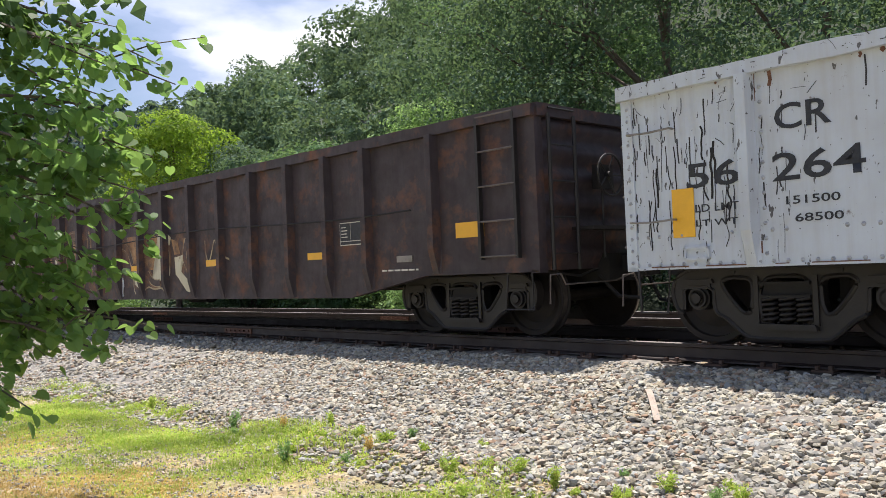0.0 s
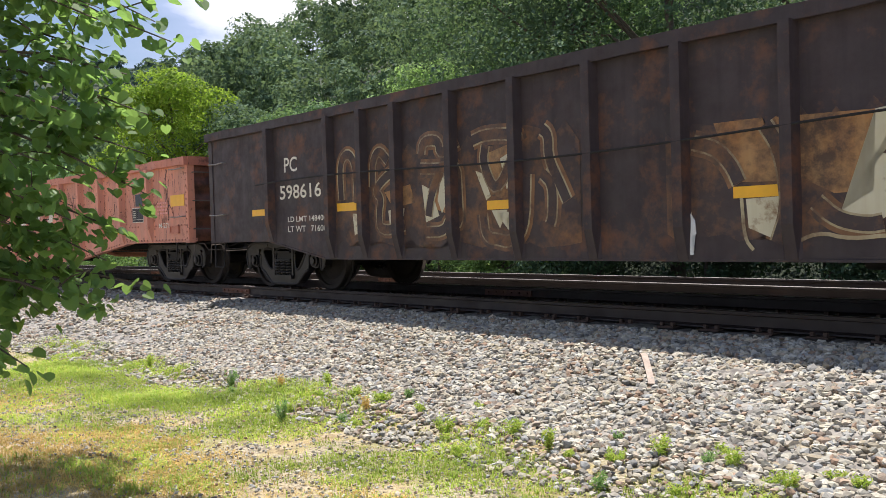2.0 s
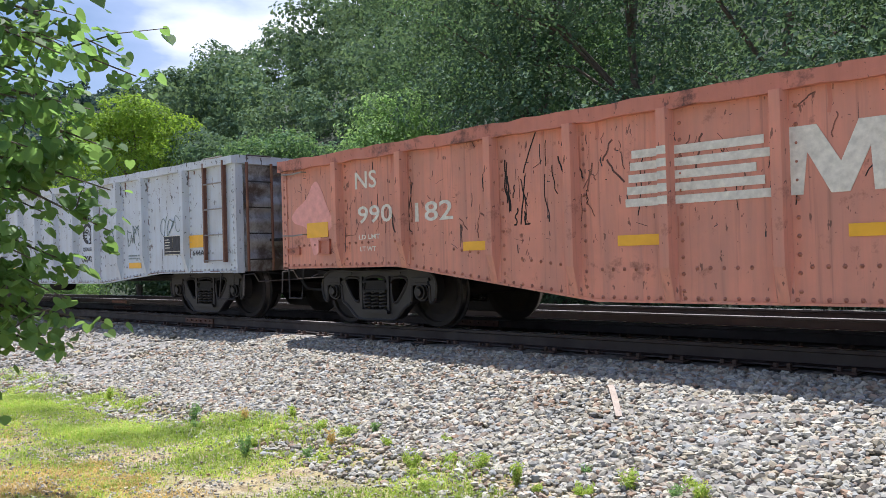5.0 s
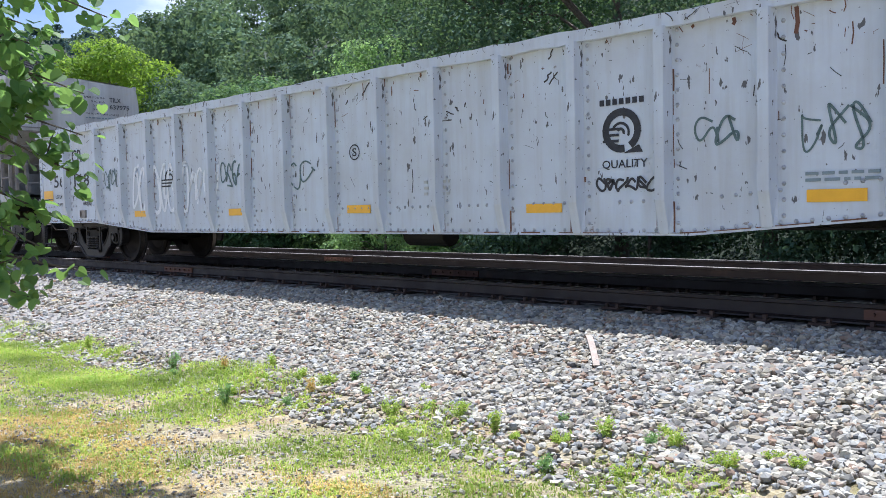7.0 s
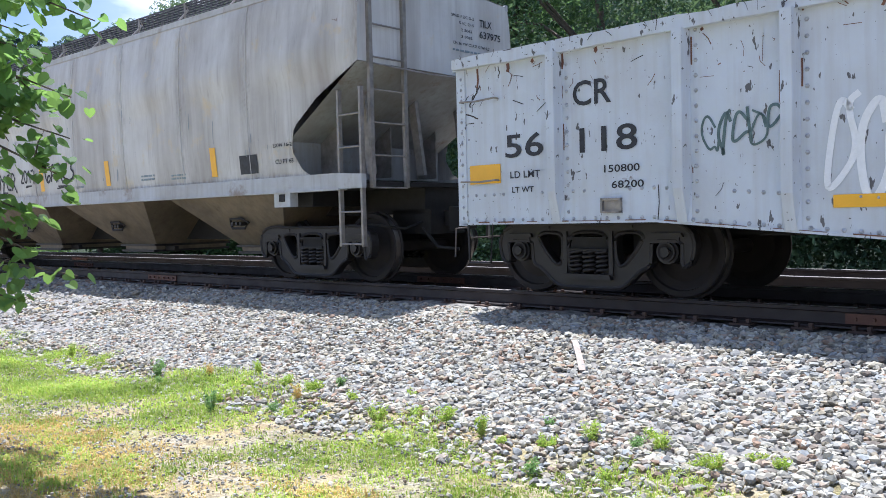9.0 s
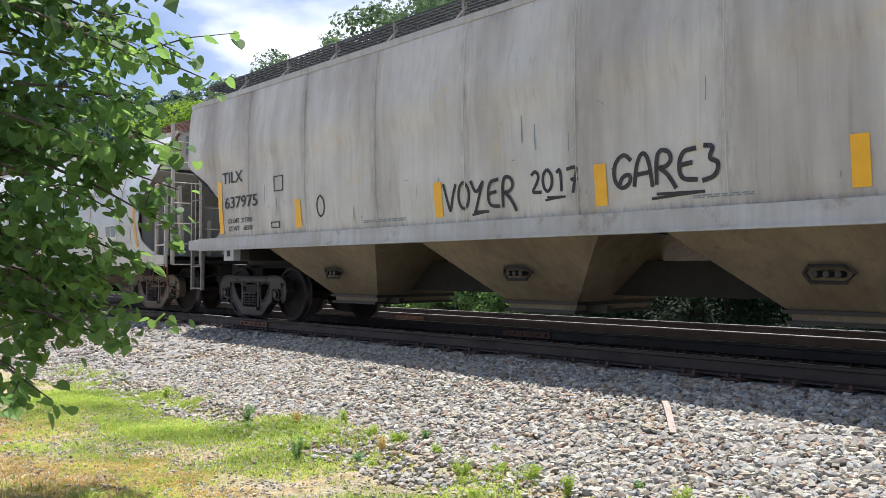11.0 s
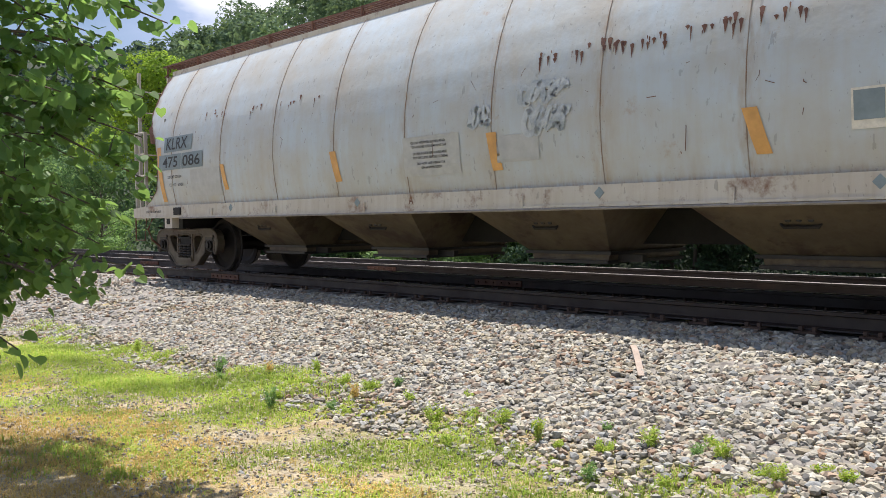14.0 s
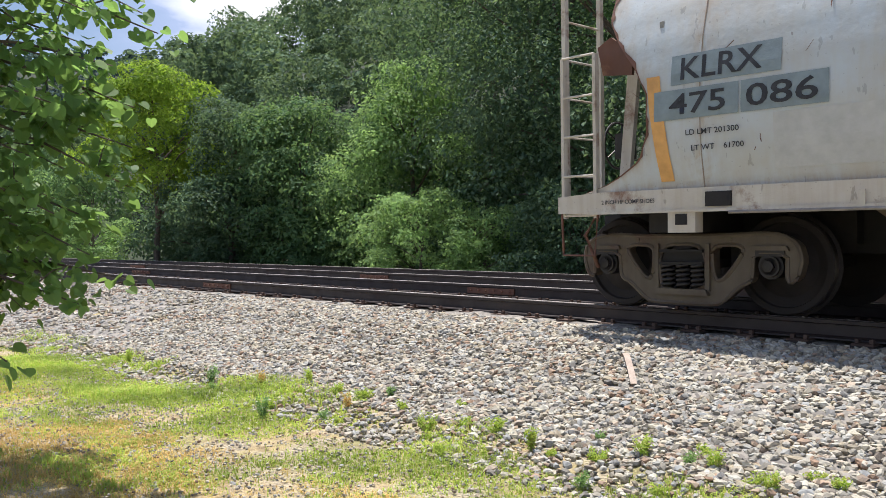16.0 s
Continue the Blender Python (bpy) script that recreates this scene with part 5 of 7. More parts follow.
# dark brown car
U_B = -6.555
car_b = gondola("long dark brown gondola car, rusty and covered in worn graffiti", -16.5, 3.39, M_PC, 0.78, 0.51, 8.15, 6.6, 2.60, 0.13, PC_POSTS, 0.16, (1.55, 1.58), ladders=(1,), brake=1, ladder_m=M_TRK)
for words, ua, ub, za, zb in (("PC", -14.16, -13.81, 1.79, 2.01), ("598616", -14.30, -13.21, 1.39, 1.60), ("LD LMT 148400", -14.10, -13.10, 1.05, 1.13), ("LT WT   71600", -14.10, -13.10, 0.90, 0.99)):
    lettering(car_b, words, ua - U_B, ub - U_B, za, zb, M_WHT)
reflectors(car_b, U_B, [(-15.13, -14.67, 1.17, 1.27), (-12.83, -12.39, 1.16, 1.27), (-9.93, -9.48, 1.07, 1.17), (-6.93, -6.48, 1.05, 1.15), (-3.94, -3.49, 1.05, 1.16), (-0.93, -0.47, 1.05, 1.15), (2.14, 2.60, 1.20, 1.38)], M_YEL)
placard(car_b, -0.12 - U_B, 0.33 - U_B, 1.23, 1.52)
CREAM = [[(-0.26, 1.04), (0.11, 1.05), (0.13, 0.84), (-0.01, 0.69), (-0.24, 0.79)], [(0.81, 1.68), (1.15, 1.72), (1.33, 1.62), (1.28, 1.48), (0.9, 1.49), (0.82, 1.35), (1.04, 1.27), (1.08, 0.97), (0.84, 0.83), (0.54, 0.91), (0.79, 1.06)],
         [(1.09, 1.31), (1.25, 1.35), (1.27, 1.0), (1.15, 0.72), (1.1, 0.78)], [(1.46, 1.25), (1.84, 1.29), (1.67, 1.13), (1.71, 0.98), (1.96, 0.83), (2.1, 1.0), (2.2, 0.96), (2.2, 0.86), (1.99, 0.62), (1.89, 0.64), (1.49, 0.95)]]
CREAM2 = [[(1.84, 1.28), (2.15, 1.26), (2.1, 1.11), (1.76, 1.14)], [(-0.89, 0.87), (-0.79, 0.95), (-0.77, 0.6), (-0.83, 0.58)], [(-3.23, 1.03), (-2.92, 1.04), (-3.06, 0.84)], [(-5.92, 1.12), (-5.78, 1.11), (-5.79, 0.85), (-5.89, 0.83)]]
ORANGE = [[(-0.55, 1.72), (-0.1, 1.72), (-0.05, 1.51), (0.14, 1.17), (-0.35, 1.19), (-0.46, 1.46)], [(0.01, 1.71), (0.81, 1.68), (0.85, 1.36), (0.79, 1.06), (0.49, 1.05), (0.19, 1.21)], [(1.35, 1.59), (1.59, 1.53), (1.68, 1.31), (1.46, 1.3)],
          [(1.79, 1.58), (1.97, 1.53), (2.17, 1.58), (2.19, 1.44), (2.01, 1.32), (1.85, 1.36)], [(-5.22, 1.37), (-4.71, 1.44), (-4.63, 1.21), (-5.06, 1.16)], [(-4.3, 1.5), (-3.98, 1.61), (-3.88, 1.18), (-4.08, 1.06), (-4.39, 1.16)], [(-3.38, 1.7), (-2.96, 1.79), (-2.84, 1.42), (-2.99, 1.15), (-3.33, 1.24)]]
EDGES2 = [[(2.6, 1.5), (2.62, 1.2), (2.75, 1.1), (2.95, 1.6), (3.0, 1.15)], [(3.05, 1.1), (3.05, 1.45), (3.2, 1.2), (3.4, 1.15)], [(0.1, 0.62), (0.35, 0.75), (0.6, 0.68), (0.95, 0.72), (1.05, 0.60)], [(-0.3, 1.05), (-0.28, 0.7), (-0.2, 0.6)]]
STEMS = [[(-12.72, 1.31), (-12.74, 1.82), (-12.55, 1.96), (-12.38, 1.79), (-12.37, 1.26)], [(-12.02, 1.45), (-12.01, 1.79), (-11.87, 1.93), (-11.69, 1.77)], [(-11.46, 1.68), (-11.83, 1.52), (-11.97, 1.38), (-11.84, 1.3), (-11.9, 1.1), (-11.88, 0.86), (-11.38, 0.93)],
         [(-11.03, 1.79), (-11.0, 1.95), (-10.71, 1.94), (-10.7, 1.75), (-10.38, 1.89)], [(-11.06, 1.62), (-10.72, 1.59), (-10.4, 1.63), (-10.39, 1.32), (-10.38, 0.89), (-10.56, 0.99), (-10.65, 0.84), (-10.98, 0.84)], [(-10.7, 1.56), (-10.87, 1.29), (-10.93, 1.03)]]
STEMS2 = [[(-10.14, 1.87), (-9.93, 1.92), (-9.45, 1.88), (-9.41, 1.78)], [(-9.93, 1.8), (-9.98, 1.6), (-9.78, 1.23), (-9.49, 1.67)], [(-9.99, 1.03), (-9.96, 0.76), (-9.75, 0.73), (-9.61, 0.7), (-9.36, 0.81), (-9.32, 1.43)],
          [(-9.09, 1.89), (-9.0, 1.82), (-9.01, 1.58), (-8.87, 1.32), (-8.77, 1.12)], [(-9.09, 1.42), (-8.96, 1.3), (-8.97, 0.97), (-9.01, 0.88)], [(-6.63, 1.66), (-6.52, 1.48), (-6.46, 1.23), (-6.44, 0.93), (-6.54, 0.66)], [(-7.31, 1.57), (-7.08, 1.5), (-6.94, 1.34), (-6.87, 1.18)], [(-6.21, 0.99), (-6.05, 0.84), (-5.82, 0.79), (-5.7, 0.81)],
          [(-5.45, 1.6), (-5.3, 1.2), (-5.5, 0.85)], [(-4.6, 1.55), (-4.75, 1.2), (-4.4, 0.9)]]
FILLS = [[(-11.71, 1.13), (-11.39, 1.15), (-11.42, 0.97), (-11.69, 0.96)], [(-11.04, 1.42), (-10.87, 1.35), (-10.74, 1.03), (-10.98, 0.96)], [(-10.68, 1.53), (-10.45, 1.54), (-10.5, 1.33), (-10.69, 1.06), (-10.76, 1.22)], [(-10.1, 1.52), (-9.98, 1.48), (-9.87, 1.22), (-9.94, 1.18)],
         [(-9.71, 1.63), (-9.45, 1.73), (-9.46, 1.56), (-9.62, 1.28)], [(-9.64, 0.96), (-9.47, 1.06), (-9.34, 0.95), (-9.4, 0.84), (-9.61, 0.84)], [(-9.86, 1.06), (-9.62, 1.06), (-9.74, 0.86)]]
SPLASH = [[(-7.42, 0.94), (-7.36, 0.95), (-7.31, 0.87), (-7.3, 0.75), (-7.34, 0.72), (-7.33, 0.56), (-7.38, 0.56), (-7.4, 0.72), (-7.48, 0.74), (-7.43, 0.83)]]

def shift(lines):
    return [[(x - U_B, z) for x, z in p] for p in lines]

for ua, ub, za, zb in ((-12.9, -8.6, 0.62, 1.98), (-7.6, -4.2, 0.60, 1.80)):
    bm = bmesh.new()
    g4 = random.Random(int(-ua * 10))
    edge = [(ua + (ub - ua) * i / 24, zb - 0.28 * g4.random()) for i in range(25)]
    foot_line = [(ub + (ua - ub) * i / 24, za + 0.16 * g4.random()) for i in range(25)]
    prism(bm, [(x - U_B, z) for x, z in edge + foot_line], -SIDE - 0.0030, -SIDE + 0.001)
    bmesh.ops.triangulate(bm, faces=[f for f in bm.faces if len(f.verts) > 4])
    part("graffiti", bm, M_HAZE, car_b, "thin orange overspray over dark brown paint")
# halo of overspray, cream edge and dark body of each letter stroke
for i, line in enumerate(shift(STEMS + STEMS2)):
    for w, mt, y, lab in ((0.23, M_FADE, 0.0042, "orange overspray"), (0.150, M_SPRAYC, 0.0092, "cream edge of graffiti"), (0.112, M_HAZE, 0.0122, "dark brown graffiti stroke")):
        bm = bmesh.new()
        ribbon(bm, eased(line), w, -SIDE - y - 0.00012 * i)
        part("graffiti", bm, mt, car_b, lab)
for shapes, mt, y in ((CREAM + CREAM2 + shift(FILLS), M_SPRAYB, -SIDE - 0.0075), (ORANGE, M_SPRAYO, -SIDE - 0.0062), (shift(SPLASH), M_SPRAYW, -SIDE - 0.015)):
    for poly in shapes:
        bm = bmesh.new()
        prism(bm, poly, y, -SIDE + 0.002)
        bmesh.ops.triangulate(bm, faces=[f for f in bm.faces if len(f.verts) > 4])
        part("graffiti", bm, mt, car_b, "faded cream and orange graffiti")
for line in EDGES2:
    bm = bmesh.new()
    p = line
    for _ in range(2):
        q = [p[0]]
        for a, b in zip(p, p[1:]):
            q += [(a[0] * .75 + b[0] * .25, a[1] * .75 + b[1] * .25), (a[0] * .25 + b[0] * .75, a[1] * .25 + b[1] * .75)]
        p = q + [p[-1]]
    ribbon(bm, p, 0.032, -SIDE - 0.009)
    part("graffiti", bm, M_SPRAYC, car_b, "faded cream outline of graffiti")
bm = bmesh.new()
tube(bm, [(x, -SIDE - 0.10, 1.62 + 0.05 * math.sin(x * 0.7)) for x in np.linspace(-8.3, 8.0, 30)], 0.012, 5)
part("slack_wire", bm, M_UND, car_b)
fine_print(car_b, 0.75 - U_B, 1.45 - U_B, 0.83, 0.87, 1, M_WHT, None, 5)
bm = bmesh.new()
flat(bm, 1.05 - U_B, 1.35 - U_B, 0.95, 1.03, -SIDE - 0.01)
part("placard_holder", bm, M_BAR, car_b)

# orange car
U_C = -24.77
car_c = gondola("faded orange gondola car with scratches and white lettering", -32.26, -17.28, M_NS, 0.80, 0.42, 5.1, 2.2, 2.29, 0.14, NS_POSTS, 0.15, (1.45, 1.40), rivets=0.15, end_paint=M_NSEND, chord_m=M_NSC)
for words, ua, ub, za, zb in (("990", -30.60, -29.94, 1.34, 1.56), ("182", -29.53, -28.9, 1.31, 1.54), ("LD LMT", -30.59, -30.18, 1.14, 1.20), ("LT WT", -30.57, -30.26, 0.99, 1.05), ("NS", -30.64, -30.22, 1.78, 2.00), ("M-271", -18.41, -18.01, 1.06, 1.15)):
    lettering(car_c, words, ua - U_C, ub - U_C, za, zb, M_WHT)
reflectors(car_c, U_C, [(-31.70, -31.23, 1.20, 1.40), (-17.92, -17.41, 1.44, 1.64), (-20.50, -20.04, 0.98, 1.07), (-22.55, -22.10, 0.96, 1.06), (-24.62, -24.2, 0.95, 1.05), (-26.72, -26.25, 0.94, 1.04), (-28.75, -28.3, 0.95, 1.05)], M_YEL)
placard(car_c, -19.50 - U_C, -19.05 - U_C, 1.20, 1.46)
bm = bmesh.new()
flat(bm, -19.36 - U_C, -19.07 - U_C, 1.50, 1.73, -SIDE - 0.006)
part("dark_patch", bm, M_NAVY, car_c)
EMB_X = -26.62 - U_C
STRIPES = [(EMB_X + 0.02 * i, EMB_X + 1.42 - 0.07 * (i % 3), 1.30 + i * 0.112, 1.375 + i * 0.112) for i in range(5)]
EM = [(0, 0), (0.20, 0), (0.24, 0.34), (0.42, 0), (0.56, 0), (0.72, 0.34), (0.74, 0), (0.94, 0), (0.90, 0.55), (0.64, 0.55), (0.50, 0.24), (0.32, 0.55), (0.06, 0.55)]
HOOK = [(1.0, 0), (1.44, 0.03), (1.48, 0.30), (1.22, 0.36), (1.24, 0.44), (1.46, 0.44), (1.44, 0.56), (1.04, 0.54), (1.02, 0.28), (1.26, 0.22), (1.24, 0.12), (1.0, 0.12)]
bm = bmesh.new()
for x0, x1, z0, z1 in STRIPES:
    flat(bm, x0, x1, z0, z1, -SIDE - 0.006)
for shape in (EM, HOOK):
    prism(bm, [(EMB_X + 1.46 + x, 1.30 + z) for x, z in shape], -SIDE - 0.009, -SIDE + 0.002)
for px in NS_POSTS:
    for x0, x1, z0, z1 in STRIPES:
        if x0 < px < x1:
            flat(bm, px - 0.046, px + 0.046, z0, z1, -SIDE - 0.112)
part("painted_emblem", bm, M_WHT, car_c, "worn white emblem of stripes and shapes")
bm = bmesh.new()
PRIMER = [(-32.08, 1.49), (-31.97, 1.60), (-31.71, 1.72), (-31.57, 1.92), (-31.46, 1.97), (-31.35, 1.82), (-31.24, 1.60), (-31.10, 1.38), (-31.20, 1.29), (-31.39, 1.23), (-31.46, 0.98), (-31.57, 0.95), (-31.64, 1.17), (-31.71, 1.35), (-32.0, 1.41)]
prism(bm, [(x - U_C, z) for x, z in rounded(PRIMER)], -SIDE - 0.0035, -SIDE + 0.002)
bmesh.ops.triangulate(bm, faces=[f for f in bm.faces if len(f.verts) > 4])
part("primer_patch", bm, M_PINK, car_c)
fine_print(car_c, -18.45 - U_C, -18.05 - U_C, 1.3, 1.55, 4, M_PINK, None, 8)

for i, (z, w) in enumerate(((1.98, 0.55), (1.75, 0.4), (1.42, 0.5), (1.12, 0.62))):
    bm = bmesh.new()
    for k in range(6 if i == 0 else 9):
        y = -0.9 + w * k / (5 if i == 0 else 8)
        box(bm, 7.505, 7.512, y, y + w / 14, z, z + (0.06 if i == 0 else 0.028))
    part("end_print", bm, M_PINK, car_c)

# second white car
U_D = -42.84
car_d = gondola("white gondola car with riveted posts, black emblem and graffiti", -52.1, -33.58, M_CR, 0.76, 0.59, 6.9, 4.8, 2.53, 0.12, CR_POSTS, 0.15, (1.35, 1.62), rivets=0.13, ladders=(1,), brake=1, end_paint=M_CREND, ladder_m=M_RUSTY)
for words, ua, ub, za, zb in (("CR", -50.61, -50.18, 1.87, 2.11), ("56", -51.46, -50.97, 1.43, 1.67), ("118", -50.54, -49.91, 1.42, 1.66), ("150800", -50.27, -49.89, 1.22, 1.29), ("68200", -50.19, -49.85, 1.07, 1.14), ("LD LMT", -51.4, -51.02, 1.22, 1.29), ("LT WT", -51.38, -51.1, 1.07, 1.13), ("QUALITY", -38.93, -38.45, 1.19, 1.28), ("644A", -34.85, -34.5, 1.03, 1.12)):
    lettering(car_d, words, ua - U_D, ub - U_D, za, zb, M_BLK)
reflectors(car_d, U_D, [(-51.95, -51.53, 1.18, 1.38), (-48.2, -47.75, 0.84, 0.94), (-45.32, -44.88, 0.83, 0.93), (-42.65, -42.22, 0.83, 0.93), (-39.84, -39.40, 0.80, 0.89), (-37.04, -36.59, 0.85, 0.95), (-34.95, -34.45, 1.16, 1.36)], M_YEL)
placard(car_d, -35.75 - U_D, -35.2 - U_D, 1.07, 1.37)
bm = bmesh.new()
cx, cz = -38.72 - U_D, 1.55
ring_part(bm, cx, cz, 0.135, 0.205, -1.0, 4.9, -SIDE - 0.006)
ring_part(bm, cx - 0.01, cz - 0.02, 0.075, 0.10, -0.4, 2.6, -SIDE - 0.006)
ring_part(bm, cx - 0.01, cz - 0.02, 0.02, 0.048, -0.4, 2.6, -SIDE - 0.006)
for z in (-0.09, -0.035, 0.02):
    flat(bm, cx - 0.20, cx - 0.03, cz + z - 0.016, cz + z + 0.008, -SIDE - 0.006)
prism(bm, [(cx + 0.02, cz - 0.21), (cx + 0.22, cz - 0.21), (cx + 0.18, cz - 0.14)], -SIDE - 0.006, -SIDE + 0.002)
for i in range(7):
    flat(bm, -38.95 - U_D + i * 0.07, -38.905 - U_D + i * 0.07, 1.79, 1.845, -SIDE - 0.006)
part("painted_emblem", bm, M_BLK, car_d, "black wheel emblem")
bm = bmesh.new()
cx, cz = -46.98 - U_D, 1.42
ring_part(bm, cx, cz, 0.14, 0.175, 0.1, 3.1, -SIDE - 0.006)
ring_part(bm, cx, cz, 0.07, 0.10, 0.1, 3.1, -SIDE - 0.006)
for z in (-0.10, -0.05, 0.0):
    flat(bm, cx - 0.27, cx + 0.1 + z, cz + z - 0.014, cz + z + 0.010, -SIDE - 0.006)
part("painted_emblem", bm, M_BLK, car_d, "small black emblem of arcs and bars")
bm = bmesh.new()
ring_part(bm, -42.49 - U_D, 1.58, 0.082, 0.098, 0, 6.283, -SIDE - 0.006)
part("ringed_letter", bm, M_BLK, car_d)
lettering(car_d, "S", -42.53 - U_D, -42.45 - U_D, 1.53, 1.63, M_BLK)
for i, (ua, ub, za, zb, mt, cnt, w) in enumerate(((-39.0, -38.35, 0.98, 1.12, M_SPRAY, 6, 0.022), (-49.29, -48.57, 1.30, 1.70, M_SPRAYG, 5, 0.024), (-45.5, -44.78, 1.22, 1.65, M_SPRAYG, 5, 0.03), (-48.25, -46.4, 0.78, 1.75, M_SPRAYW, 8, 0.055), (-46.4, -45.6, 1.0, 1.6, M_SPRAYW, 4, 0.045), (-37.99, -37.6, 1.32, 1.62, M_SPRAYG, 2, 0.022), (-37.1, -36.55, 1.22, 1.64, M_SPRAYG, 3, 0.018), (-43.95, -43.3, 1.15, 1.55, M_SPRAYG, 2, 0.022), (-35.9, -35.2, 1.35, 1.72, M_SPRAYG, 3, 0.015))):
    scrawl(car_d, ua - U_D, ub - U_D, za, zb, mt, 200 + i, cnt, w)
fine_print(car_d, -37.05 - U_D, -36.5 - U_D, 1.0, 1.10, 2, M_PATCH, None, 2)
fine_print(car_d, -41.3 - U_D, -40.9 - U_D, 1.0, 1.2, 3, M_PATCHL, None, 4)

# ---- covered hoppers ----
def hopper(label, u0, u1, prof, sill0, sill1, roof, bays, bay_w, body_m, bay_m, sill_m, bar_m, grate_m, inset, tone, cut, ribs, deck, lift, bulge, tall_ends, foot):
    """A covered hopper car. prof: half section (y, z) from the sill to the roof; cut: how far the side's end draws in, by height."""
    half = (u1 - u0) / 2
    ins = {-1: inset[0], 1: inset[1]}
    car = thing("covered_hopper_car", label, "freight car", "cars of the train")
    pz = [z for _, z in prof]
    py = [y for y, _ in prof]
    def y_at(z):
        return -float(np.interp(z, pz, py))
    pad_in, pad_w = (1.55, 0.17) if tone == "dark" else (1.42, 0.14)
    cz, cx = [z for z, _ in cut], [x for _, x in cut]
    zs = np.linspace(sill1, pz[-1], 34)
    nx = 240
    seams = np.array([-half] + list(ribs) + [half])
    for s in (1, -1):
        v, f, stains = [], [], []
        for z in zs:
            e = half - float(np.interp(z, cz, cx))
            swell = bulge * float(np.interp(z, [2.55, 2.85, 3.0, 3.45], [0, 1, 1, 0]))
            for i in range(nx + 1):
                x = -e + 2 * e * i / nx
                k = min(max(int(np.searchsorted(seams, x)) - 1, 0), len(seams) - 2)
                q = (x - seams[k]) / (seams[k + 1] - seams[k])
                v.append((x, s * (y_at(z) - swell * math.sin(math.pi * min(max(q, 0), 1))), z))
                near = float(np.min(np.abs(seams - x)))
                stains.append(max(math.exp(-near / 0.09), math.exp(-(z - sill1) / 0.06), math.exp(-(e - abs(x)) / 0.11)))
        for j in range(len(zs) - 1):
            for i in range(nx):
                a = j * (nx + 1) + i
                f.append((a, a + 1, a + nx + 2, a + nx + 1))
        me = fast_mesh("side_sheet", v, f, body_m)
        me.attributes.new("stain", "FLOAT", "POINT").data.foreach_set("value", np.array(stains, np.float32))
        me.shade_smooth()
        shared("side_sheet", me, car)
    ytop = -prof[-1][0]
    # roof
    v, f = [], []
    ex = half - cut[-1][1]
    for i in range(13):
        a = i / 12
        y = ytop * (1 - 2 * a)
        v += [(-ex, y, roof + 0.10 * math.sin(math.pi * a)), (ex, y, roof + 0.10 * math.sin(math.pi * a))]
    f = [(2 * i, 2 * i + 1, 2 * i + 3, 2 * i + 2) for i in range(12)]
    me = fast_mesh("roof", v, f, body_m)
    me.shade_smooth()
    shared("roof", me, car)
    bm = bmesh.new()
    for s in (-1, 1):
        box(bm, -ex, ex, s * abs(ytop) - 0.03, s * abs(ytop) + 0.03, roof - 0.05, roof + 0.035)
    part("roof_edge", bm, sill_m, car)
    # ends: upright sheet above, slope sheet below
    knee = [z for z, x in cut if x <= cut[-1][1] + 0.001 and z > 2][0]
    endx = ex - 0.004
    for s in (-1, 1):
        bm = bmesh.new()
        up = [z for z in zs if z >= knee - 1e-6]
        ring = [bm.verts.new((s * endx, y_at(z), z)) for z in up] + [bm.verts.new((s * endx, 0, roof + 0.10))] + [bm.verts.new((s * endx, -y_at(z), z)) for z in reversed(up)]
        bm.faces.new(ring)
        part("end_sheet", bm, body_m if tone == "dark" else M_KLR, car)
        bm = bmesh.new()
        lo = half - 2.3
        a = [bm.verts.new((s * endx, q * y_at(knee), knee)) for q in (1, -1)]
        b = [bm.verts.new((s * lo, q * y_at(sill1), sill1 - 0.1)) for q in (-1, 1)]
        bm.faces.new(a + b)
        part("slope_sheet", bm, M_BULK, car)
        bm = bmesh.new()
        bx = s * (half - max(cx) - 0.10)
        box(bm, bx - 0.02, bx + 0.02, -1.44, 1.44, sill1 - 0.02, knee - 0.12)
        part("bulkhead", bm, M_BULK, car)
        for q in (-0.95, 0.0, 0.95):
            bm = bmesh.new()
            prism(bm, [(s * (half - 0.35), sill1), (s * (half - 0.47), sill1), (s * (half - 0.62), knee - 0.35), (s * (half - 0.50), knee - 0.28)], q - 0.03, q + 0.03)
            prism(bm, [(s * (half - 1.9), sill1), (s * (half - 1.1), sill1 + 0.75), (s * (half - 1.0), sill1 + 0.75), (s * (half - 1.0), sill1)], q - 0.01, q + 0.01)
            part("end_strut", bm, bar_m, car)
        # deck over the truck
        bm = bmesh.new()
        box(bm, min(s * half, s * (half - 2.3)), max(s * half, s * (half - 2.3)), -1.30, 1.30, sill0 + 0.02, sill0 + 0.08)
        part("end_deck", bm, M_UND, car)
        bm = box(bmesh.new(), min(s * (half - 0.05), s * (half - 2.5)), max(s * (half - 0.05), s * (half - 2.5)), -0.35, 0.35, sill0 - 0.33, sill0 + 0.016)
        part("draft_sill", bm, M_UND, car)
        bm = box(bmesh.new(), s * (half - ins[s]) - 0.25, s * (half - ins[s]) + 0.25, -1.25, 1.25, sill0 - 0.2, sill0 + 0.012)
        part("body_bolster", bm, M_UND, car)
        coupler(car, s * (half - 0.3), s, M_UND)
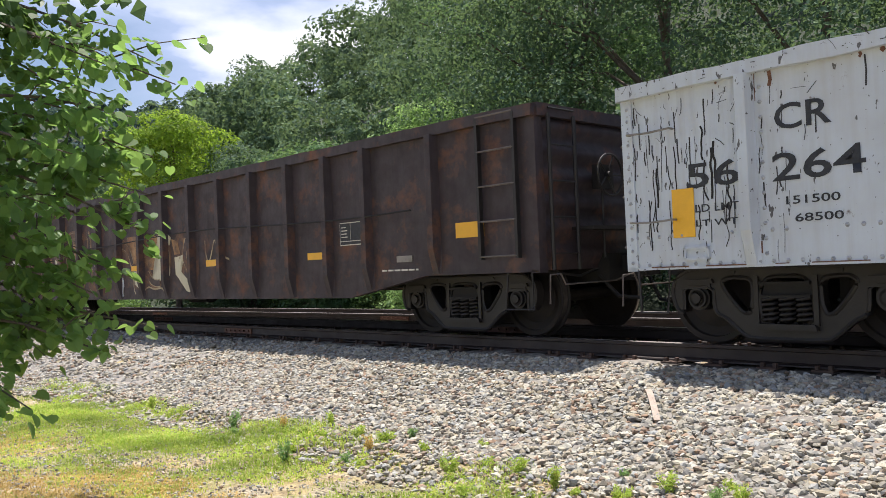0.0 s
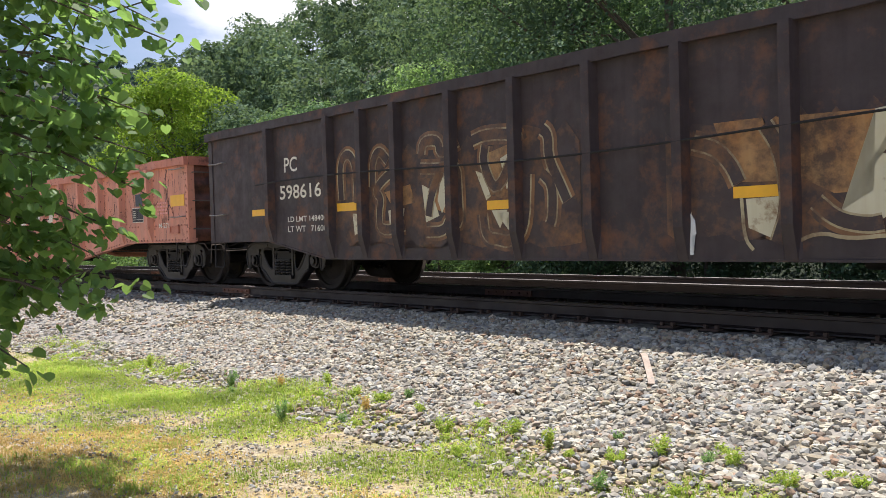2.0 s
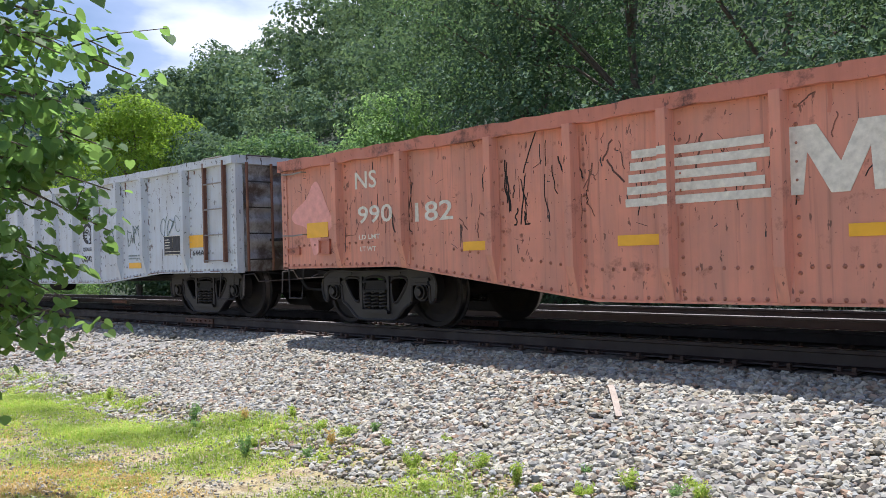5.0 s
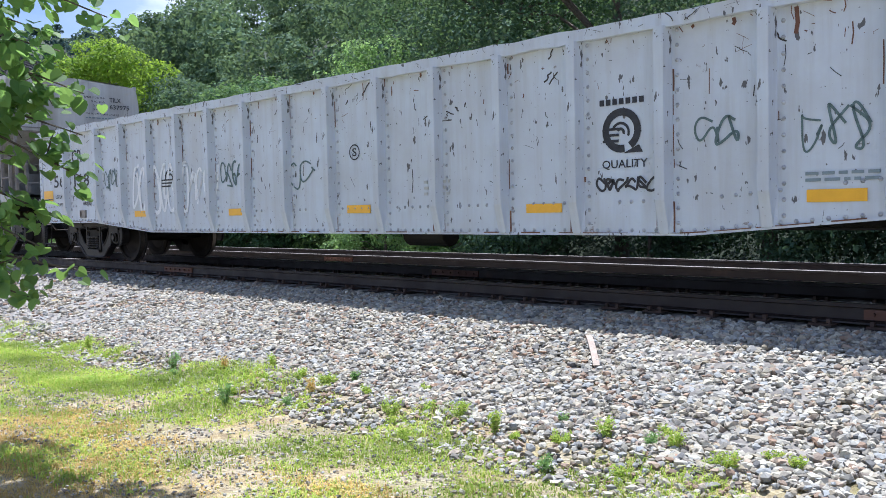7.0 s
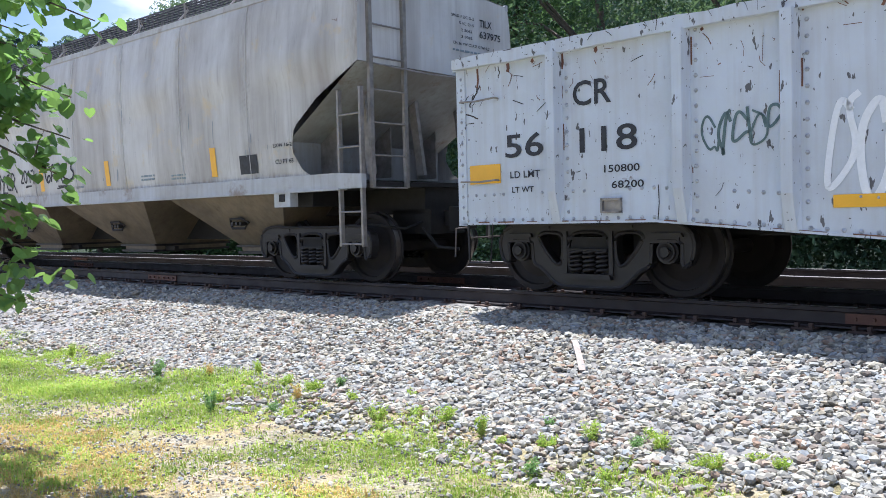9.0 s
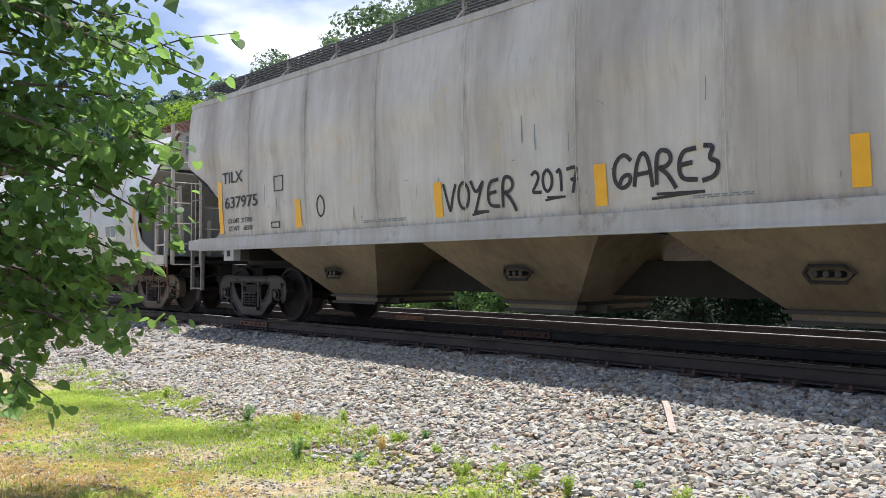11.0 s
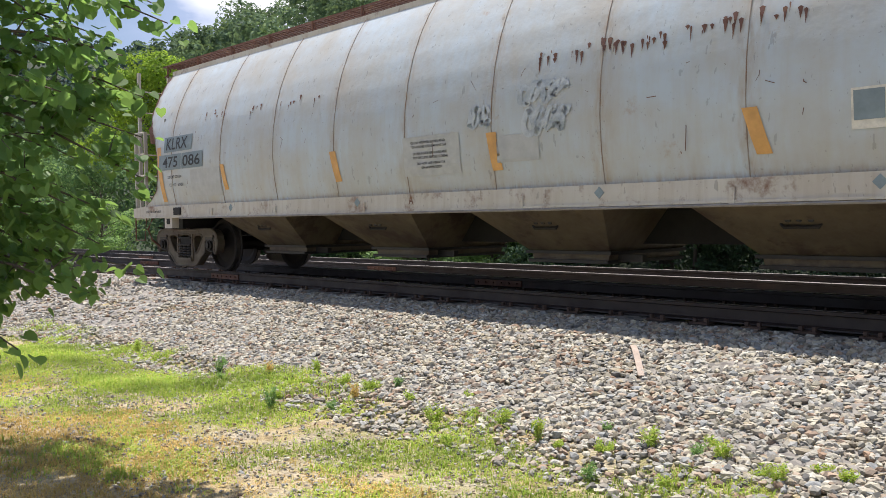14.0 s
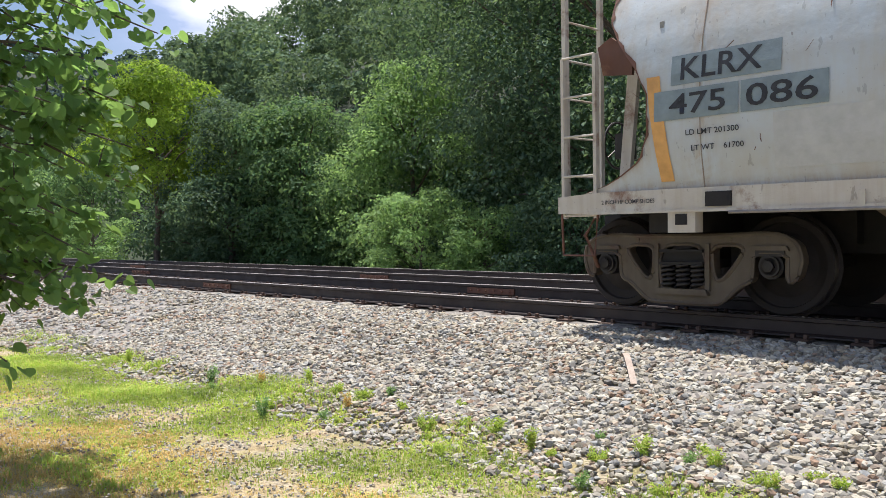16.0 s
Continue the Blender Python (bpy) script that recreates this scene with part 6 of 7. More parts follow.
        # ladders at the corner
        for q in (-1, 1):
            bm = bmesh.new()
            yy = q * (SIDE - 0.03)
            for k, z1 in ((0.04, knee - 0.30), (0.44, knee - 0.30)):
                box(bm, s * (half - k) - 0.018, s * (half - k) + 0.018, yy - 0.03, yy + 0.03, sill0 - foot, z1)
            lad = part("ladder", bm, bar_m, car)
            z = sill0 - foot + 0.03
            while z < knee - 0.28:
                bm = bmesh.new()
                tube(bm, [(s * (half - 0.04), yy - q * -0.02, z), (s * (half - 0.44), yy - q * -0.02, z)], 0.013)
                part("rung", bm, bar_m, lad)
                z += 0.40
        bm = bmesh.new()
        for y in (-1.36, -0.76):
            box(bm, s * (half + 0.02) - 0.025, s * (half + 0.02) + 0.025, y - 0.03, y + 0.03, sill0, roof + 0.05 if s in tall_ends else knee - 0.3)
        lad = part("end_ladder", bm, bar_m, car)
        for z in np.arange(sill0, roof if s in tall_ends else knee - 0.3, 0.40):
            bm = bmesh.new()
            tube(bm, [(s * (half + 0.03), -1.36, z), (s * (half + 0.03), -0.76, z)], 0.012)
            part("rung", bm, bar_m, lad)
        bm = bmesh.new()
        tube(bm, [(s * endx, -1.35, knee), (s * (endx + 0.08), -0.4, knee - 0.05), (s * endx, 1.35, knee)], 0.012)
        part("grab_rail", bm, bar_m, car)
        truck(car, s * (half - ins[s]), tone)
        bm = bmesh.new()
        box(bm, s * (half - pad_in) - pad_w, s * (half - pad_in) + pad_w, -SIDE - 0.03, -SIDE + 0.1, sill0 - 0.2, sill0 + 0.005)
        pad = part("jacking_pad", bm, sill_m, car)
        # raised dark block, no opening: the hole's shade is its colour
        bm = bmesh.new()
        box(bm, s * (half - pad_in) - 0.06, s * (half - pad_in) + 0.06, -SIDE - 0.036, -SIDE, sill0 - 0.13, sill0 - 0.03)
        shared("painted_pad_hole", finish("painted_pad_hole", bm, M_UND), pad)
    # sill
    for s in (-1, 1):
        bm = bmesh.new()
        prism(bm, [(-half, sill0), (half, sill0), (half, sill1 - 0.03), (half - 0.5, sill1), (-half + 0.5, sill1), (-half, sill1 - 0.03)], s * (SIDE + 0.03), s * (SIDE - 0.05))
        prism(bm, [(-half + 0.4, sill0 - 0.015), (half - 0.4, sill0 - 0.015), (half - 0.4, sill0 + 0.01), (-half + 0.4, sill0 + 0.01)], s * (SIDE + 0.05), s * (SIDE - 0.1))
        part("side_sill", bm, sill_m, car)
    # ribs over the body
    for x in ribs:
        bm = bmesh.new()
        pts = [(x, y_at(z) - 0.002, z) for z in zs]
        tube(bm, pts, 0.009 if tone == "dark" else 0.0055, 5)
        part("weld_seam", bm, body_m if tone == "dark" else M_SEAM, car)
    # bays
    for b in bays:
        bm = bmesh.new()
        top = [(-bay_w / 2, -SIDE + 0.04), (bay_w / 2, -SIDE + 0.04), (bay_w / 2, SIDE - 0.04), (-bay_w / 2, SIDE - 0.04)]
        bot = [(-0.55, -0.72), (0.55, -0.72), (0.55, 0.72), (-0.55, 0.72)]
        a = [bm.verts.new((b + x, y, sill0 + 0.02)) for x, y in top]
        c = [bm.verts.new((b + x, y, 0.46)) for x, y in bot]
        d = [bm.verts.new((b + x * 0.96, y, 0.36)) for x, y in bot]
        for q, w in ((a, c), (c, d)):
            for i in range(4):
                bm.faces.new((q[i], q[(i + 1) % 4], w[(i + 1) % 4], w[i]))
        bm.faces.new(d)
        bay = part("hopper_bay", bm, bay_m, car)
        bm = bmesh.new()
        for z, k in ((0.46, 0.60), (0.36, 0.56)):
            box(bm, b - k, b + k, -0.78, 0.78, z - 0.018, z + 0.018)
        box(bm, b + 0.5, b + 0.85, -0.55, -0.47, 0.36, 0.44)
        shared("outlet_gate", finish("outlet_gate", bm, M_TRK), bay)
        bm = bmesh.new()
        y = -1.13
        tube(bm, [(b - 0.22, y, 0.82), (b - 0.15, y - 0.06, 0.88), (b + 0.15, y - 0.06, 0.88), (b + 0.22, y, 0.82), (b + 0.15, y - 0.02, 0.74), (b - 0.15, y - 0.02, 0.74), (b - 0.22, y, 0.82)], 0.02, 6)
        for k in (-0.1, 0.0, 0.1):
            tube(bm, [(b + k, y + 0.05, 0.81), (b + k, y - 0.07, 0.81)], 0.03, 8)
        shared("vibrator_bracket", finish("vibrator_bracket", bm, M_TRK), bay)
    bm = bmesh.new()
    box(bm, -half + 2.2, half - 2.2, -0.18, 0.18, 0.55, 0.95)
    part("centre_sill", bm, M_UND, car)
    # running board
    bm = bmesh.new()
    y0, y1 = deck
    z = roof + lift
    for i in range(9):
        y = y0 + (y1 - y0) * i / 8
        box(bm, -half - 0.1, half + 0.1, y - 0.012, y + 0.012, z - 0.025, z)
    x = -half
    while x < half:
        box(bm, x - 0.008, x + 0.008, y0, y1, z - 0.02, z + 0.003)
        x += 0.16
    part("running_board", bm, grate_m, car)
    for x in np.linspace(-half + 0.1, half - 0.1, 14):
        for pts, r in (([(x, y0, z), (x, y0 + 0.05, z - 0.1), (x, ytop + 0.05, roof)], 0.016), ([(x, y1, z), (x, y1, roof + 0.05)], 0.014), ([(x, y0 - 0.01, z), (x, y0 - 0.01, roof + 0.01)], 0.018)):
            bm = bmesh.new()
            tube(bm, pts, r)
            part("board_bracket", bm, bar_m if lift > 0.3 else grate_m, car)
    return car, y_at

TX_PROF = [(1.49, 1.42), (1.535, 1.9), (1.55, 2.5), (1.545, 3.1), (1.525, 3.5), (1.49, 3.75), (1.45, 3.87)]
U_E = -62.85
car_e, y_e = hopper("long grey covered hopper car, grime-streaked, with black tags", -72.0, -53.7, TX_PROF, 1.22, 1.42, 3.87, [-5.02, -1.22, 2.42, 6.06], 2.9, M_TX, M_TXB, M_TXS, M_BAR, M_GRATE, (1.5, 1.5), "dark",
                    [(1.42, 1.0), (1.5, 1.15), (1.75, 1.32), (2.05, 1.25), (2.4, 0.75), (2.75, 0.0), (3.87, 0.0)], [-6.9, -5.2, -3.45, -1.7, 0, 1.7, 3.45, 5.2, 6.9], (-1.18, -0.45), 0.40, 0.065, (1,), 0.72)
KL_PROF = [(1.47, 1.17), (1.53, 1.5), (1.555, 1.85), (1.535, 2.2), (1.475, 2.55), (1.385, 2.86), (1.26, 3.15), (1.11, 3.42), (0.94, 3.66)]
KL_CUT = [(1.17, 0.30), (1.25, 0.62), (1.45, 0.98), (1.7, 1.08), (2.05, 1.08), (2.3, 0.95), (2.6, 0.72), (2.85, 0.58), (3.66, 0.58)]
U_F = -80.97
car_f, y_f = hopper("pale covered hopper car with rust stains and grey patches", -88.9, -73.05, KL_PROF, 0.97, 1.17, 3.66, [-3.96, -1.13, 1.77, 4.6], 1.95, M_KL, M_KLB, M_KLR, M_KLR, M_RUSTY, (1.15, 1.42), "pale",
                    KL_CUT, [-6.3, -4.6, -3.05, -1.55, -0.1, 1.35, 2.8, 4.3, 5.9], (-0.82, -0.25), 0.24, 0.0, (-1, 1), 0.05)

def on_side(ob, y_of, lift=0.012):
    """Wrap flat paint onto the bulging side."""
    me = ob.data
    n = len(me.vertices)
    co = np.zeros(n * 3, np.float32)
    me.vertices.foreach_get("co", co)
    co = co.reshape(-1, 3)
    co[:, 1] += np.array([y_of(z) for z in co[:, 2]]) + SIDE - lift + 0.006
    me.vertices.foreach_set("co", co.ravel())
    return ob

def patch(car, uc, ua, ub, za, zb, material, y_of, lift=0.008, lean=0.0):
    """A painted patch on the bulging side, in strips."""
    bm = bmesh.new()
    n = 8
    for i in range(n):
        z0, z1 = za + (zb - za) * i / n, za + (zb - za) * (i + 1) / n
        k0, k1 = -lean * (i / n), -lean * ((i + 1) / n)
        vs = [bm.verts.new((x, y_of(z) - lift, z)) for x, z in ((ua - uc + k0, z0), (ub - uc + k0, z0), (ub - uc + k1, z1), (ua - uc + k1, z1))]
        bm.faces.new(vs)
    return part("painted_patch", bm, material, car)

for words, ua, ub, za, zb in (("TILX", -70.63, -69.93, 2.33, 2.52), ("637975", -70.56, -69.45, 1.90, 2.10), ("LD LMT  217700", -70.48, -69.67, 1.65, 1.73), ("LT WT    68300", -70.46, -69.66, 1.52, 1.60), ("EXW 16-2", -55.40, -55.0, 1.82, 1.87), ("CU FT 63", -55.38, -55.0, 1.60, 1.66)):
    on_side(lettering(car_e, words, ua - U_E, ub - U_E, za, zb, M_BLK), y_e)
for ua, ub, za, zb in ((-70.80, -70.66, 1.48, 2.38), (-68.33, -68.17, 1.50, 1.93), (-65.11, -64.96, 1.50, 1.93), (-62.62, -62.47, 1.50, 1.92), (-60.07, -59.92, 1.50, 1.92), (-56.90, -56.76, 1.50, 1.92)):
    patch(car_e, U_E, ua, ub, za, zb, M_YEL, y_e)
for word, ua, ub, za, zb, w in (("VOYER", -64.93, -63.72, 1.56, 1.90, 0.042), ("2O17", -63.50, -62.82, 1.68, 1.93, 0.038), ("GARE3", -62.40, -61.18, 1.66, 1.98, 0.044), ("_", -64.45, -64.2, 1.50, 1.56, 0.03), ("_", -63.3, -63.05, 1.60, 1.65, 0.025), ("_", -61.95, -61.45, 1.53, 1.60, 0.028), ("O", -67.75, -67.5, 1.62, 1.95, 0.028)):
    sprayed(car_e, word, ua - U_E, ub - U_E, za, zb, w, M_SPRAY, y_e)
patch(car_e, U_E, -56.19, -55.78, 1.50, 1.76, M_BLK, y_e)
for ua, ub, za, zb in ((-68.92, -68.65, 2.09, 2.33), (-69.05, -68.8, 1.52, 1.62)):
    bm = bmesh.new()
    for x0, x1, z0, z1 in ((ua, ub, za, za + 0.015), (ua, ub, zb - 0.015, zb), (ua, ua + 0.015, za, zb), (ub - 0.015, ub, za, zb)):
        flat(bm, x0 - U_E, x1 - U_E, z0, z1, -SIDE - 0.006)
    on_side(part("stencil_frame", bm, M_BLK, car_e), y_e)
for i, (ua, ub, za, zb, n2) in enumerate(((-66.6, -65.7, 1.49, 1.54, 2), (-58.9, -58.5, 1.52, 1.75, 4), (-58.0, -57.6, 1.5, 1.6, 2), (-61.5, -60.9, 1.5, 1.54, 2))):
    fine_print(car_e, ua - U_E, ub - U_E, za, zb, n2, M_PATCH, y_e(za) - 0.008, 20 + i)

for words, y0, y1, z0, z1 in (("TILX", 0.80, 1.08, 3.50, 3.60), ("637975", 0.80, 1.28, 3.34, 3.44)):
    ob = lettering(car_e, words, y0, y1, z0, z1, M_BLK, -9.16)
    ob.matrix_basis = pose(0, 0, 0, 0, 0, 90)
for words, y0, y1, z0, z1 in (("SPRG 7 DC D-5", 0.20, 0.68, 3.56, 3.60), ("5 IC D-5", 0.36, 0.68, 3.47, 3.51), ("2 5062", 0.40, 0.64, 3.38, 3.42), ("2 5062", 0.40, 0.64, 3.29, 3.33), ("CH 36 1W CLASS C WHLS", 0.22, 1.02, 3.19, 3.23)):
    ob = lettering(car_e, words, y0, y1, z0, z1, M_BLK, -9.16)
    ob.matrix_basis = pose(0, 0, 0, 0, 0, 90)
for words, ua, ub, za, zb in (("CAUTION", -54.35, -54.05, 3.26, 3.31), ("NO SIDE LADDER", -54.45, -53.95, 3.16, 3.21)):
    on_side(lettering(car_e, words, ua - U_E, ub - U_E, za, zb, M_RUSTY), y_e)
ob = fine_print(car_e, 0.22, 0.92, 3.09, 3.14, 1, M_PATCH, -9.16, 31)
ob.matrix_basis = pose(0, 0, 0, 0, 0, 90)

patch(car_f, U_F, -87.56, -86.53, 2.10, 2.37, M_PATCH, y_f)
patch(car_f, U_F, -87.73, -86.90, 1.79, 2.06, M_PATCH, y_f, 0.009)
patch(car_f, U_F, -86.88, -86.14, 1.79, 2.06, M_PATCH, y_f, 0.009)
for words, ua, ub, za, zb in (("KLRX", -87.46, -86.69, 2.14, 2.34), ("475", -87.57, -87.02, 1.83, 2.02), ("086", -86.83, -86.22, 1.83, 2.02), ("LD LMT 201300", -87.41, -86.90, 1.64, 1.69), ("LT WT    61700", -87.36, -86.86, 1.50, 1.55)):
    on_side(lettering(car_f, words, ua - U_F, ub - U_F, za, zb, M_BLK), y_f, 0.014)
for ua, ub, za, zb, ln in ((-87.70, -87.56, 1.24, 2.21, 0.12), (-85.48, -85.36, 1.38, 1.79, 0.1), (-82.52, -82.38, 1.38, 1.79, 0.1), (-79.63, -79.48, 1.38, 1.80, 0.07), (-76.59, -76.45, 1.36, 1.76, 0.12), (-74.33, -74.20, 1.33, 2.21, 0.15)):
    patch(car_f, U_F, ua, ub, za, zb, M_ORA, y_f, 0.008, ln)
patch(car_f, U_F, -81.10, -80.12, 1.38, 1.85, M_PATCHL, y_f)
patch(car_f, U_F, -79.55, -78.95, 1.46, 1.75, M_PATCHL, y_f)
patch(car_f, U_F, -75.13, -74.54, 1.40, 1.76, M_PATCHL, y_f)
patch(car_f, U_F, -86.6, -85.6, 1.30, 1.76, M_PATCHL, y_f, 0.006)
patch(car_f, U_F, -75.81, -75.28, 1.50, 1.82, M_WHT, y_f, 0.007)
patch(car_f, U_F, -75.79, -75.56, 1.57, 1.80, M_PATCH, y_f, 0.011)
patch(car_f, U_F, -75.53, -75.30, 1.57, 1.80, M_PATCH, y_f, 0.011)
for words, ua, ub, za, zb in (("CLOSE HOPPER SLIDES AND", -80.95, -80.35, 1.76, 1.79), ("TOP HATCHES BEFORE MOVING CAR", -80.95, -80.33, 1.71, 1.74), ("CLEAN INSIDE GROOVES AND", -80.92, -80.32, 1.63, 1.66), ("TOP OF SLIDES BEFORE CLOSING", -80.92, -80.31, 1.58, 1.61), ("DO NOT USE VIBRATOR", -80.85, -80.36, 1.51, 1.54), ("ON HOPPER BODY", -80.78, -80.42, 1.46, 1.49)):
    on_side(lettering(car_f, words, ua - U_F, ub - U_F, za, zb, M_BLK), y_f, 0.014)
lettering(car_f, "2 INCH HF COMP SHOES", -88.35 - U_F, -87.75 - U_F, 1.05, 1.09, M_BLK, -SIDE - 0.036)
lettering(car_f, "A", -81.03 - U_F, -80.94 - U_F, 1.04, 1.15, M_RUSTY, -SIDE - 0.036)
for ua in (-85.3, -82.05, -78.2, -75.6):
    bm = bmesh.new()
    x = ua - U_F
    prism(bm, [(x - 0.06, 1.09), (x, 1.03), (x + 0.06, 1.09), (x, 1.15)], -SIDE - 0.036, -SIDE - 0.02)
    part("diamond_mark", bm, M_PATCH, car_f)
for ua in (-85.9, -84.0, -81.9, -79.2, -76.8):
    bm = bmesh.new()
    box(bm, ua - U_F - 0.025, ua - U_F + 0.025, -SIDE - 0.055, -SIDE, 0.95, 1.09)
    part("door_keeper", bm, M_KLR, car_f)
for i, (ua, ub, za, zb) in enumerate(((-79.2, -78.6, 2.05, 2.28), (-79.15, -78.55, 1.72, 2.02), (-79.95, -79.65, 1.85, 2.1))):
    on_side(scrawl(car_f, ua - U_F, ub - U_F, za, zb, M_SMUDGE, 600 + i, 4, 0.075, None, "faded grey sprayed tag"), y_f)
g2 = random.Random(77)
bm = bmesh.new()
for i in range(70):
    x = (g2.uniform(-86.3, -82.9) if i < 18 else g2.uniform(-79.05, -76.2)) - U_F
    z = 2.53 + 0.011 * abs(x - 3.5) + g2.gauss(0, 0.035)
    w, hgt = g2.uniform(0.012, 0.06), g2.uniform(0.03, 0.15)
    prism(bm, [(x, z), (x + w * 0.5, z + 0.012), (x + w, z), (x + w * 0.8, z - hgt * 0.5), (x + w * 0.55, z - hgt), (x + w * 0.3, z - hgt * 0.4)], -SIDE - 0.006, -SIDE - 0.004)
on_side(part("rust_runs", bm, M_RUSTY, car_f, "dark rust runs"), y_f)["kind"] = "stuff"
bm = bmesh.new()
box(bm, -87.22 - U_F, -86.98 - U_F, -SIDE - 0.06, -SIDE - 0.02, 1.00, 1.13)
part("retainer_valve", bm, M_UND, car_f)
bm = bmesh.new()
tube(bm, [(-87.0 - U_F, -SIDE - 0.05, 0.945), (-75.5 - U_F, -SIDE - 0.05, 0.935)], 0.016, 6)
part("gate_rod", bm, M_BAR, car_f)
for e in (-1, 1):
    bm = bmesh.new()
    tube(bm, [(e * 7.6, -1.3, 0.98), (e * 7.72, -1.35, 0.75), (e * 7.66, -1.3, 0.55), (e * 7.75, -1.1, 0.42)], 0.022, 6)
    part("air_hose", bm, M_RUSTY, car_f)
    bm = bmesh.new()
    stirrup(bm, e * 7.9, e * 7.45, 0.55, 0.97)
    part("step", bm, M_RUSTY, car_f)
bm = bmesh.new()
prism(bm, [(-7.52, 2.62), (-7.46, 2.34), (-7.12, 2.30), (-7.10, 2.5), (-7.36, 2.70)], -SIDE + 0.12, -SIDE + 0.16)
part("gusset", bm, M_RUSTY, car_f)
# rusted edges of the pale car's side sheets
for e in (-1, 1):
    bm = bmesh.new()
    g3 = random.Random(5)
    prev = None
    for z in np.linspace(1.17, 3.65, 40):
        inn = float(np.interp(z, [c[0] for c in KL_CUT], [c[1] for c in KL_CUT]))
        wd = (0.006 + 0.024 * g3.random() ** 2) * (2.0 if z > 2.3 else 1.0)
        row = [bm.verts.new((e * (7.925 - inn + 0.004), y_f(z) - 0.007, z)), bm.verts.new((e * (7.925 - inn - wd), y_f(z) - 0.007, z))]
        if prev:
            bm.faces.new((prev[0], prev[1], row[1], row[0]))
        prev = row
    part("rusted_edge", bm, M_RUSTY, car_f, "dark rust along the sheet's edge")
    bm, prev = bmesh.new(), None
    for z in np.linspace(2.85, 3.65, 26):
        wd = 0.025 + 0.06 * math.sin((z - 2.85) / 0.80 * 3.1) + 0.03 * g3.random()
        row = [bm.verts.new((e * 7.350, y_f(z), z)), bm.verts.new((e * 7.350, y_f(z) + wd, z))]
        if prev:
            bm.faces.new((prev[0], prev[1], row[1], row[0]))
        prev = row
    part("rusted_rim", bm, M_RUSTY, car_f, "dark rust on the end's rim")
bm = bmesh.new()
box(bm, 7.335, 7.352, -0.78, -0.02, 3.22, 3.60)
panel = part("number_panel", bm, M_PATCH, car_f, "grey panel with black number")
for words, y0, y1, z0, z1 in (("KLRX", -0.58, -0.22, 3.44, 3.55), ("475086", -0.68, -0.12, 3.27, 3.38)):
    ob = lettering(panel, words, y0, y1, z0, z1, M_BLK, -7.356)
    ob.matrix_basis = pose(0, 0, 0, 0, 0, 90)
brake_wheel(car_f, -(8.05), -1, -0.3, 1.75, 0.26, M_TRK)

def rust_shade_lines(car, posts, low_z, a1, a2, belly, top, material, seed):
    """Broken rust along the posts' feet (with their painted shadow), the bottom edge and below the chord."""
    g, bm = random.Random(seed), bmesh.new()
    y = -SIDE - 0.0035
    for px in posts:
        z0 = float(np.interp(abs(px), [0, a2, a1, 9.3], [belly, belly, low_z, low_z]))
        # beside each post: rust and the post's shadow drawn as one dark line
        for side in (-1, 1):
            z = z0 + 0.02
            while z < top - 0.2:
                ln = g.uniform(0.05, 0.35)
                if g.random() < 0.38:
                    x = px + side * (0.085 + g.uniform(0, 0.006))
                    ribbon(bm, [(x, z), (x + g.uniform(-0.004, 0.004), z + ln / 2), (x, z + ln)], g.uniform(0.006, 0.022), y)
                z += ln + g.uniform(0.02, 0.15)
    x = -9.0 if len(posts) > 14 else -7.3
    end = -x
    while x < end:
        ln = g.uniform(0.08, 0.5)
        z0 = float(np.interp(abs(x), [0, a2, a1, 9.3], [belly, belly, low_z, low_z]))
        z1 = float(np.interp(abs(x + ln), [0, a2, a1, 9.3], [belly, belly, low_z, low_z]))
        ribbon(bm, [(x, z0 + 0.012), (x + ln, z1 + 0.012)], g.uniform(0.004, 0.014), -SIDE - 0.0165)
        if g.random() < 0.75:
            w = g.uniform(0.02, 0.10)
            h = g.uniform(0.03, 0.25) * g.random()
            xx = x + g.uniform(0, ln)
            ribbon(bm, [(xx, top - 0.13), (xx + 0.01, top - 0.13 - h * 0.6), (xx - 0.005, top - 0.13 - h)], w * 0.4, y - 0.0006)
        x += ln + g.uniform(0, 0.25)
    part("rust_shade_line", bm, material, car, "dark lines of rust and painted shadow along seams")["kind"] = "stuff"

rust_shade_lines(car_a, CR_POSTS, 0.76, 6.9, 4.8, 0.60, 2.54, M_RUSTY, 11)
rust_shade_lines(car_d, CR_POSTS, 0.76, 6.9, 4.8, 0.59, 2.53, M_RUSTY, 12)
rust_shade_lines(car_c, NS_POSTS, 0.80, 5.1, 2.2, 0.42, 2.29, M_NSC, 13)
for car, uc, ua, z, w, h, mt in ((car_a, U_A, 5.22, 0.83, 0.26, 0.12, M_CR), (car_c, U_C, -31.42, 0.97, 0.24, 0.20, M_NSC), (car_c, U_C, -32.16, 0.98, 0.30, 0.10, M_NSC), (car_c, U_C, -19.68, 0.90, 0.20, 0.07, M_BAR), (car_c, U_C, -17.95, 0.95, 0.34, 0.14, M_NSC), (car_d, U_D, -50.3, 0.84, 0.22, 0.14, M_BAR)):
    holder(car, ua - uc, z, w, h, mt)
gouges(car_c, -7.2, 7.2, 1.45, 2.0, 26, 0.55, M_UND, 21, "long dark scrapes down the faded paint")
gouges(car_c, -7.2, 7.2, 1.2, 2.0, 16, 0.30, M_NSEND, 22, "rusty scrapes down the faded paint")
gouges(car_a, -9.1, -8.0, 1.25, 2.3, 7, 0.7, M_UND, 23, "dark rust runs down the white paint", 0.01)
gouges(car_d, -9.1, 9.1, 1.9, 2.38, 16, 0.15, M_SPRAYD, 25, "dark scrapes in the white paint", 0.10)
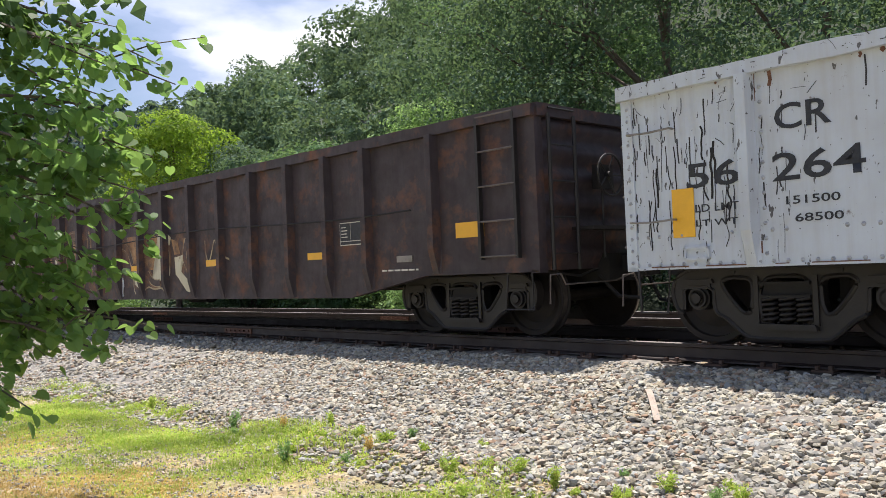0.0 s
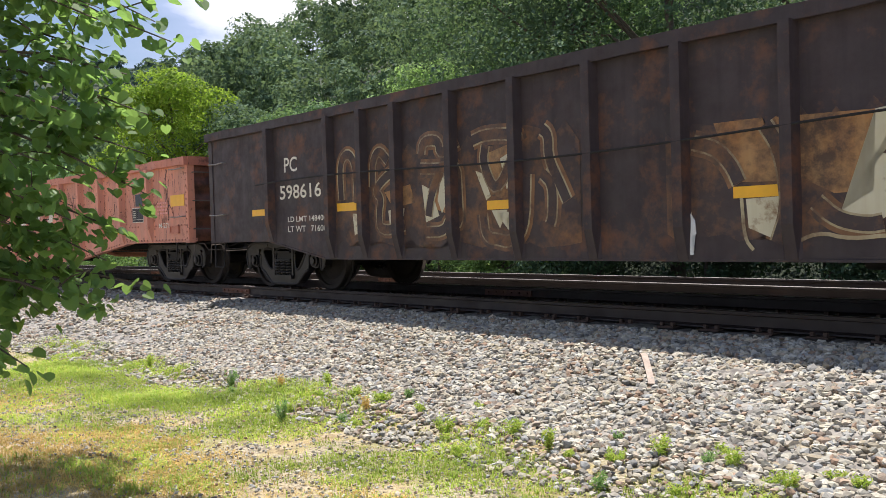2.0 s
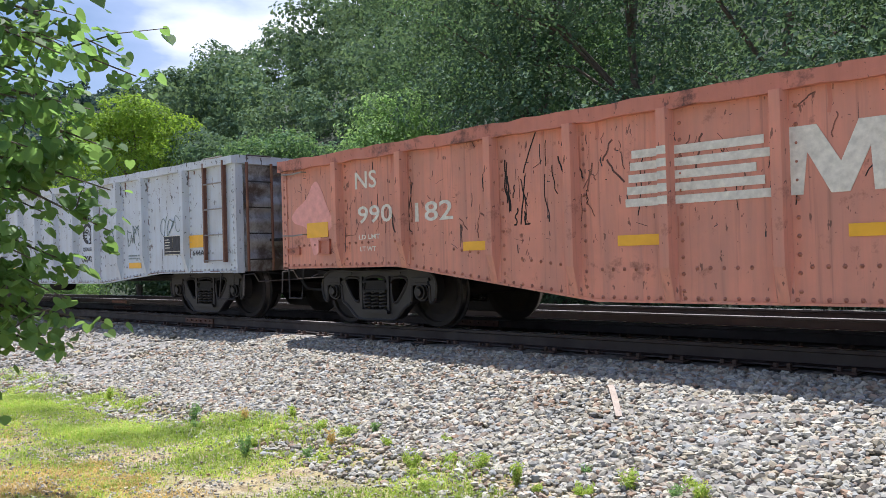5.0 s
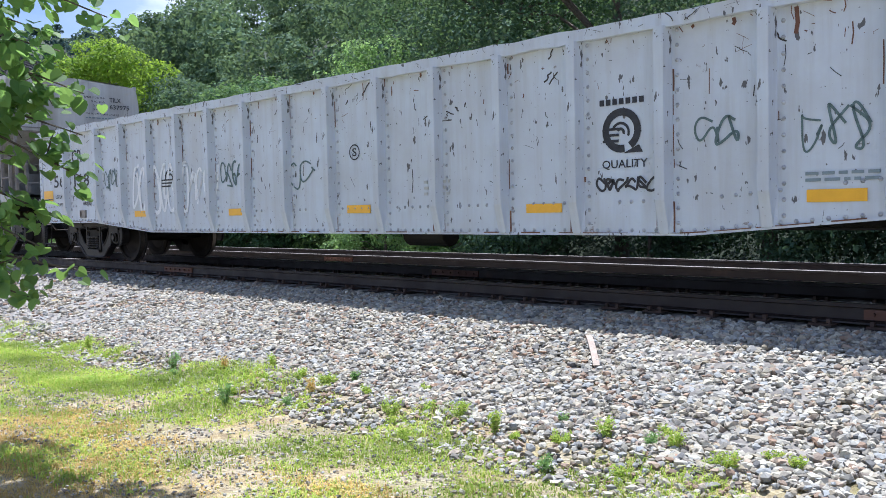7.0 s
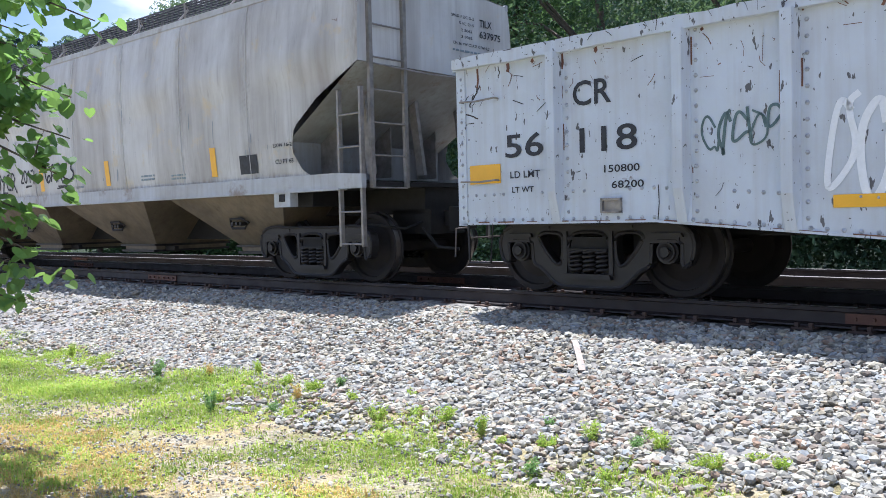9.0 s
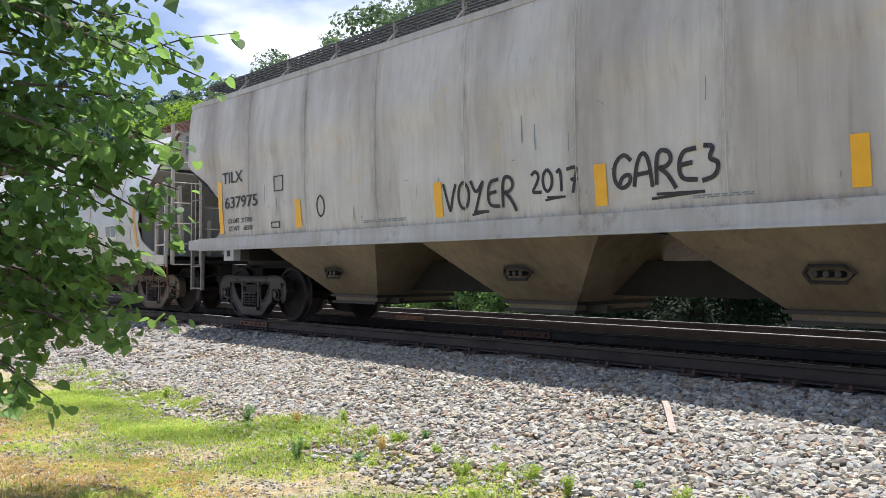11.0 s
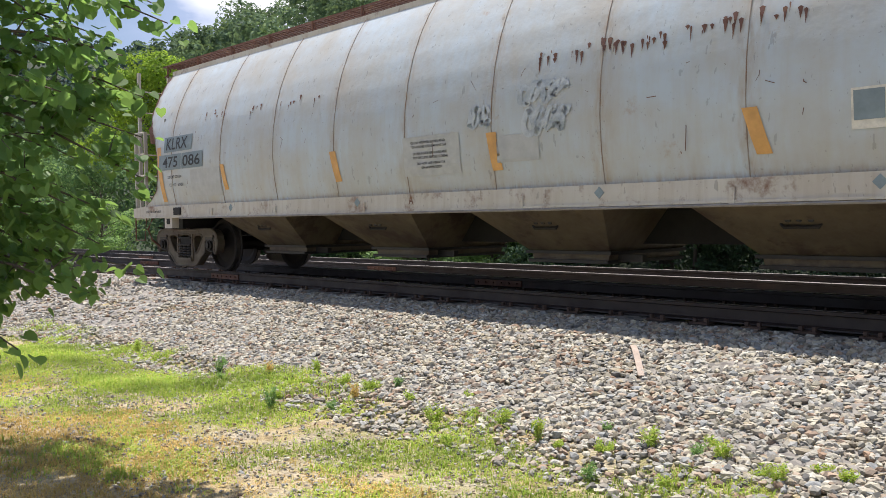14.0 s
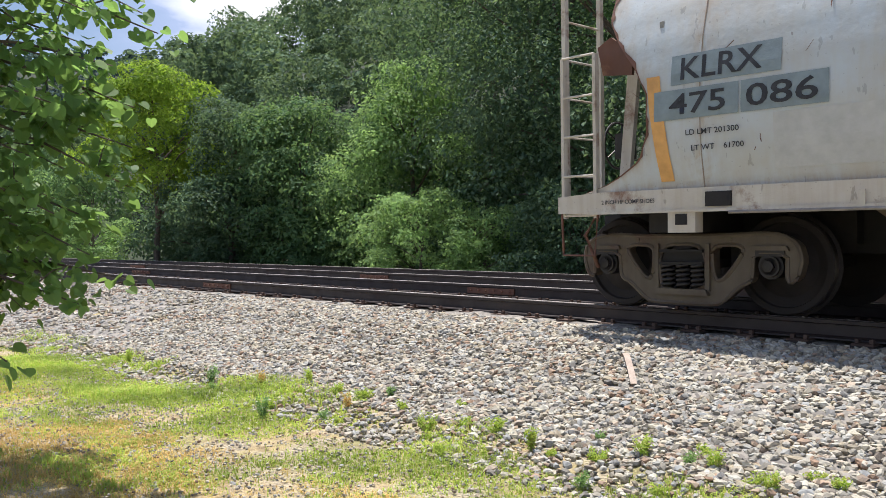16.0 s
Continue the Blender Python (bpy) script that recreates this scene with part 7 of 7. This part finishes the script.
chips(car_a, -9.2, 9.2, 2.43, 2.53, 220, 0.0, M_SPRAYD, 31, lambda z: -SIDE - 0.084, "dark chips along the top chord")
chips(car_d, -9.2, 9.2, 2.43, 2.52, 160, 0.0, M_SPRAYD, 32, lambda z: -SIDE - 0.084, "dark chips along the top chord")
chips(car_a, -9.2, -7.6, 0.95, 2.35, 110, 0.85, M_SPRAY, 1)
chips(car_a, -9.2, 9.2, 1.9, 2.4, 160, 0.3, M_SPRAY, 2)
chips(car_d, -9.2, 9.2, 0.9, 2.38, 150, 0.1, M_SPRAY, 3)
chips(car_d, -9.2, 9.2, 1.95, 2.4, 180, 0.12, M_RUSTY, 4, None, "rusty chips")
chips(car_c, -7.4, 7.4, 0.9, 2.1, 220, 0.3, M_SPRAY, 5)
chips(car_c, -7.4, 7.4, 1.4, 2.1, 110, 0.35, M_UND, 6, None, "dark scratches")
chips(car_e, -8.0, 8.0, 1.6, 3.4, 90, 0.7, M_PATCH, 7, y_e)
chips(car_f, -7.0, 7.0, 1.35, 2.4, 60, 0.12, M_RUSTY, 8, y_f, "rusty scratches")

# ---- how the train rolls ----
RUN = [(0.0, -9.519), (0.5, -6.349), (1.0, -3.18), (1.5, 0.0), (2.0, 3.162), (2.5, 6.367), (3.0, 9.579), (3.5, 12.78), (3.7, 14.05), (5.8, 27.05), (6.0, 28.284), (6.5, 31.341), (7.0, 34.365), (7.5, 37.302), (8.0, 40.197), (8.2, 41.341), (10.3, 53.2), (10.5, 54.316),
       (11.0, 57.094), (11.5, 59.867), (12.0, 62.56), (12.5, 65.18), (13.0, 67.828), (13.5, 70.477), (14.0, 73.095), (14.5, 75.715), (15.0, 78.284), (15.5, 80.82), (16.0, 83.355)]

def run_at(t):
    ts, us = [r[0] for r in RUN], [r[1] for r in RUN]
    return float(np.interp(t, ts, us))

def car_pose(u):
    p = along(u, GAUGE_MID, 0.021)
    return Matrix.Translation(p) @ pose(0, 0, 0, 0, 0, -math.degrees(BEND * u)) @ pose(0, 0, 0, 0.8)

def motions():
    for car, uc in ((car_a, U_A), (car_b, U_B), (car_c, U_C), (car_d, U_D), (car_e, U_E), (car_f, U_F)):
        walk(car, [(t, car_pose(uc + s)) for t, s in RUN])
    spin = [(i / 10, Matrix.Rotation(run_at(i / 10) / 0.457, 4, "Y")) for i in range(161)]
    for w in WHEELS:
        at = Matrix.Translation(w.matrix_basis.translation)
        walk(w, [(t, at @ m) for t, m in spin])

motions()
